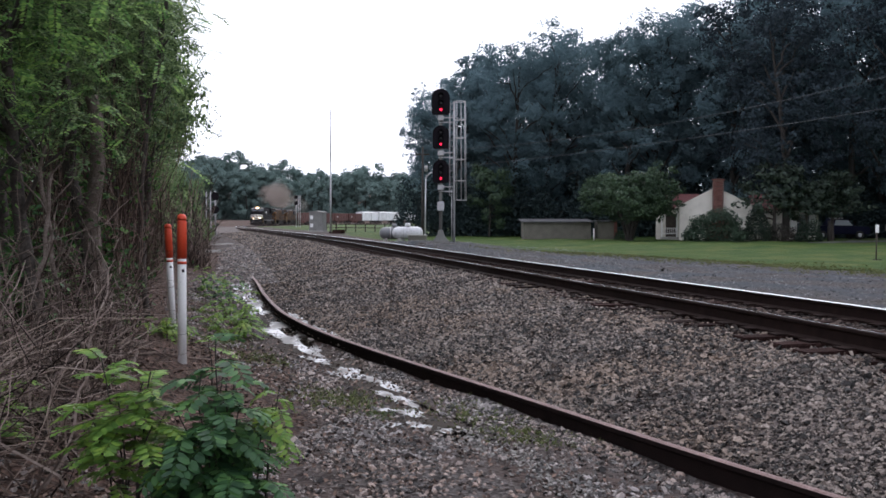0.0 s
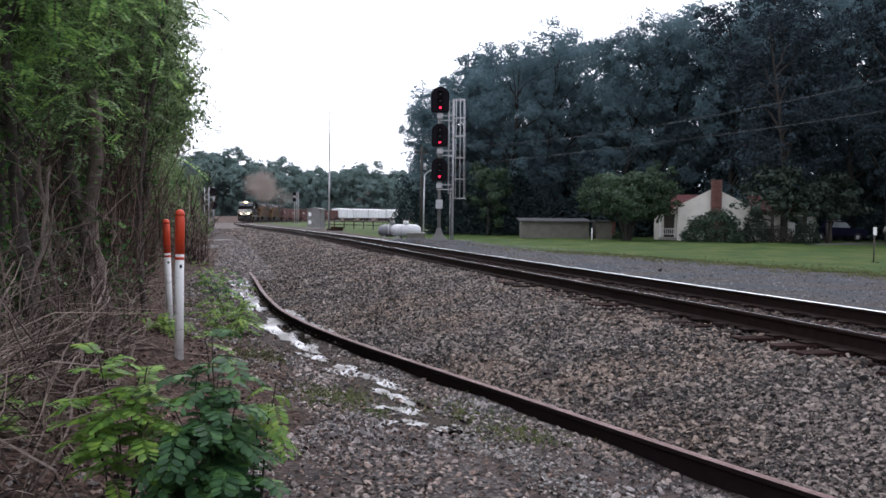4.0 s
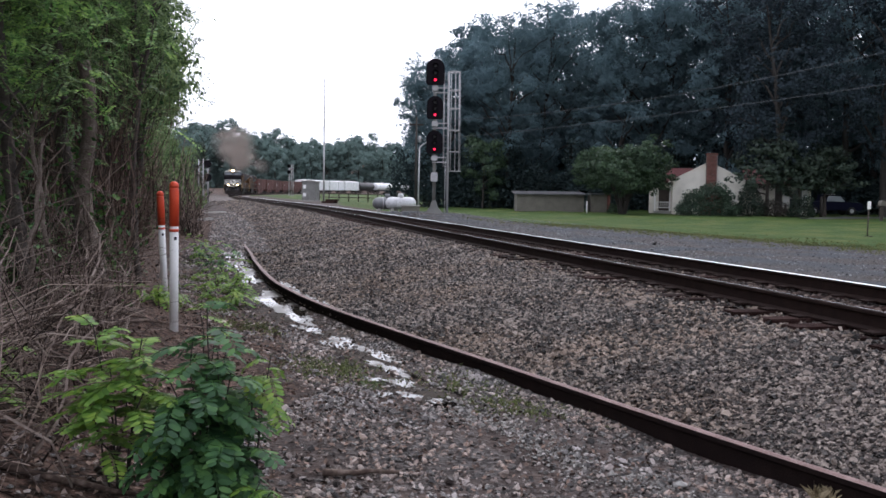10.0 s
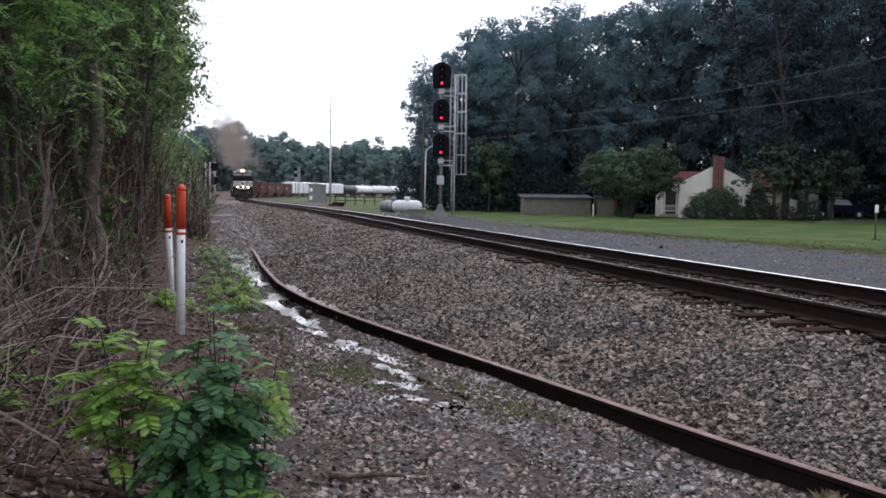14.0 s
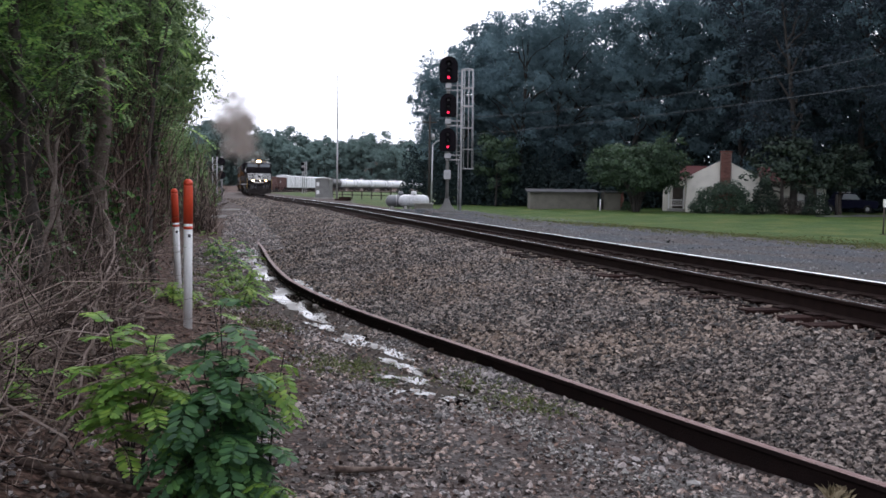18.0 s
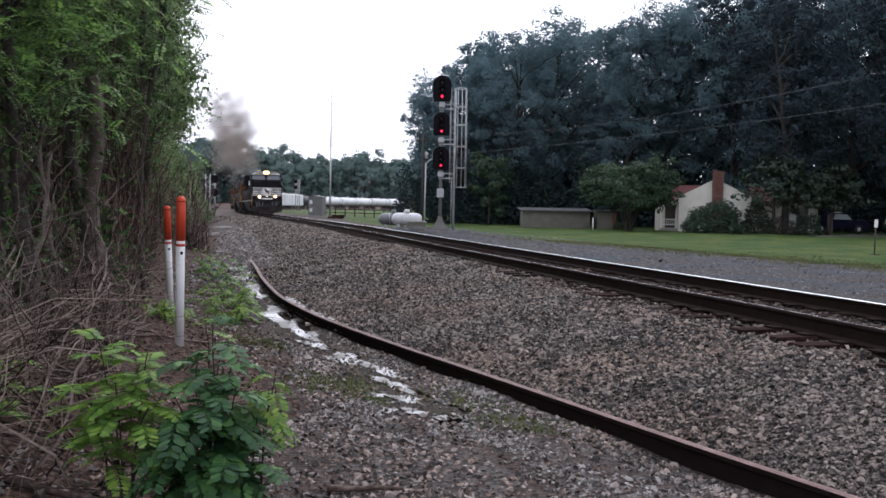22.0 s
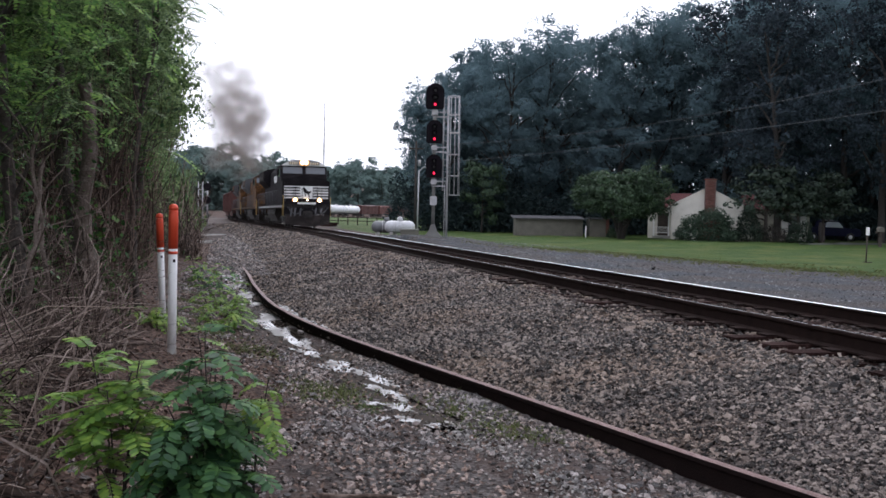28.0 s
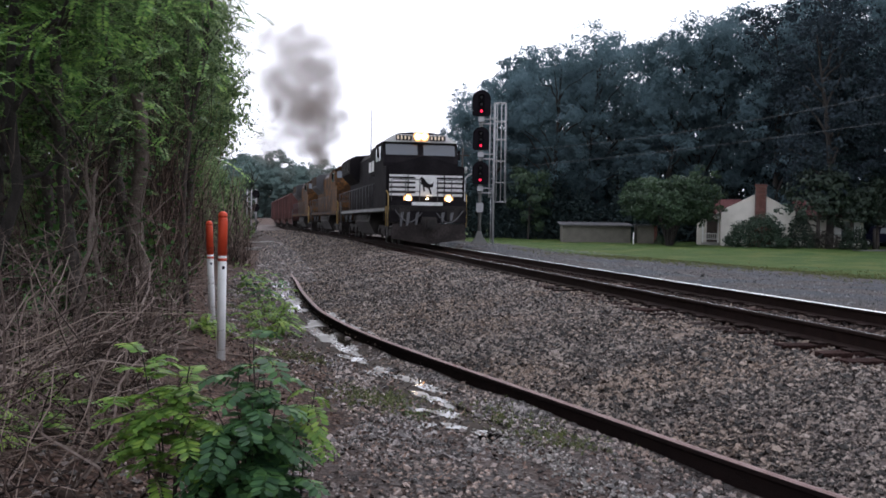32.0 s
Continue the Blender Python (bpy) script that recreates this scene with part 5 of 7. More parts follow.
def bungalow():
    x, y = -14.9, 116.0
    e = empty("equipment_case", pose(x, y, gz_at(x, y), 0, 0, -12))
    part("body", boxb(-0.85, 0.85, -0.7, 0.7, 0.15, 2.25, 0.03), CASE_GREY, e)
    part("roof", prismb([(-0.95, 2.25), (0.95, 2.25), (0.9, 2.36), (0, 2.48), (-0.9, 2.36)], "y", -0.8, 0.8), CASE_GREY, e)
    part("plinth", boxb(-0.9, 0.9, -0.75, 0.75, -0.1, 0.15), CONCRETE, e)
    for z in (1.7, 0.75):
        part("notice", boxb(-0.7, -0.35, -0.712, -0.7, z - 0.22, z + 0.22), POST_WHITE, e, "white notice plate")
    part("door", boxb(-0.1, 0.75, -0.72, -0.7, 0.3, 2.1, 0.01), CASE_GREY, e)
    tagged(e, "grey metal equipment case beside the track", "equipment case")
    m = empty("radio_mast", pose(-13.7, 119.0, gz_at(-13.7, 119.0)))
    part("pole", cylb((0, 0, 0), (0, 0, 8.5), 0.11, 0.09, 8), GALV, m)
    part("whip", cylb((0, 0, 8.4), (0, 0, 14.9), 0.08, 0.06, 8), GALV, m)
    tagged(m, "tall thin grey radio mast standing behind the equipment case", "mast")
    p = empty("tie_pile", pose(-10.6, 96.0, gz_at(-10.6, 96.0)))
    for i in range(5):
        part("tie", boxb(-0.6 + 0.1 * i, 0.6 + 0.1 * i, -0.6 + 0.26 * (i % 4), -0.38 + 0.26 * (i % 4), 0.0 + 0.2 * (i // 4), 0.19 + 0.2 * (i // 4)), TIE, p)
    tagged(p, "small pile of old dark railway ties on the gravel", "tie pile")


bungalow()


def old_boards():
    for x, y, turn, n in ((-13.9, 61.0, 62, 2), (-10.9, 44.0, 60, 1)):
        e = empty("old_board", pose(x, y, gz_at(x, y), 0, 0, turn))
        for i in range(n):
            part("board", boxb(-1.1 + 0.2 * i, 1.1, -0.12 + 0.3 * i, 0.12 + 0.3 * i, -0.02, 0.1, 0.01), CONCRETE, e)
        tagged(e, "pale weathered board lying on the gravel beside the bank", "board", "old boards")


old_boards()


def field_fence():
    e = empty("fence")
    n = 9
    for i in range(n):
        x, y = -15.2 + 1.25 * i, 127.0 + 0.3 * i
        g = gz_at(x, y)
        part("post", boxb(x - 0.07, x + 0.07, y - 0.07, y + 0.07, g - 0.2, g + 1.05), DARK_WOOD, e)
    for z in (0.95, 0.5):
        x0, y0, x1, y1 = -15.6, 126.9, -4.6, 129.5
        part("fence_rail", cylb((x0, y0, gz_at(x0, y0) + z), (x1, y1, gz_at(x1, y1) + z), 0.055, seg=6), DARK_WOOD, e)
    tagged(e, "dark wooden post-and-rail fence across the field", "fence")


field_fence()


WIRE = mat("weathered_wire", [(0.06, 0.065, 0.072), (0.1, 0.105, 0.115)], 0.7, scale=2, fine=20)


POLE_WOOD = mat("grey_weathered_pole", [(0.025, 0.022, 0.02), (0.055, 0.049, 0.044)], 0.9, scale=4, fine=40, bump=0.4)


def poles_and_wires():
    x, y = -1.45, 70.0
    g = gz_at(x, y)
    e = empty("utility_pole", pose(x, y, g))
    part("shaft", cylb((0, 0, -0.2), (0, 0, 6.7 - g), 0.1, 0.07, 10), POLE_WOOD, e)
    part("crossarm", boxb(-0.5, 0.5, -0.05, 0.05, 6.1 - g, 6.2 - g), DARK_WOOD, e)
    part("transformer", lathe(nb(), (0.25, 0, 4.9 - g), (0.25, 0, 6), [(0, 0.11), (0.4, 0.11), (0.45, 0.07)], 12), GALV, e)
    tagged(e, "weathered wooden utility pole with a small transformer", "utility pole")
    x2, y2 = -1.22, 67.0
    g2 = gz_at(x2, y2)
    s = empty("street_lamp", pose(x2, y2, g2))
    part("pole", cylb((0.0, 0, -0.1), (0.05, 0, 4.4 - g2), 0.06, 0.045, 10), GALV, s)
    k = 7
    pth = np.array([[(0.05 + 0.55 * q, 0, 4.4 - g2 + 0.35 * math.sin(1.57 * q)) for q in np.linspace(0, 1, k)]])
    v, f = tubes(pth, np.full((1, k), 0.035), 8)
    raw("arm", v, f, GALV, s, smooth=True)
    part("lamp_head", lathe(nb(), (0.62, 0, 4.62 - g2), (0.62, 0, 4.95 - g2), [(0, 0.1), (0.08, 0.12), (0.16, 0.06)], 12), POST_WHITE, s, "white lamp head")
    tagged(s, "grey steel yard lamp on a curved arm", "street lamp")
    # wires to the next pole, past the house drive
    xr, yr = 31.0, 33.0
    gr = gz_at(xr, yr)
    p2 = empty("utility_pole", pose(xr, yr, gr))
    part("shaft", cylb((0, 0, -0.2), (0, 0, 11.5), 0.16, 0.11, 10), DARK_WOOD, p2)
    part("crossarm", boxb(-0.5, 0.5, -0.05, 0.05, 10.7, 10.8), DARK_WOOD, p2)
    tagged(p2, "weathered wooden utility pole by the drive", "utility pole")
    for za, zb, sag in ((6.41, 11.0, 1.55), (5.03, 8.18, 0.53)):
        q = np.linspace(0, 1, 25)
        pth = np.stack([x + (xr - x) * q, y + (yr - y) * q, za + (zb - za) * q - sag * 4 * q * (1 - q)], -1)[None]
        v, f = tubes(pth, np.full((1, 25), 0.014), 5)
        w = raw("overhead_wire", v, f, WIRE)
        tagged(w, "thin grey overhead wire strung between utility poles", "wire", "overhead wires")


poles_and_wires()


# ---- the house and its yard ----
def window_unit(parent, x0, x1, y, z0, z1):
    w = part("window", boxb(x0, x1, y - 0.04, y + 0.02, z0, z1), CAB_GLASS, parent)
    bm = nb()
    for a in ((x0 - 0.06, x0, z0 - 0.06, z1 + 0.06), (x1, x1 + 0.06, z0 - 0.06, z1 + 0.06), (x0, x1, z1, z1 + 0.06), (x0, x1, z0 - 0.06, z0), (x0, x1, (z0 + z1) / 2 - 0.02, (z0 + z1) / 2 + 0.02)):
        box(bm, a[0], a[1], y - 0.07, y + 0.02, a[2], a[3])
    part("window_frame", bm, POST_WHITE, w)


def house():
    g = gz_at(21, 76) - 0.05
    e = empty("house", pose(21.2, 75.5, g, 0, 0, -13) @ pose(-21.2, -75.5, 0))
    Y = 75.5
    x0, x1, xm, eave, top = 18.45, 23.9, 21.2, 2.75, 4.15
    part("gable_wall", prismb([(x0, 0), (x1, 0), (x1, eave), (xm, top), (x0, eave)], "y", Y, Y + 0.2), CREAM, e)
    part("wall", boxb(x0, x0 + 0.2, Y + 0.2, Y + 11, 0, eave), CREAM, e)
    part("wall", boxb(x1 - 0.2, x1, Y + 0.2, Y + 11, 0, eave), CREAM, e)
    for sx, xe in ((-1, x0), (1, x1)):
        bm = nb()
        a, b = (xe + sx * 0.35, eave - 0.18), (xm, top)
        prism(bm, [a, b, (b[0], b[1] + 0.07), (a[0], a[1] + 0.07)], "y", Y + 0.03, Y + 11.2)
        part("roof", bm, ROOF_RED, e)
        part("fascia", prismb([(a[0], a[1] - 0.06), (b[0], b[1] - 0.06), (b[0], b[1] + 0.08), (a[0], a[1] + 0.08)], "y", Y - 0.05, Y + 0.028), CREAM, e)
    # left wing with porch
    part("wing_wall", boxb(16.6, x0, Y + 5.5, Y + 5.7, 0, 2.5), CREAM, e)
    bm = nb()
    prism(bm, [(Y + 3.3, 2.6), (Y + 7.6, 3.75), (Y + 7.6, 3.86), (Y + 3.3, 2.71)], "x", 17.3, 20.2)
    part("wing_roof", bm, ROOF_RED, e)
    part("wing_door", boxb(17.4, 18.3, Y + 5.44, Y + 5.5, 0.2, 2.15), DARK_WOOD, e)
    part("porch_floor", boxb(17.0, x0, Y + 3.3, Y + 5.5, 0, 0.25), CONCRETE, e, "pale porch slab")
    for xx in (17.1, 18.3):
        part("porch_post", boxb(xx - 0.06, xx + 0.06, Y + 3.35, Y + 3.47, 0.25, 2.38), POST_WHITE, e)
    bm = nb()
    for z in (0.5, 0.95):
        box(bm, 17.1, 18.3, Y + 3.38, Y + 3.44, z, z + 0.06)
    for i in range(7):
        box(bm, 17.2 + 0.16 * i, 17.24 + 0.16 * i, Y + 3.39, Y + 3.43, 0.5, 0.95)
    part("porch_rail", bm, POST_WHITE, e)
    # right wing
    part("wing_wall", boxb(x1, 29.2, Y + 3.5, Y + 3.7, 0, 2.6), CREAM, e)
    bm = nb()
    prism(bm, [(Y + 3.1, 2.45), (Y + 7.5, 3.7), (Y + 7.5, 3.83), (Y + 3.1, 2.58)], "x", x1 + 0.3, 29.5)
    part("wing_roof", bm, ROOF_RED, e)
    window_unit(e, 27.6, 28.5, Y + 3.5, 0.8, 2.1)
    for xx in (27.1, 28.56):
        part("shutter", boxb(xx, xx + 0.42, Y + 3.44, Y + 3.5, 0.75, 2.15), POST_WHITE, e, "white shutter")
    part("chimney_shoulder", prismb([(20.45, 0), (22.2, 0), (22.2, 1.55), (21.74, 2.0), (20.91, 2.0), (20.45, 1.55)], "y", Y - 0.42, Y - 0.002), BRICK, e, "stepped brick chimney base")
    # chimney of bricks, in front of the gable
    ch = part("chimney", boxb(20.93, 21.72, Y - 0.5, Y, 0, 4.72), MORTAR, e)
    part("chimney_shoulder", prismb([(20.45, 0), (22.2, 0), (22.2, 1.75), (21.75, 2.25), (20.9, 2.25), (20.45, 1.75)], "y", Y - 0.52, Y - 0.004), BRICK, e)
    part("chimney_cap", boxb(20.86, 21.79, Y - 0.57, Y + 0.05, 4.72, 4.84, 0.02), BRICK, e)
    bm = boxb(-0.103, 0.103, -0.012, 0.02, -0.034, 0.034)
    me = part("brick", bm, BRICK, ch).data
    first = True
    for r in range(31):
        for c in range(4):
            xx = 21.0 + 0.215 * c + (0.09 if r % 2 else 0) - 0.0
            if xx > 21.66:
                continue
            ob = ch.children[0] if first else new("brick", me)
            first = False
            ob.parent = ch
            ob.location = (xx + 0.02, Y - 0.5, 2.32 + 0.077 * r)
    tagged(e, "small cream-walled house with a red roof and brick chimney", "house")


house()


def shed():
    g = gz_at(8, 81)
    e = empty("shed", pose(0, 0, g - 0.03))
    part("wall", boxb(6.75, 12.35, 81.0, 83.6, 0, 1.42), BEIGE, e)
    part("roof", prismb([(80.75, 1.4), (83.9, 1.62), (83.9, 1.7), (80.75, 1.48)], "x", 6.5, 12.5), GREY, e)
    for i in range(15):
        part("board", boxb(6.75 + 0.374 * i, 6.75 + 0.374 * i + 0.362, 80.985, 81.0, 0.02, 1.4), BEIGE, e)
    tagged(e, "long low beige board-sided shed at the wood's edge", "shed")
    e = empty("shed", pose(0, 0, g - 0.03))
    part("wall", boxb(12.95, 14.3, 81.2, 83.0, 0, 1.45), BEIGE, e)
    part("end_wall", boxb(14.3, 14.55, 81.1, 83.0, 0, 1.5), BRICK, e, "brown end wall")
    part("roof", boxb(12.85, 14.65, 81.0, 83.1, 1.5, 1.58), GREY, e)
    tagged(e, "small beige shed with a brown end beside a longer one", "shed")


shed()


def yard_post(x, y, h, r, m, label):
    e = empty("yard_post", pose(x, y, gz_at(x, y) - 0.05))
    part("shaft", cylb((0, 0, 0), (0, 0, h), r, seg=10), m, e)
    part("cap", lathe(nb(), (0, 0, h), (0, 0, h + 0.05), [(0, r * 1.15), (0.03, r * 1.1), (0.045, r * 0.4)], 10), m, e)
    tagged(e, label, "post")


yard_post(12.05, 77.5, 1.0, 0.055, POST_WHITE, "short white post on the lawn")
yard_post(29.2, 73.5, 1.6, 0.11, BARK_DARK, "dark wooden post by the parked pickup")


def small_sign():
    e = empty("small_sign", pose(17.85, 40.0, gz_at(17.85, 40.0), 0, 0.6, 12))
    part("stake", cylb((0, 0, -0.1), (0, 0, 1.2), 0.03, seg=8), DARK_WOOD, e)
    part("plate", boxb(-0.085, 0.085, -0.035, -0.02, 1.15, 1.48, 0.006), POST_WHITE, e, "blank white plate")
    part("foot", boxb(-0.12, 0.22, -0.1, 0.1, -0.05, 0.05, 0.02), DARK_WOOD, e)
    tagged(e, "small white sign on a dark stake at the lawn's edge", "sign")


small_sign()


# sky reflection on the side window is put into this pale tint
TRUCK_GLASS = glass("sky_lit_truck_glass", (0.3, 0.32, 0.35), 0.1)


def mailbox():
    x, y = 29.9, 65.0
    e = empty("mailbox", pose(x, y, gz_at(x, y)))
    part("post", boxb(-0.09, 0.09, -0.09, 0.09, -0.1, 0.95, 0.01), DARK_WOOD, e)
    part("arm", boxb(-0.32, 0.32, -0.06, 0.06, 0.9, 1.0, 0.01), DARK_WOOD, e)
    bm = prismb([(-0.16, 1.0), (0.16, 1.0), (0.16, 1.2), (0.1, 1.31), (0, 1.35), (-0.1, 1.31), (-0.16, 1.2)], "y", -0.26, 0.26)
    part("box", bm, BEIGE, e)
    tagged(e, "pale metal mailbox on a dark wooden post by the drive", "mailbox")


mailbox()


def pickup():
    x, y = 33.4, 82.5
    e = empty("pickup_truck", pose(x, y, gz_at(x, y), 0, 0, 4))
    prof = [(-2.6, 0.42), (2.55, 0.42), (2.62, 0.78), (2.5, 1.05), (1.2, 1.12), (0.65, 1.68), (-0.55, 1.74), (-0.8, 1.16), (-2.6, 1.12)]
    bm = prismb(prof, "y", -0.85, 0.85)
    bmesh.ops.bevel(bm, geom=[ed for ed in bm.edges if abs(ed.verts[0].co.y - ed.verts[1].co.y) < 0.01], offset=0.05, segments=2, affect="EDGES")
    part("body", bm, TRUCK_BLUE, e)
    part("side_window", prismb([(1.0, 1.16), (0.6, 1.6), (-0.46, 1.65), (-0.6, 1.18)], "y", -0.87, -0.84), TRUCK_GLASS, e)
    part("roof_rack", boxb(-0.35, 0.25, -0.7, 0.7, 1.74, 1.79, 0.02), GALV, e, "pale roof rack")
    part("bumper", boxb(-2.72, -2.58, -0.8, 0.8, 0.45, 0.65, 0.03), HUB, e)
    for wx in (-1.62, 1.62):
        for sy in (-1, 1):
            w = part("wheel", lathe(nb(), (wx, sy * 0.72, 0.36), (wx, sy * 0.9, 0.36), [(0, 0.3), (0.03, 0.36), (0.15, 0.36), (0.18, 0.3)], 18), RUBBER, e)
            part("hub", lathe(nb(), (wx, sy * 0.9, 0.36), (wx, sy * 0.93, 0.36), [(0, 0.17), (0.02, 0.14)], 14), HUB, w, "bright hub")
    tagged(e, "dark blue pickup truck parked under the trees", "pickup truck")
    bm = nb()
    k = [(25, 66.5), (30, 69.5), (36, 71.5), (48, 72.5), (48, 75.5), (36, 75.0), (31, 73.0), (26, 69.0)]
    vs = [bm.verts.new((a, b, gz_at(a, b) + 0.05)) for a, b in k]
    fs = [bm.faces.new((vs[0], vs[1], vs[6], vs[7])), bm.faces.new((vs[1], vs[2], vs[5], vs[6])), bm.faces.new((vs[2], vs[3], vs[4], vs[5]))]
    bmesh.ops.subdivide_edges(bm, edges=bm.edges[:], cuts=7, use_grid_fill=True)
    for v in bm.verts:
        v.co.z = gz_at(v.co.x, v.co.y) + 0.04
    d = part("driveway", bm, ASPHALT, None)
    tagged(d, "grey driveway across the lawn", "driveway", kind="structure")


pickup()
# ---- garden and lawn plants ----
round_tree = tree("round_tree", 90, 5.0, 3.75, 0.16, 14, 460, 60, 0.5, 0.19, BARK_DARK, LEAF_ROUND, low=0.1, crown_low=0.42, shape=lambda u: math.sqrt(max(0.03, 1 - ((u - 0.72) / 0.38) ** 2)))
round_tree.matrix_world = pose(14.5, 75.5, gz_at(14.5, 75.5) - 0.05, 0, 0, 30)
for _i in range(7):
    _a, _q = 0.9 * _i, np.linspace(0, 1, 6)
    _v, _f = tubes(np.stack([(0.14 + 0.95 * _q ** 1.2) * math.cos(_a), (0.14 + 0.95 * _q ** 1.2) * math.sin(_a), 2.7 * _q], -1)[None], (0.14 - 0.08 * _q)[None], 7)
    raw("stem", _v, _f, BARK_DARK, round_tree, smooth=True)
tagged(round_tree, "broad low ornamental tree with several stems on the lawn", "tree")


def bush(name, seed, w, d, h, n, leaf, m, x, y, label, turn=0.0, boxy=False):
    rng = np.random.default_rng(seed)
    e = empty(name, pose(x, y, gz_at(x, y) - 0.05, 0, 0, turn))
    u = rng.normal(size=(n, 3))
    u /= np.linalg.norm(u, axis=1, keepdims=True)
    u[:, 2] = np.abs(u[:, 2])
    r = rng.uniform(0.55, 1.0, n) ** 0.5
    u = u / (np.abs(u) ** 4).sum(1, keepdims=True) ** 0.25 * 0.92 if boxy else u
    lump = 1 + 0.14 * np.sin(5 * u[:, 0] + seed) + 0.12 * np.sin(7 * u[:, 1] + 2) + 0.1 * np.sin(9 * u[:, 2])
    p = u * (r * lump)[:, None] * np.array([w / 2, d / 2, h])
    p[:, 2] += 0.1
    v, f = leaves(p, leaf, rng, 0.4)
    raw("foliage", v, f, m, e)
    q = np.linspace(0, 1, 4)[None, :, None]
    for k in range(4):
        a = rng.uniform(0, 6.28)
        tip = np.array([[[math.cos(a) * w * 0.33, math.sin(a) * d * 0.33, h * 0.75]]])
        v, f = tubes(tip * q, np.linspace(0.035, 0.01, 4)[None], 5)
        raw("stem", v, f, BARK, e)
    tagged(e, label, "shrub")
    return e


LEAF_DARK = mat("evergreen_leaf", [(0.008, 0.018, 0.012), (0.018, 0.035, 0.022), (0.035, 0.055, 0.03)], 0.6, scale=0.8, fine=6, island=0.4)
LEAF_REDDISH = mat("reddish_shrub_leaf", [(0.022, 0.022, 0.018), (0.045, 0.04, 0.034), (0.075, 0.06, 0.05)], 0.6, scale=0.8, fine=6, island=0.4)
LEAF_SHRUB = mat("clipped_shrub_leaf", [(0.012, 0.028, 0.018), (0.026, 0.052, 0.03), (0.045, 0.08, 0.042)], 0.6, scale=0.8, fine=6, island=0.3)
bush("shrub", 1, 4.7, 2.8, 2.05, 9000, 0.15, LEAF_SHRUB, 20.6, 73.0, "large clipped dark green shrub in front of the house", 0, True)
bush("shrub", 2, 2.6, 2.0, 2.0, 3400, 0.15, LEAF_DARK, 23.7, 73.4, "dark evergreen shrub beside the house wall")
bush("shrub", 3, 3.0, 1.8, 1.15, 1800, 0.15, LEAF_REDDISH, 25.6, 73.4, "low reddish-green shrub under the window")
bush("shrub", 5, 1.9, 1.6, 1.5, 1800, 0.16, LEAF_DARK, 27.3, 72.4, "dark evergreen shrub at the end of the house wing")
bush("shrub", 4, 1.6, 1.4, 0.6, 700, 0.16, LEAF_ROUND, 14.4, 77.4, "small rounded shrub beside the round tree")
yard_tree = tree("yard_tree", 95, 5.2, 2.0, 0.14, 10, 110, 34, 0.55, 0.24, BARK, LEAF_DARK, low=0.3, crown_low=0.45)
for _x, _h in ((29.9, 1.0), (27.9, 0.9)):
    _t = copy_thing(yard_tree, pose(_x, 74.6, gz_at(_x, 74.6) - 0.05, 0, 0, 77 * _x))
    _t.scale = (1.1, 1.0, _h)
    tagged(_t, "small dark tree beside the house wall", "tree")
yard_tree.matrix_world = pose(25.2, 74.0, gz_at(25.2, 74.0) - 0.05) @ Matrix.Diagonal((1.25, 1.1, 1.12, 1))
tagged(yard_tree, "small dark tree leaning over the house corner", "tree")

for _i, (_x, _y, _h, _s) in enumerate(((26.3, 74.6, 18, 4.4), (34.6, 75.0, 22, 5.4), (38.5, 72.5, 23, 5.6), (42.5, 71, 23, 5.6), (29.6, 86.5, 24, 5.6), (28.5, 89.5, 21, 5.0))):
    _t = tree("yard_tree", 120 + _i, _h, _s, 0.3, 12, 330, 34, 0.8, 0.28, BARK_DARK, LEAF_YARD, low=0.2, crown_low=0.16 if _i != 1 else 0.2)
    _t.matrix_world = pose(_x, _y, gz_at(_x, _y) - 0.05)
    tagged(_t, "large dark tree overhanging the house and drive", "tree", "yard trees")

cedar = tree("cedar", 140, 7.4, 1.25, 0.1, 8, 150, 26, 0.42, 0.22, BARK_DARK, LEAF_SHRUB, low=0.1, crown_low=0.04, shape=lambda u: max(0.08, 1.05 - u))
cedar.matrix_world = pose(-31.2, 130.0, gz_at(-31.2, 130.0) - 0.05)
tagged(cedar, "slender dark cedar beside the far track", "tree")

# shade under the overhanging crowns is put into this darker leaf colour
LEAF_UNDER = mat("shade_painted_leaf", [(0.02, 0.032, 0.034), (0.04, 0.06, 0.062), (0.065, 0.092, 0.09)], 0.85, scale=0.3, fine=3, island=0.3, leafy=0.3, spec=0.08)

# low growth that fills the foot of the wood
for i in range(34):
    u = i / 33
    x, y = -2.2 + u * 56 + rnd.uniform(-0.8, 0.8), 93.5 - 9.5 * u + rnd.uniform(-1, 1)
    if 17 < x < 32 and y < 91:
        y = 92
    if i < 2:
        under = bush("undergrowth", 60 + i, 4.6, 3.4, 4.6 + i, 2600, 0.3, LEAF_UNDER, x, y, "shade-darkened leafy undergrowth at the foot of the wood")
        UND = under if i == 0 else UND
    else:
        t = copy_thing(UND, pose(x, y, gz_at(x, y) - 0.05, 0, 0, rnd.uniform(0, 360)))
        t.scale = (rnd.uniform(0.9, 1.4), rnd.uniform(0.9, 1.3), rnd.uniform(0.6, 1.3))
pale = tree("young_tree", 77, 6.4, 2.2, 0.1, 10, 170, 34, 0.5, 0.2, BARK_DARK, LEAF_ROUND, low=0.2, crown_low=0.16, lobes=10)
pale.matrix_world = pose(4.3, 90.0, gz_at(4.3, 90.0) - 0.05)
tagged(pale, "paler young tree at the wood's edge", "tree")

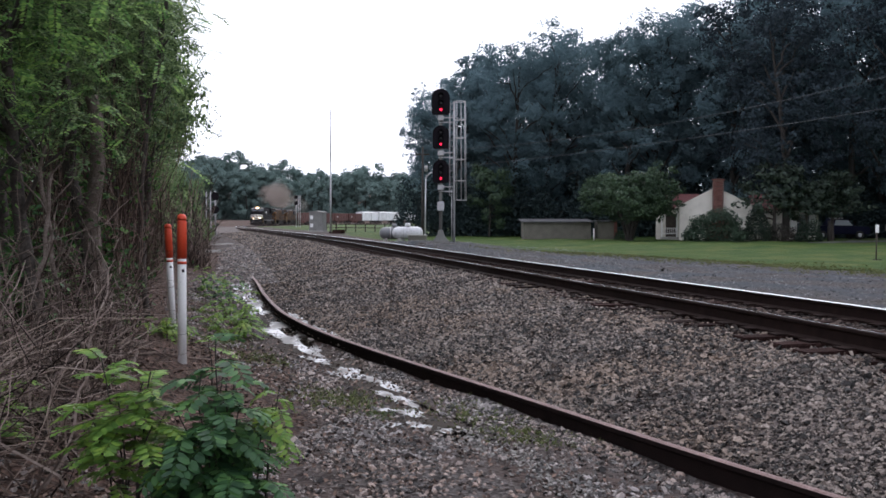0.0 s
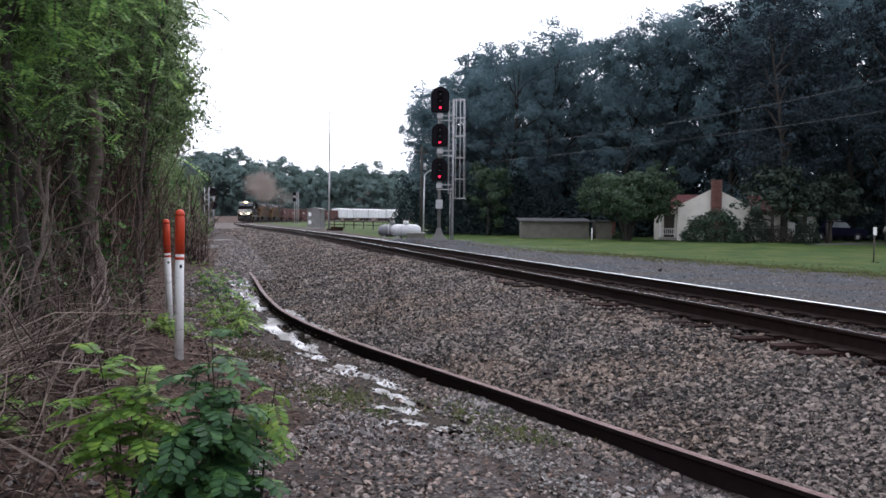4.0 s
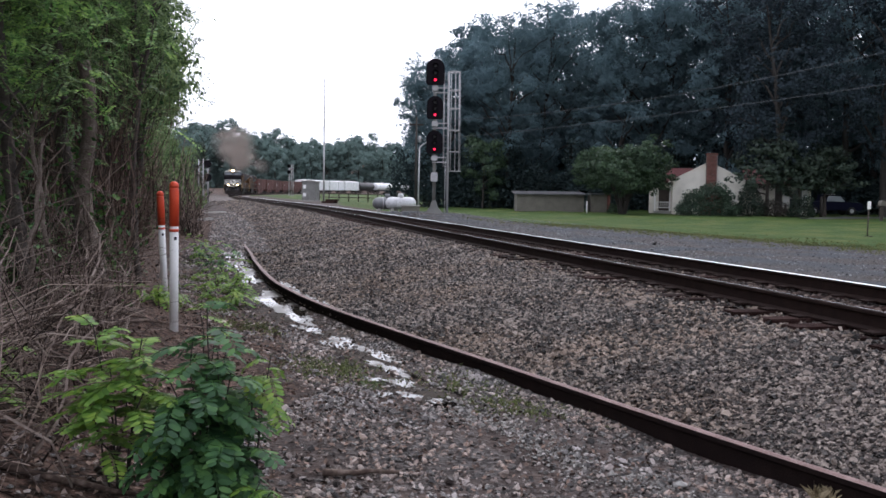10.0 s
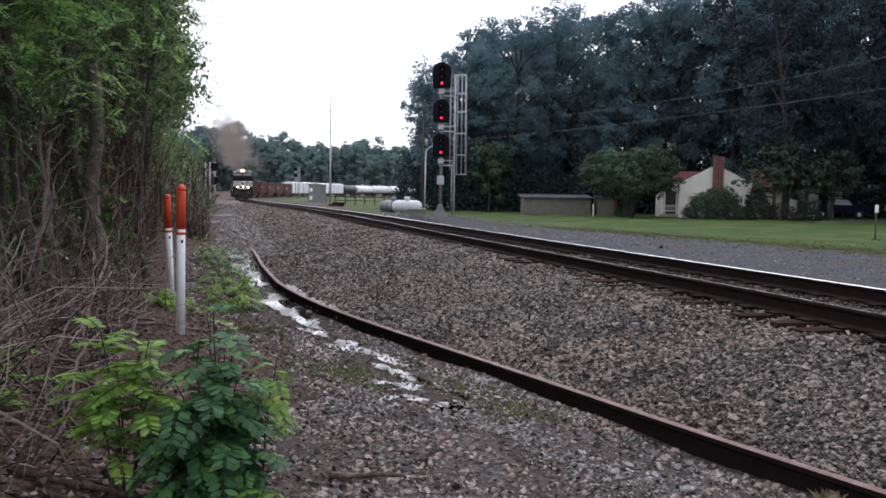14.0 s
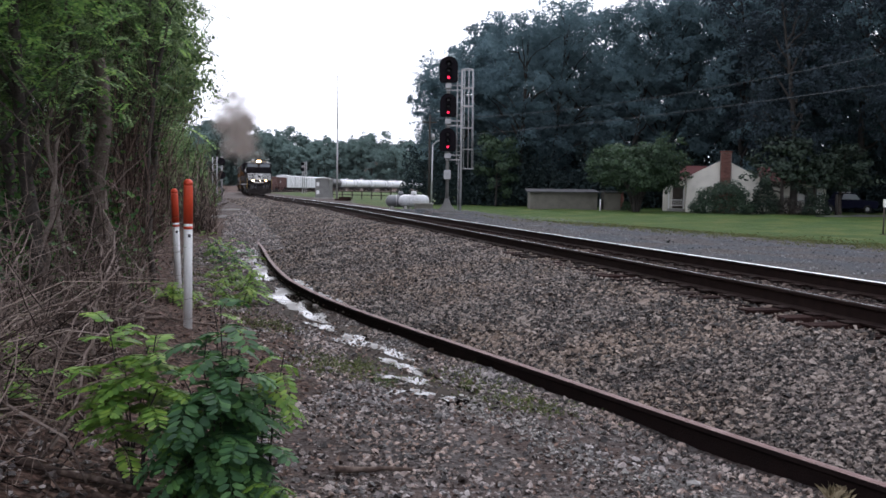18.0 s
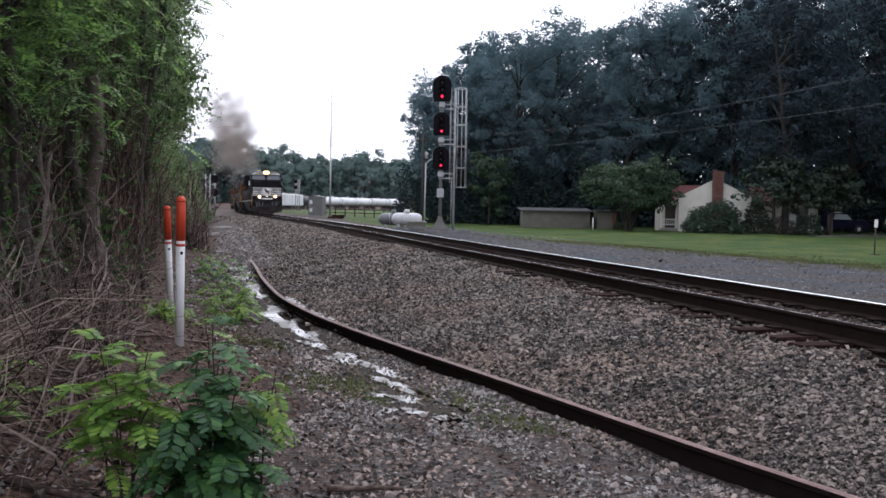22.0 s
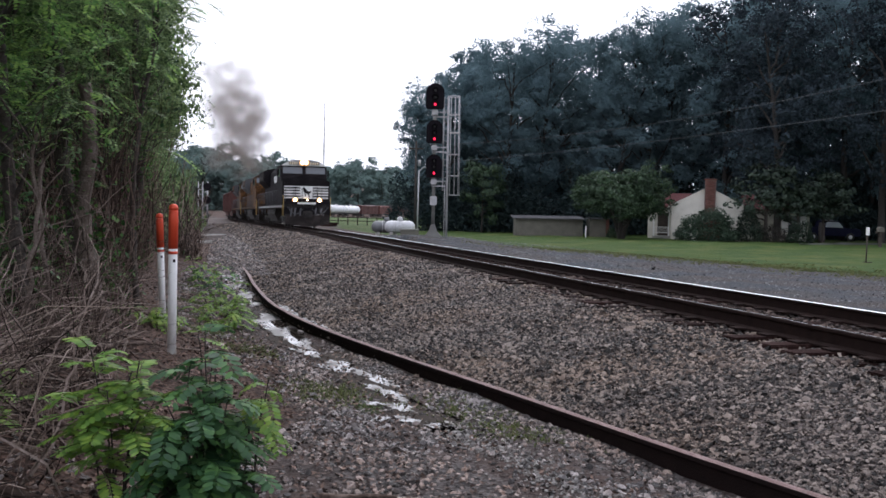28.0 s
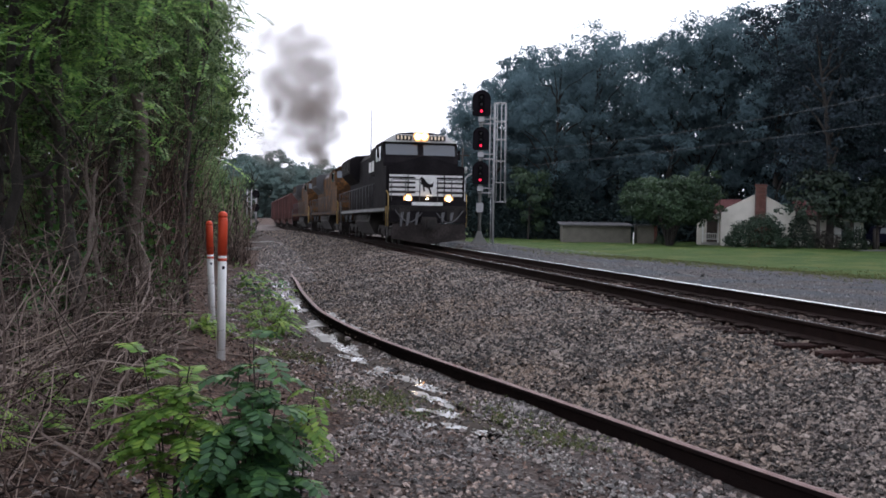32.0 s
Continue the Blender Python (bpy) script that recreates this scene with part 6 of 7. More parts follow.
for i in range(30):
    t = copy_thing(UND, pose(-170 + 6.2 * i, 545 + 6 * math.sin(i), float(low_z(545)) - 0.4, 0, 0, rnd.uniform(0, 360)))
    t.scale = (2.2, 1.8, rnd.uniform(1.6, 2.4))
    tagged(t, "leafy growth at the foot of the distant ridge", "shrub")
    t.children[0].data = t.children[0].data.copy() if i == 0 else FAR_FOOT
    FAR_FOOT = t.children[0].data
    FAR_FOOT.materials[0] = LEAF_FAR_HAZY

# same shade-coloured growth as dark bulk behind the wood's front trees
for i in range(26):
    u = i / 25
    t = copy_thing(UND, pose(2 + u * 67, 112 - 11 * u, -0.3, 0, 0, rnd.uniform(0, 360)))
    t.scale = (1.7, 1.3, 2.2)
SCRUB = bush("scrub", 66, 3.0, 2.6, 2.2, 1500, 0.2, LEAF_LEFT, -11.5, 33.0, "leafy green scrub on the bank beside the track")
for i in range(20):
    y = 38.0 + 8.2 * i
    x = float(line_x(y)) - np.interp(y, [38, 55, 66, 110, 200], [8.6, 8.8, 8.0, 7.6, 8.0]) - rnd.uniform(0, 1.2)
    t = copy_thing(SCRUB, pose(x, y, gz_at(x, y) - 0.1, 0, 0, rnd.uniform(0, 360)))
    t.scale = (rnd.uniform(0.8, 1.2), rnd.uniform(0.8, 1.2), rnd.uniform(0.9, 1.7))


for i, (x, y, k) in enumerate(((-7.5, 6.0, 1.5), (-8.0, 9.0, 1.6), (-8.6, 12.0, 1.7), (-9.4, 15.5, 1.7), (-10.2, 19.0, 1.7), (-11.2, 23.0, 1.6), (-12.6, 27.5, 1.6), (-10.8, 8.0, 1.9), (-11.6, 12.5, 1.9), (-13.0, 18.0, 2.0))):
    t = copy_thing(SCRUB, pose(x, y, gz_at(x, y) - 0.1, 0, 0, 50 * i))
    t.scale = (1.3, 1.3, k)


# ---- the sapling by the camera: compound leaves of paired leaflets ----
def compound_leaves(bases, heads, length, rng, pairs=9, leaflet=0.032, oval=False, droop=0.35):
    """Feather leaves from base points along given directions; returns leaflet mesh and stalk paths."""
    n = len(bases)
    q = np.linspace(0, 1, 7)
    side = np.cross(heads, np.array([0, 0, 1.0]))
    side /= np.linalg.norm(side, axis=1, keepdims=True) + 1e-9
    L = length * rng.uniform(0.7, 1.2, n)
    path = bases[:, None] + heads[:, None] * (L[:, None] * q)[..., None]
    path[..., 2] -= (L[:, None] * droop) * q ** 2
    w = np.linspace(0.14, 1.0, pairs)
    idx = w * 6
    lo = np.clip(idx.astype(int), 0, 5)
    fr = (idx - lo)[None, :, None]
    on = path[:, lo] * (1 - fr) + path[:, lo + 1] * fr
    tang = path[:, lo + 1] - path[:, lo]
    tang /= np.linalg.norm(tang, axis=2, keepdims=True) + 1e-9
    vs = []
    for s in (-1, 1):
        out = s * side[:, None] * 0.9 + tang * 0.35
        out = out + rng.normal(0, 0.1, out.shape)
        out /= np.linalg.norm(out, axis=2, keepdims=True)
        out[..., 2] -= 0.18
        ll = (leaflet * (0.65 + 0.5 * np.sin(np.pi * w * 0.9)))[None, :, None] * (L / length)[:, None, None]
        wd = np.cross(out, np.cross(tang, out))
        wd /= np.linalg.norm(wd, axis=2, keepdims=True) + 1e-9
        a = on + out * 0.004
        if oval:
            vs.append(np.stack([a, a + out * ll * 0.28 + wd * ll * 0.22, a + out * ll * 0.75 + wd * ll * 0.2, a + out * ll, a + out * ll * 0.75 - wd * ll * 0.2, a + out * ll * 0.28 - wd * ll * 0.22], 2).reshape(-1, 3))
        else:
            vs.append(np.stack([a, a + out * ll * 0.5 + wd * ll * 0.32, a + out * ll, a + out * ll * 0.5 - wd * ll * 0.32], 2).reshape(-1, 3))
    v = np.concatenate(vs)
    return v, np.arange(len(v)).reshape(-1, 6 if oval else 4), path


def sapling(x, y, stems, per_stem, seed, length, leaflet, label, m, droop=0.9, pairs=9, bare=0.22):
    """Upright shoots (foot dx, dy, tip dx, dy, height) that carry drooping feather leaves."""
    rng = np.random.default_rng(seed)
    z0 = gz_at(x, y) - 0.03
    e = empty("sapling", pose(x, y, z0))
    k = 6
    q = np.linspace(0, 1, k)
    bases, heads, paths = [], [], []
    for i, (fx, fy, tx, ty, h) in enumerate(stems):
        p = np.stack([fx + (tx - fx) * q ** 1.3, fy + (ty - fy) * q ** 1.3, h * q ** 0.9], -1) + rng.normal(0, 0.01, (k, 3))
        p[0] = (fx, fy, gz_at(x + fx, y + fy) - z0 - 0.04)
        paths.append(p)
        for j in range(per_stem):
            u = bare + (1 - bare) * (j + rng.uniform(0, 0.8)) / per_stem
            b = np.array([np.interp(u, q, p[:, c]) for c in range(3)])
            aa = 2.4 * j + rng.uniform(-0.4, 0.4) + i
            hd = np.array([math.cos(aa), math.sin(aa), rng.uniform(0.1, 0.55) + 0.35 * (u > 0.85)])
            bases.append(b)
            heads.append(hd / np.linalg.norm(hd))
    v, f, path = compound_leaves(np.array(bases), np.array(heads), length, rng, pairs, leaflet, y < 6.5, droop)
    raw("foliage", v, f, m, e)
    for p in paths:
        v1, f1 = tubes(p[None], np.linspace(0.006, 0.003, k)[None], 6)
        raw("stem", v1, f1, BARK_DARK, e, smooth=True)
    v2, f2 = tubes(path, np.linspace(0.003, 0.0012, path.shape[1])[None].repeat(len(path), 0), 3)
    tagged(raw("stalk", v2, f2, m, e), kind="stuff")
    tagged(e, label, "sapling", "saplings")
    return e


sapling(-1.2, 5.05, ((0, 0, 0.02, 0.05, 1.08), (0.03, 0.02, 0.16, -0.05, 0.78), (-0.05, 0, -0.16, -0.1, 0.74), (0.05, -0.05, 0.24, 0.1, 0.56), (0, -0.06, 0.02, -0.2, 0.66), (-0.06, 0.03, -0.2, 0.05, 0.52), (0.08, 0, 0.16, -0.2, 0.42), (-0.03, -0.06, -0.1, -0.22, 0.46), (0.02, 0.05, 0.08, 0.18, 0.88), (-0.02, 0.02, -0.08, 0.02, 0.88), (0.03, -0.02, 0.1, -0.06, 0.84), (0.04, -0.05, 0.24, -0.1, 0.36), (-0.04, -0.05, -0.2, -0.12, 0.36), (0.02, -0.04, 0.06, -0.14, 0.76), (-0.02, -0.04, -0.04, -0.16, 0.6)), 12, 5, 0.25, 0.066, "leafy dark green locust sapling growing through the gravel", LEAF_SAPLING, 0.65, 10)
sapling(-1.66, 5.1, ((0, 0, -0.14, 0.0, 0.92), (0.04, 0, 0.14, -0.06, 0.86), (-0.04, 0, -0.2, -0.04, 0.66), (0.03, -0.04, 0.16, -0.16, 0.6), (0, -0.03, -0.02, -0.12, 0.72), (0.02, -0.03, -0.1, -0.14, 0.52), (0.03, 0.02, 0.22, -0.02, 0.68), (-0.02, 0.0, 0.04, 0.1, 0.8)), 10, 7, 0.26, 0.056, "yellow-green locust sapling on the bank's edge", LEAF_YOUNG, 0.45, 11, 0.5)
sapling(-0.97, 5.15, ((0, 0, 0.1, 0.0, 0.8), (0.02, 0, 0.06, 0.1, 0.7), (-0.03, 0, 0.02, -0.05, 0.62)), 5, 9, 0.22, 0.05, "slim light green locust shoot beside the large sapling", LEAF_YOUNG, 0.8, 10, 0.62)
sapling(-0.92, 4.75, ((0, 0, 0.05, 0.0, 0.22), (0.05, 0, 0.12, 0.05, 0.18)), 5, 15, 0.2, 0.045, "low light green locust shoot in the gravel", LEAF_YOUNG, 0.7)
sapling(-2.0, 8.4, ((0, 0, -0.03, 0, 0.6), (0.06, 0, 0.12, 0, 0.3)), 3, 6, 0.24, 0.05, "young yellow-green locust sapling beside the marker posts", LEAF_YOUNG, 0.4, 9, 0.7)
for i, (x, y, h, young) in enumerate(((-3.35, 15.2, 0.4, 1), (-2.9, 13.6, 0.4, 1), (-3.6, 16.6, 0.6, 1), (-4.3, 19.4, 0.65, 0), (-5.2, 22.0, 0.7, 1), (-3.3, 11.6, 0.25, 1), (-4.4, 9.6, 1.5, 0), (-3.9, 8.4, 1.0, 0), (-5.3, 11.6, 2.0, 0), (-6.0, 14.6, 1.9, 0), (-3.1, 6.4, 0.4, 1), (-2.75, 5.6, 0.35, 1))):
    w = 0.2 + 0.12 * h
    sapling(x, y, [(0.4 * w * math.cos(2.1 * j + i), 0.4 * w * math.sin(2.1 * j + i), 1.5 * w * math.cos(2.1 * j + i), 1.5 * w * math.sin(2.1 * j + i), h * (0.6 + 0.13 * j)) for j in range(4)], 7, 20 + i, 0.27, 0.062, "young yellow-green locust sapling on the bank" if young else "young green locust sapling on the bank", LEAF_YOUNG if young else LEAF_SAPLING, 0.6, 8)

def bank_x(y):
    """Where the overgrown bank begins."""
    return np.where(y < 30, np.interp(y, [3, 5, 7, 9.7, 12, 16, 20, 30], [-1.75, -1.95, -2.5, -3.2, -4.0, -5.1, -6.2, -8.6]), line_x(y) - 6.6)


# overhanging locust foliage nearest the camera
def canopy_tree(x, y, h, seed, reach, n, label, girth=0.05, leaf=LEAF_LEFT):
    rng = np.random.default_rng(seed)
    e = empty("locust_tree", pose(x, y, gz_at(x, y) - 0.05))
    paths, radii, ends = limb_paths(rng, h, reach, girth, 16, 0.25)
    for i in range(1, 5):
        paths[0][i, 0] += 0.12 * math.sin(2.2 * i + seed)
    v, f = tubes(paths, radii, 8)
    raw("trunk", v, f, BARK_DARK, e, smooth=True)
    cent = np.repeat(ends, 3, 0) + rng.normal(0, 0.45, (len(ends) * 3, 3))
    bases = cent[rng.integers(0, len(cent), n)] + rng.normal(0, 0.28, (n, 3))
    bases = bases[(bases[:, 2] > np.maximum(h * 0.38, 1.0 + 0.11 * (y + bases[:, 1])) + rng.normal(0, 0.1, n) - 0.6 * (np.sin(2.3 * bases[:, 0] + seed) + np.sin(1.7 * bases[:, 1]) > 0.9)) & (bases[:, 0] + x < bank_x(np.clip(bases[:, 1] + y, 4, 29)) + 0.7)]
    a = rng.uniform(0, 2 * math.pi, len(bases))
    hd = np.stack([np.cos(a), np.sin(a), rng.uniform(-0.3, 0.5, len(bases))], -1)
    hd /= np.linalg.norm(hd, axis=1, keepdims=True)
    v, f, path = compound_leaves(bases, hd, 0.28, rng, 11, 0.043)
    raw("crown", v, f, leaf, e)
    tagged(e, label, "tree", "bank trees")


canopy_tree(-4.1, 8.2, 4.9, 3, 1.25, 1500, "small locust tree with bright feathery leaves leaning over the bank", 0.07, LEAF_NEAR)

canopy_tree(-4.9, 9.6, 5.2, 21, 1.1, 1200, "slim locust tree among the dry brush", 0.05, LEAF_NEAR)
canopy_tree(-5.0, 14.4, 5.6, 23, 1.0, 1000, "slim locust tree among the dry brush")
canopy_tree(-6.2, 15.5, 6.8, 9, 1.5, 1700, "locust tree with thin forked limbs on the bank")
canopy_tree(-7.3, 20.5, 7.2, 11, 1.4, 1600, "locust tree with thin forked limbs on the bank")


IVY = mat("ivy_leaf", [(0.02, 0.055, 0.018), (0.05, 0.12, 0.034), (0.115, 0.22, 0.055)], 0.6, spec=0.15, scale=1.5, fine=9, island=0.5, leafy=0.25)
SNAG = mat("split_dead_wood", [(0.045, 0.034, 0.028), (0.105, 0.081, 0.067), (0.225, 0.187, 0.162)], 0.9, scale=8, fine=60, bump=0.8, bump_scale=50)


def leaning_trunk(x, y, h, dx, dy, bow, r, seed, ivy, label, bark=BARK, crown=0):
    """A bent trunk with side branches; ivy: how many leaf sprays climb it, crown: how many feather leaves it bears."""
    rng = np.random.default_rng(seed)
    z = gz_at(x, y) - 0.08
    e = empty("leaning_tree", pose(x, y, z))
    k = 12
    q = np.linspace(0, 1, k)
    p = np.stack([dx * q + bow * np.sin(math.pi * q * 1.6), dy * q, h * q], -1)
    p[1:] += rng.normal(0, 0.02, (k - 1, 3))
    v, f = tubes(p[None], (r * (1.25 - 0.6 * q ** 0.7))[None], 9)
    raw("trunk", v, f, bark, e, smooth=True)
    tips = []
    for i in range(0 if bark == SNAG and r > 0.05 else 7):
        u = rng.uniform(0.35, 0.98)
        b = np.array([np.interp(u, q, p[:, c]) for c in range(3)])
        a = rng.uniform(0, 2 * math.pi)
        l = rng.uniform(0.35, 0.95) * (0.5 + 0.2 * h)
        w = np.linspace(0, 1, 7)[:, None]
        br = b + w * np.array([math.cos(a) * l * 0.75, math.sin(a) * l * 0.75, l * 0.75])
        br[1:] += np.cumsum(rng.normal(0, 0.03, (6, 3)), 0)
        br[:, 2] += 0.1 * np.sin(3 * w[:, 0])
        v, f = tubes(br[None], (r * 0.36 * (1.05 - 0.85 * w[:, 0]))[None], 6)
        raw("branch", v, f, bark, e, smooth=True)
        tips += [br[-1], br[4], br[3]]
    if ivy:
        u = rng.beta(1.5, 1.6, ivy)
        pos = np.stack([np.interp(u, q, p[:, c]) for c in range(3)], -1)
        band = 0.5 + 0.5 * np.sin(9 * u + seed)
        pos += rng.normal(0, 1, (ivy, 3)) * (0.06 + 0.16 * band[:, None])
        v, f = leaves(pos, 0.065, rng, 0.3, 0.8)
        raw("ivy", v, f, IVY, e)
    if crown:
        tips = np.array(tips + [p[-1], p[-2]])
        b = tips[rng.integers(0, len(tips), crown)] + rng.normal(0, 0.24, (crown, 3))
        b = b[b[:, 2] > 1.0 + 0.11 * y + rng.normal(0, 0.35, crown)]
        crown = len(b)
        a = rng.uniform(0, 2 * math.pi, crown)
        hd = np.stack([np.cos(a), np.sin(a), rng.uniform(-0.3, 0.4, crown)], -1)
        hd /= np.linalg.norm(hd, axis=1, keepdims=True)
        v, f, _ = compound_leaves(b, hd, 0.26, rng, 11, 0.042)
        raw("crown", v, f, LEAF_LEFT, e)
    tagged(e, label, "tree", "bank trees")


leaning_trunk(-3.38, 10.2, 2.7, -0.45, 0.1, -0.14, 0.1, 31, 300, "broken dead trunk with a split pale top among ivy", SNAG)
leaning_trunk(-3.85, 11.0, 5.2, -0.75, 0.2, -0.1, 0.08, 32, 420, "leaning grey trunk with ivy on the bank", BARK, 420)
leaning_trunk(-3.45, 8.5, 3.9, -0.6, 0.2, -0.06, 0.062, 33, 220, "slanting dark trunk with feathery leaves on the bank", BARK, 520)
leaning_trunk(-3.95, 13.0, 5.2, 0.1, 0.3, -0.14, 0.036, 34, 160, "slim upright trunk among bare shoots on the bank", BARK, 260)
leaning_trunk(-3.12, 7.5, 1.75, 0.02, 0.1, -0.06, 0.022, 35, 0, "thin bleached dead stem standing in the brush", SNAG)
leaning_trunk(-3.24, 8.1, 2.0, -0.08, 0.1, 0.05, 0.022, 36, 0, "thin bleached dead stem standing in the brush", SNAG)
leaning_trunk(-4.75, 14.8, 4.6, 0.25, 0.3, 0.12, 0.06, 37, 420, "bent trunk wrapped in ivy on the bank", BARK, 380)
leaning_trunk(-5.7, 18.2, 5.0, 0.1, 0.3, -0.12, 0.06, 38, 420, "bent trunk wrapped in ivy on the bank", BARK, 500)
leaning_trunk(-4.3, 9.4, 4.4, -0.3, 0.2, 0.1, 0.055, 39, 500, "slim trunk wrapped in ivy on the bank", BARK, 380)


def ivy_mound(x, y, w, h, n, seed):
    """A loose mound of broad leaves climbing over the brush."""
    rng = np.random.default_rng(seed)
    d = np.clip(rng.normal(size=(n, 3)), -2, 2) * np.array([w / 3, w / 3, h / 3])
    d[:, 2] = np.abs(d[:, 2]) + 0.1 * rng.uniform(0, 1, n)
    e = empty("ivy_mound", pose(x, y, gz_at(x, y)))
    v, f = leaves(d, 0.085, rng, 0.5, 0.8)
    raw("foliage", v, f, IVY, e)
    vines = np.concatenate([np.zeros((6, 1, 3)), d[:6, None] * 0.5 + np.array([0, 0, 0.1]), d[:6, None] * 1.1], 1)
    v, f = tubes(vines, np.array([[0.012, 0.009, 0.004]]).repeat(6, 0), 5)
    raw("stem", v, f, BARK, e)
    tagged(e, "mound of green ivy and brambles over the dry brush", "shrub", "ivy mounds")


for _i, (_x, _y, _w, _h) in enumerate(((-4.05, 10.4, 0.6, 1.7), (-4.6, 11.4, 0.9, 2.0), (-3.95, 8.8, 0.5, 1.4), (-3.72, 10.9, 0.4, 1.7), (-5.9, 17.4, 0.8, 1.9), (-6.9, 21.0, 1.0, 2.2), (-7.9, 25.0, 1.2, 2.4))):
    ivy_mound(_x, _y, _w, _h, 360, 80 + _i)


# ---- dead brush: arching grey-brown stems and twigs ----
def dead_brush(name, seed, boxx, n, long, arch, thick, label, wood=TWIG, lean=False):
    rng = np.random.default_rng(seed)
    k = 7
    q = np.linspace(0, 1, k)
    y = rng.uniform(boxx[0], boxx[1], n)
    edge = bank_x(y) - boxx[2]
    x = edge - rng.uniform(0, 1, n) ** 1.3 * boxx[3]
    z = ground_z(x, y)
    a = rng.uniform(0, 2 * math.pi, n)
    L = long * rng.uniform(0.4, 1.25, n)
    el = rng.uniform(0.15, 1.45, n)
    if lean == 2:
        el = rng.uniform(0.95, 1.5, n)
    elif lean:                                       # broken branches that lie over towards the track
        a, el = rng.normal(0.1, 0.45, n), rng.uniform(0.02, 0.6, n)
        x = x - 0.75 * L
        z = ground_z(x, y) + rng.uniform(0, 0.25, n)
    dirx, diry, dirz = np.cos(a) * np.cos(el), np.sin(a) * np.cos(el), np.sin(el)
    dirx = np.where((dirx > 0) & (lean != 1), 0.3 * dirx, dirx)
    p = np.stack([x[:, None] + dirx[:, None] * L[:, None] * q, y[:, None] + diry[:, None] * L[:, None] * q, z[:, None] + dirz[:, None] * L[:, None] * q - arch * (L[:, None] * q) ** 2 * np.cos(el)[:, None]], -1)
    p[:, 1:] += np.cumsum(rng.normal(0, 0.035, (n, k - 1, 3)), 1) * L[:, None, None]
    p[..., 2] = np.maximum(p[..., 2], ground_z(p[..., 0], p[..., 1]) + 0.01)
    r = thick * rng.uniform(0.4, 1.2, n)[:, None] * (1.1 - 0.8 * q)
    v, f = tubes(p, r, 3)
    # side twigs
    m = 3
    b = p[:, [2, 3, 5]].reshape(-1, 3)
    nn = len(b)
    d = rng.normal(size=(nn, 3))
    d[:, 2] = np.abs(d[:, 2]) * 0.8
    d /= np.linalg.norm(d, axis=1, keepdims=True)
    qq = np.linspace(0, 1, 4)
    tw = b[:, None] + d[:, None] * (np.repeat(L, m) * 0.35 * rng.uniform(0.3, 1, nn))[:, None, None] * qq[None, :, None]
    tw[:, 1:] += rng.normal(0, 0.02, (nn, 3, 3))
    v2, f2 = tubes(tw, np.repeat(r[:, 3] * 0.55, m)[:, None] * (1.1 - 0.7 * qq), 3)
    ob = raw(name, np.concatenate([v, v2]), np.concatenate([f, f2 + len(v)]), wood)
    tagged(ob, label, "brush", kind="stuff")


dead_brush("dead_brush", 1, (3.6, 8.5, 0.0, 2.4), 380, 1.15, 0.22, 0.0065, "tangle of dry grey-brown stems and twigs on the bank")
dead_brush("dead_brush", 2, (8.0, 16, 0.0, 2.6), 720, 1.35, 0.16, 0.009, "tangle of dry grey-brown stems and twigs on the bank")
dead_brush("dead_brush", 3, (16, 34, 0.2, 3.0), 900, 2.3, 0.06, 0.015, "dry standing stems below the bank trees")
dead_brush("dead_brush", 4, (34, 110, 0.6, 4.0), 700, 3.2, 0.02, 0.03, "dry standing stems along the far bank")
dead_brush("dead_brush", 6, (11, 30, 0.4, 2.6), 100, 4.2, 0.02, 0.011, "tall bare saplings standing in the scrub", TWIG)
dead_brush("dead_brush", 9, (7.5, 15, 0.3, 1.8), 60, 2.4, 0.05, 0.008, "thin dry upright shoots along the bank's edge", TWIG)
dead_brush("dead_brush", 8, (4.6, 11.0, -0.1, 1.5), 85, 1.9, 0.2, 0.011, "long pale dead branches arching over the bank", PALE_TWIG)
dead_brush("dead_brush", 10, (5.2, 9.6, -0.2, 1.5), 80, 2.0, 0.12, 0.012, "long broken dead branches lying over one another", PALE_TWIG, True)
dead_brush("dead_brush", 12, (10.8, 25, -0.1, 1.3), 950, 3.2, 0.02, 0.008, "reddish-brown bare shoots standing along the bank", BROWN_TWIG, 2)
dead_brush("dead_brush", 13, (8.5, 15, 0.1, 1.6), 150, 2.2, 0.05, 0.0055, "fine grey twigs tangled below the bank trees", TWIG)
dead_brush("dead_brush", 14, (7.0, 10.5, -0.1, 1.2), 46, 1.7, 0.35, 0.008, "thin vines arching over the brush", PALE_TWIG)
dead_brush("dead_brush", 11, (3.8, 9.8, -0.2, 2.0), 260, 1.4, 0.08, 0.006, "thin broken dead twigs lying over one another", TWIG, True)
_r = np.random.default_rng(12)
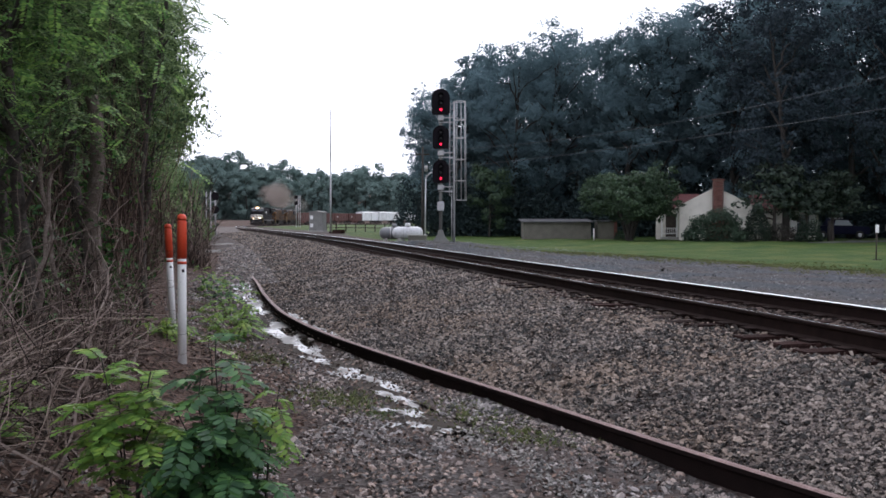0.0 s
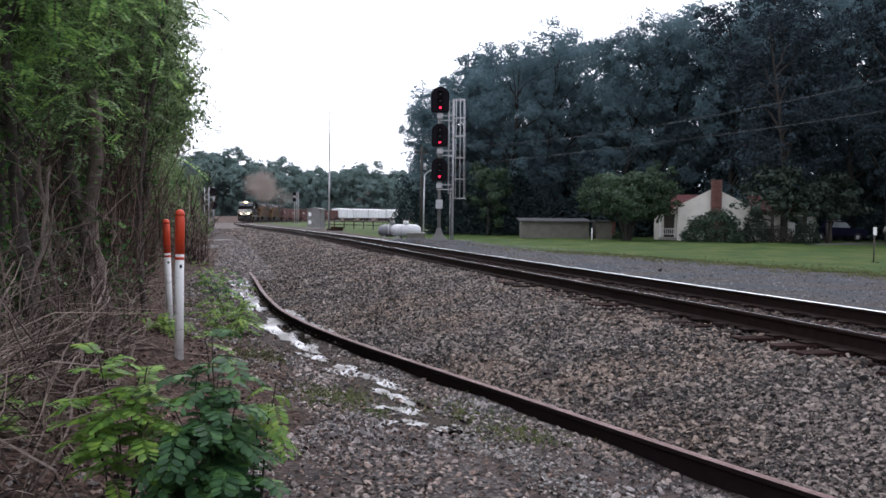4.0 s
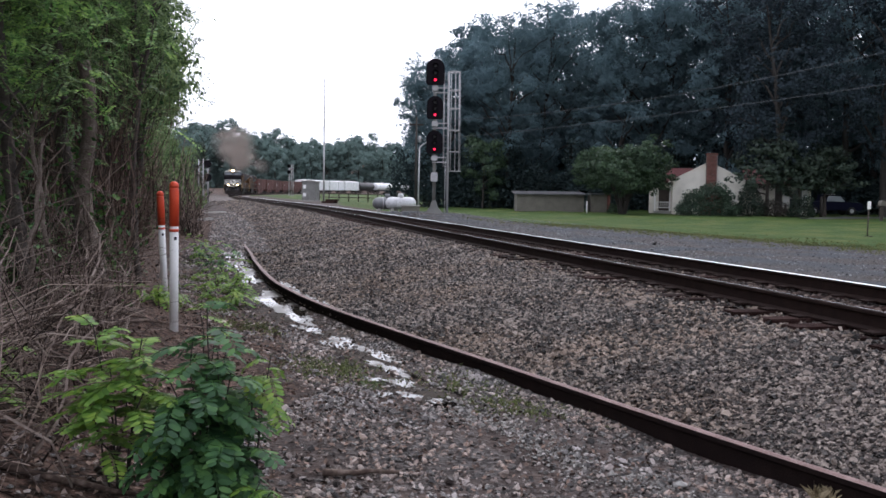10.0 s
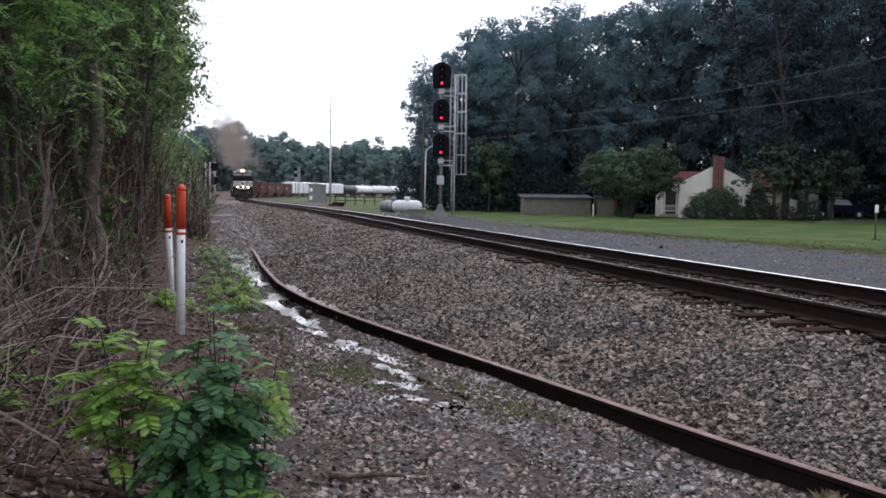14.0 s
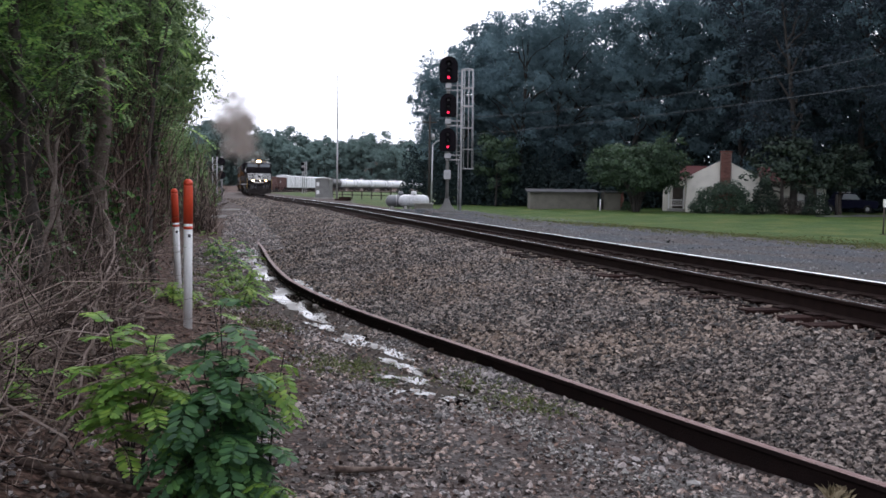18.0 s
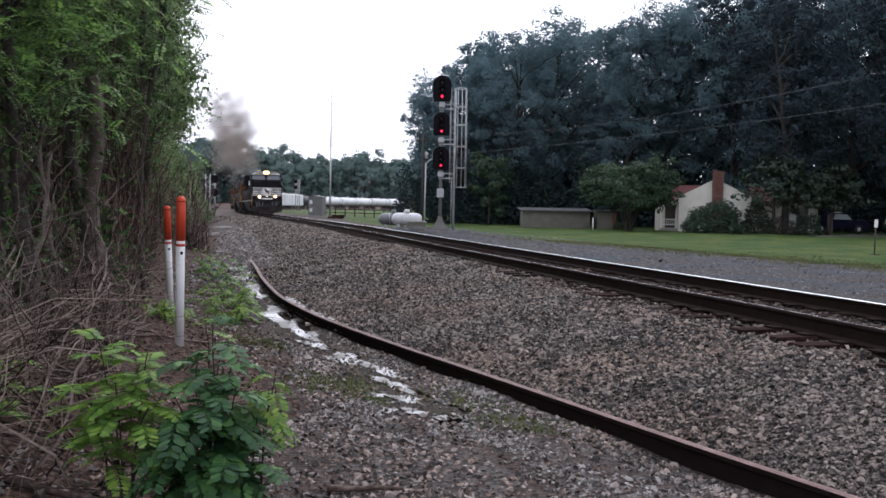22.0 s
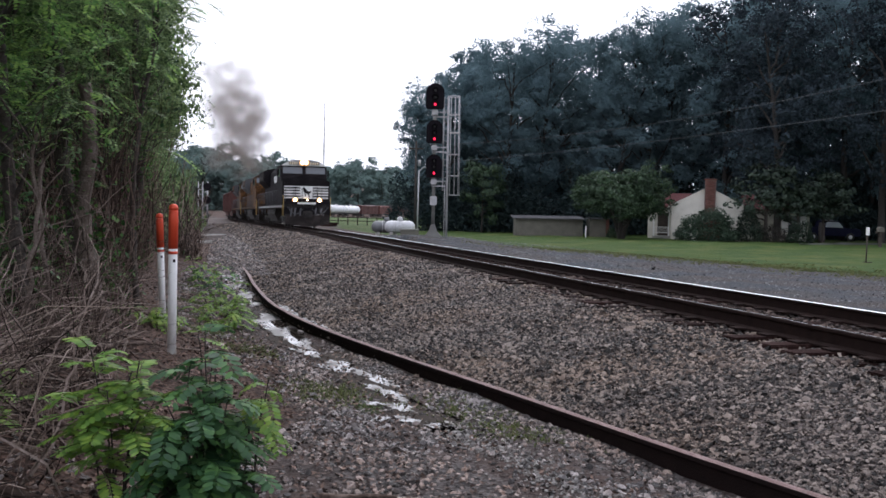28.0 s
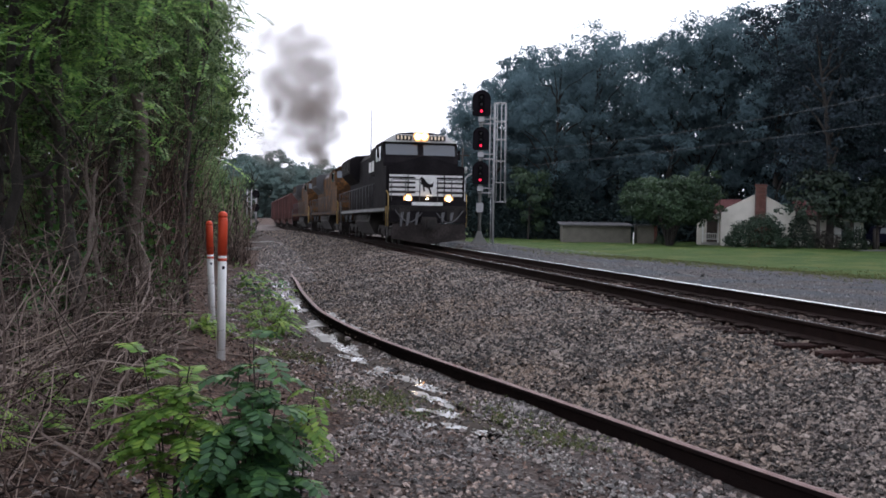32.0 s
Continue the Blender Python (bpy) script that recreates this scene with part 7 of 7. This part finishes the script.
for _i, (_x, _y, _l, _a) in enumerate(((-1.95, 4.35, 0.75, 20), (-1.55, 4.2, 0.5, -12), (-1.1, 4.3, 0.4, 35), (-3.2, 8.9, 1.6, 62), (-1.75, 4.75, 0.6, -35), (-2.2, 4.9, 0.8, 8), (-1.9, 5.6, 0.5, 60), (-2.4, 6.2, 0.9, -25), (-2.1, 6.9, 0.5, 40), (-0.65, 5.6, 0.45, 4), (-2.7, 7.6, 0.9, -40))):
    _q = np.linspace(0, 1, 7)
    _p = np.stack([_x + _l * _q * math.cos(radians(_a)), _y + _l * _q * math.sin(radians(_a)), 0 * _q], -1) + _r.normal(0, 0.012, (7, 3))
    _p[:, 2] = ground_z(_p[:, 0], _p[:, 1]) + 0.03
    _v, _f = tubes(_p[None], (0.024 - 0.014 * _q)[None], 7)
    tagged(raw("fallen_branch", _v, _f, TWIG, smooth=True), "pale broken branch lying on the gravel", "branch", "fallen branches")


# ---- puddles in the hollow beside the siding ----
MUD = mat("wet_silty_mud", [(0.018, 0.0145, 0.012), (0.04, 0.032, 0.026), (0.07, 0.057, 0.047)], 0.85, scale=3.0, fine=40, bump=0.25, bump_scale=60, spec=0.08)


def puddle(x, y, length, width, seed, lift=0.0, surface=WATER, what="puddle", label="shallow rain puddle reflecting the white sky beside the rusty rail"):
    """A shallow pool with a ragged outline, drawn out along the siding."""
    rng = np.random.default_rng(seed)
    k = 40
    a = np.linspace(0, 2 * math.pi, k, endpoint=False)
    ph = rng.uniform(0, 6.28, 6)
    r = 1 + 0.22 * np.sin(2 * a + ph[0]) + 0.2 * np.sin(3 * a + ph[1]) + 0.16 * np.sin(5 * a + ph[2]) + 0.12 * np.sin(9 * a + ph[3]) + 0.08 * np.sin(14 * a + ph[4])
    dirx = float(siding_x(y + 0.5) - siding_x(y - 0.5))
    n = math.hypot(dirx, 1)
    u, w = np.cos(a) * r * length / 2, np.sin(a) * r * width / 2
    px, py = x + u * dirx / n + w / n, y + u / n - w * dirx / n
    z = float(low_z(y)) - 0.019 + lift
    v = np.concatenate([[[x, y, z]], np.stack([px, py, np.full(k, z)], -1)])
    f = np.array([(0, 1 + (i + 1) % k, 1 + i) for i in range(k)])[:, ::-1]
    tagged(raw(what, v, f, surface), label, what.replace("_", " "), kind="structure")


for _i, _p in enumerate(((-3.5, 18.6, 2.6, 0.5), (-2.42, 14.9, 2.6, 0.5), (-1.95, 13.2, 1.9, 0.45), (-1.5, 11.6, 0.7, 0.2), (-1.02, 10.6, 0.8, 0.36), (-0.6, 9.95, 1.0, 0.24), (-0.42, 9.1, 0.8, 0.2), (-0.28, 8.45, 0.5, 0.16), (-0.2, 7.95, 0.3, 0.13), (-0.55, 8.6, 0.22, 0.14), (-0.46, 7.95, 0.22, 0.2), (0.02, 7.75, 0.16, 0.12), (-4.3, 21.2, 2.8, 0.5), (-5.0, 24.2, 3.0, 0.5))):
    puddle(*_p, 30 + _i)
for _i, (_y, _l) in enumerate(((14.2, 1.1), (15.9, 1.4), (11.2, 0.5))):
    puddle(float(foot_x(_y)) + 0.16, _y, _l, 0.16, 60 + _i, 0.075)


for _i, _p in enumerate(((-0.3, 9.4, 2.2, 0.8), (-0.75, 10.7, 2.2, 0.8), (-1.5, 12.6, 2.8, 0.75), (-0.05, 8.3, 1.5, 0.7), (-2.2, 14.6, 3.0, 0.7), (0.3, 7.4, 1.0, 0.5), (-3.3, 18.4, 3.4, 0.7))):
    puddle(*_p, 90 + _i, -0.005, MUD, "wet_mud", "film of wet brown silt around the puddles")


# ---- weeds and grass tufts along the hollow ----
def tufts(name, n, seed, spot, size, m, label):
    rng = np.random.default_rng(seed)
    x, y = spot(rng, n)
    z = ground_z(x, y)
    k = 5
    base = np.repeat(np.stack([x, y, z], -1), k, 0) + rng.normal(0, 0.012, (n * k, 3)) * np.array([1, 1, 0])
    a = rng.uniform(0, 2 * math.pi, n * k)
    h = size * rng.uniform(0.4, 1.2, n * k)
    out = np.stack([np.cos(a), np.sin(a), np.zeros(n * k)], -1)
    side = np.stack([-np.sin(a), np.cos(a), np.zeros(n * k)], -1)
    up = np.array([0, 0, 1.0])
    w = 0.05 * h[:, None] + 0.002
    p = [base - side * w, base + side * w, base + out * (h * 0.35)[:, None] + up * (h * 0.7)[:, None] + side * w * 0.7, base + out * (h * 0.8)[:, None] + up * h[:, None] * 0.95]
    v = np.stack(p, 1).reshape(-1, 3)
    ob = raw(name, v, np.arange(len(v)).reshape(-1, 4), m)
    tagged(ob, label, "grass", kind="stuff")


EDGE_GRASS = mat("worn_yellow_grass", [(0.05, 0.07, 0.022), (0.1, 0.115, 0.036), (0.17, 0.165, 0.065)], 0.7, scale=0.6, fine=10, island=0.6, leafy=0.3)
GRASS = mat("fresh_grass", [(0.045, 0.08, 0.02), (0.085, 0.135, 0.035), (0.15, 0.19, 0.06)], 0.6, scale=1.5, fine=10, island=0.5, leafy=0.3)


MOSS = mat("olive_moss", [(0.05, 0.07, 0.022), (0.1, 0.125, 0.04), (0.16, 0.18, 0.065)], 0.7, scale=1.5, fine=10, island=0.5, leafy=0.2)


def moss_spots(rng, n):
    c = np.array([8.7, 9.2, 11.5, 14, 17, 21, 8.4, 7.6, 12.6])
    k = rng.integers(0, 9, n)
    left = np.array([1.45, 1.3, 1.3, 1.2, 1.2, 1.2, 0.45, 0.5, 1.6])[k] + rng.normal(0, 0.2, n)
    y = c[k] + rng.normal(0, 0.24, n)
    return siding_x(y) - left, y


def lawn_edge(rng, n):
    y = rng.uniform(24, 46, n)
    off = np.interp(y, [0, 25, 31, 40, 46], [16, 15.4, 14.4, 11.5, 9]) + rng.normal(0.3, 1.1, n)
    return line_x(y) + off, y


tufts("moss_and_grass", 1500, 3, moss_spots, 0.034, MOSS, "patches of short green grass and weeds by the puddles")
def road_weeds(rng, n):
    c = rng.uniform(20, 46, 60)
    k = rng.integers(0, 60, n)
    y = c[k] + rng.normal(0, 0.35, n)
    edge = np.interp(y, [0, 25, 31, 40, 46], [16, 15.4, 14.4, 11.5, 9])
    return line_x(y) + edge - (3.6 * rng.uniform(0, 1, 60) ** 1.3)[k] + rng.normal(0, 0.4, n), y


tufts("road_weeds", 900, 8, road_weeds, 0.06, EDGE_GRASS, "scattered weeds in the gravel beside the lawn")
tufts("grass_edge", 3000, 4, lawn_edge, 0.07, EDGE_GRASS, "ragged grass at the edge of the lawn")
STRAW = mat("dry_straw", [(0.12, 0.09, 0.05), (0.25, 0.2, 0.12), (0.36, 0.31, 0.2)], 0.8, scale=3, fine=30, island=0.5)
tufts("dry_grass", 22, 5, lambda rng, n: (2.2 + rng.normal(0, 0.035, n), 5.38 + rng.normal(0, 0.05, n)), 0.085, STRAW, "wisp of dry grass caught on the rusty rail")


# ---- loose stones ----
_t = (1 + 5 ** 0.5) / 2
ICO_V = np.array([(-1, _t, 0), (1, _t, 0), (-1, -_t, 0), (1, -_t, 0), (0, -1, _t), (0, 1, _t), (0, -1, -_t), (0, 1, -_t), (_t, 0, -1), (_t, 0, 1), (-_t, 0, -1), (-_t, 0, 1)]) / 1.9
ICO_F = np.array([(0, 11, 5), (0, 5, 1), (0, 1, 7), (0, 7, 10), (0, 10, 11), (1, 5, 9), (5, 11, 4), (11, 10, 2), (10, 7, 6), (7, 1, 8), (3, 9, 4), (3, 4, 2), (3, 2, 6), (3, 6, 8), (3, 8, 9), (4, 9, 5), (2, 4, 11), (6, 2, 10), (8, 6, 7), (9, 8, 1)])


OCT_V = np.array([(1, 0, 0), (-1, 0, 0), (0, 1, 0), (0, -1, 0), (0.2, 0.1, 1), (0, 0, -1), (0.6, 0.6, 0.55), (-0.6, -0.5, 0.6)])
OCT_F = np.array([(0, 6, 4), (6, 2, 4), (0, 2, 6), (2, 1, 4), (1, 7, 4), (7, 3, 4), (1, 3, 7), (3, 0, 4)])


def stones(name, x, y, z, size, m, label, seed, fine=True):
    rng = np.random.default_rng(seed)
    n = len(x)
    s = size * rng.lognormal(0, 0.3, n)
    sc = s[:, None] * rng.uniform(0.6, 1.25, (n, 3)) * np.array([1, 1, 0.8])
    V, F = (ICO_V, ICO_F) if fine else (OCT_V, OCT_F)
    v = V[None] * rng.uniform(0.68, 1.2, (n, len(V), 1)) * sc[:, None]
    a, b = rng.uniform(0, 6.28, n), rng.normal(0, 0.5, n)
    ca, sa, cb, sb = np.cos(a)[:, None], np.sin(a)[:, None], np.cos(b)[:, None], np.sin(b)[:, None]
    vx, vy, vz = v[..., 0], v[..., 1] * cb - v[..., 2] * sb, v[..., 1] * sb + v[..., 2] * cb
    v = np.stack([vx * ca - vy * sa + x[:, None], vx * sa + vy * ca + y[:, None], vz + (z + 0.25 * s)[:, None]], -1)
    f = (F[None] + len(V) * np.arange(n)[:, None, None]).reshape(-1, 3)
    ob = raw(name, v.reshape(-1, 3), f, m)
    tagged(ob, label, "gravel", kind="stuff")


rg = np.random.default_rng(77)
ROAD_STONE = mat("blue_grey_road_stone", [(0.034, 0.036, 0.039), (0.095, 0.1, 0.106), (0.24, 0.246, 0.252)], 0.8, scale=1, fine=60, island=0.8)


def slope_points(n, y0, y1, o0=-1.4):
    y = y0 + (y1 - y0) * rg.uniform(0, 1, n) ** 1.35
    f, c = foot_x(y), line_x(y)
    x = f + (c + o0 - f) * rg.uniform(-0.03, 1, n)
    return x, y, bed_z(x, y)


x, y, z = slope_points(38000, 3.0, 8.5, -1.2)
stones("ballast_stones", x, y, z, 0.0162, STONE, "grey-brown crushed stone on the embankment", 1, False)
x, y, z = slope_points(46000, 8, 20, -1.2)
stones("ballast_stones", x, y, z, 0.0205, STONE, "grey-brown crushed stone on the embankment", 2, False)
x, y, z = slope_points(26000, 19, 50, -1.2)
stones("ballast_stones", x, y, z, 0.027, STONE, "grey-brown crushed stone on the embankment", 3, False)
x, y, z = slope_points(12000, 48, 110, -1.2)
stones("ballast_stones", x, y, z, 0.042, STONE, "grey-brown crushed stone on the embankment", 8, False)
y = rg.uniform(5, 30, 9000)
x = line_x(y) - rg.uniform(0.85, 1.75, 9000)
stones("crib_stones", x, y, bed_z(x, y) + 0.012, 0.021, STONE, "crushed stone spilled over the tie ends", 24, False)
y = rg.uniform(5, 34, 9000)
x = line_x(y) + rg.uniform(-1.7, 1.4, 9000)
stones("crib_stones", x, y, bed_z(x, y) - 0.018, 0.022, STONE, "crushed stone between the ties", 4, False)
CRIB_STONE = mat("oil_browned_stone", [(0.007, 0.005, 0.0045), (0.036, 0.025, 0.021), (0.13, 0.098, 0.084)], 0.8, scale=0.8, fine=120, island=0.8, spec=0.15)
y = 4.5 + 19.5 * rg.uniform(0, 1, 12000) ** 1.2
x = line_x(y) + rg.uniform(-0.68, 0.68, 12000)
stones("crib_stones", x, y, bed_z(x, y) - 0.012, 0.026, CRIB_STONE, "oil-browned crushed stone between the rails", 34, False)
y = 5 + 50 * rg.uniform(0, 1, 14000)
x = line_x(y) + 1.5 + 11 * rg.uniform(0, 1, 14000) ** 1.4
stones("shoulder_stones", x, y, np.maximum(bed_z(x, y) - np.where(x - line_x(y) > 3.4, 9, 0), ground_z(x, y)), 0.019, ROAD_STONE, "crushed stone on the far shoulder", 5, False)
y = rg.uniform(20, 62, 6000)
x = np.where(y < 28, siding_x(y), line_x(y) - 5.0) - rg.uniform(-1.0, 1.6, 6000)
stones("ditch_stones", x, y, ground_z(x, y), 0.032, PEBBLE, "scattered stones in the shallow ditch", 9, False)
y = 2.2 + 9.8 * rg.uniform(0, 1, 26000) ** 1.2
x = siding_x(y) - 0.08 - rg.uniform(0, 1, 26000) * np.interp(y, [3, 6, 8, 12], [5.0, 3.4, 1.8, 0.8])
keep = (rg.uniform(0, 1, 26000) > 0.85 * hollow_at(siding_x(y) - x, y)) & (rg.uniform(0, 1, 26000) < 0.35 + 0.65 * (np.sin(2.1 * x + 1.3 * y) + np.sin(1.2 * x - 2.3 * y + 1) > -0.3))
keep &= (((x - 0.42) / 0.42) ** 2 + ((y - 6.05) / 0.55) ** 2 > 1) | (rg.uniform(0, 1, 26000) < 0.4)   # bare wet mud patch
x, y = x[keep], y[keep]
stones("loose_gravel", x, y, ground_z(x, y) - 0.004, 0.018, PEBBLE, "loose wet grey gravel beside the rusty rail", 6, False)
y = 3.0 + 6 * rg.uniform(0, 1, 4000)
x = siding_x(y) - 0.07 - 0.25 * rg.uniform(0, 1, 4000)
stones("loose_gravel", x, y, ground_z(x, y), 0.017, PEBBLE, "loose wet grey gravel against the rusty rail", 16, False)
y = 8.0 + 21 * rg.uniform(0, 1, 8000) ** 1.3
x = siding_x(y) - 0.05 - 1.9 * rg.uniform(0, 1, 8000)
keep = rg.uniform(0, 1, 8000) > 0.8 * hollow_at(siding_x(y) - x, y)
x, y = x[keep], y[keep]
stones("loose_gravel", x, y, ground_z(x, y) - 0.008, 0.021, PEBBLE, "loose wet grey gravel in the hollow beside the rail", 17, False)
y = 3.6 + 2.6 * rg.uniform(0, 1, 900)
x = litter_x(y) - 0.1 - 1.5 * rg.uniform(0, 1, 900) ** 1.4
keep = np.sin(4.1 * x + 2.0 * y) + np.sin(2.7 * y - 3 * x) > 0.1
x, y = x[keep], y[keep]
stones("loose_gravel", x, y, ground_z(x, y), 0.022, PEBBLE, "stones lying among dead leaves at the bank's foot", 19, False)
WASHED = mat("washed_pale_gravel", [(0.035, 0.03, 0.027), (0.11, 0.099, 0.09), (0.25, 0.235, 0.215)], 0.5, scale=1.2, fine=160, island=0.7, spec=0.5)
y = 5.0 + 2.9 * rg.uniform(0, 1, 1500)
x = siding_x(y) - np.interp(y, [5, 6, 7, 8], [1.0, 1.02, 1.0, 0.75]) + 0.06 * np.sin(5 * y) + rg.normal(0, 0.14, 1500)
stones("washed_gravel", x, y, ground_z(x, y) + 0.002, 0.0125, WASHED, "band of pale rain-washed gravel beside the rusty rail", 18, False)
stones("pale_stone", np.array([1.42]), np.array([5.45]), np.array([0.01]), 0.042, CONCRETE, "single pale rounded stone in the gravel", 7)

# fallen leaves and bits of bark on the bank
LITTER = mat("dead_leaf", [(0.022, 0.014, 0.011), (0.075, 0.047, 0.036), (0.21, 0.142, 0.112)], 0.85, scale=2, fine=20, island=0.7)
_y = 3.2 + 22 * rg.uniform(0, 1, 9000) ** 1.5
_x = litter_x(_y) + 0.6 - rg.uniform(0, 1, 9000) ** 0.8 * 4.0
_v, _f = leaves(np.stack([_x, _y, ground_z(_x, _y) + 0.012], -1), 0.055, rg, 1.2, 0.5)
tagged(raw("leaf_litter", _v, _f, LITTER), "brown dead leaves and bark scraps on the bank", "leaf litter", kind="stuff")
_y = 3.2 + 9 * rg.uniform(0, 1, 7000) ** 1.3
_x = siding_x(_y) - 0.15 - rg.uniform(0, 1, 7000) ** 0.7 * (siding_x(_y) - litter_x(_y) + 1.0)
_v, _f = leaves(np.stack([_x, _y, ground_z(_x, _y) + 0.018], -1), 0.04, rg, 1.6, 0.55)
tagged(raw("leaf_litter", _v, _f, LITTER), "brown dead leaves and wood chips strewn over the gravel", "leaf litter", kind="stuff")

# ---- wooden ties under the main track ----
def ties():
    bm = boxb(-1.3, 1.3, -0.115, 0.115, -0.18, 0.0, 0.012)
    first = part("tie", bm, TIE, track)
    s0 = s_of_y(-2.0)
    rr = random.Random(3)
    for i in range(280):
        s = s0 + 0.52 * i
        x, y, z, ddx, ddy = line_at(s)
        turn = math.degrees(math.atan2(-ddx, ddy)) + rr.uniform(-1, 1)
        ob = first if i == 0 else new("tie", first.data)
        ob.parent = track
        ob.matrix_basis = pose(float(x) + rr.uniform(-0.05, 0.05), float(y), float(z) - 0.173 - rr.uniform(0, 0.022), 0, 0, turn)
    plate = part("tie_plate", boxb(-0.18, 0.18, -0.09, 0.09, -0.003, 0.016, 0.004), RAIL_SIDE, track)
    k = 0
    for i in range(10, 85):
        s = s0 + 0.52 * i
        x, y, z, ddx, ddy = line_at(s)
        for side in (-0.7535, 0.7535):
            ob = plate if k == 0 else new("tie_plate", plate.data)
            ob.parent = track
            k += 1
            ob.matrix_basis = pose(float(x + side * ddy), float(y - side * ddx), float(z) - 0.172, 0, 0, math.degrees(math.atan2(-ddx, ddy)))


ties()
motions()
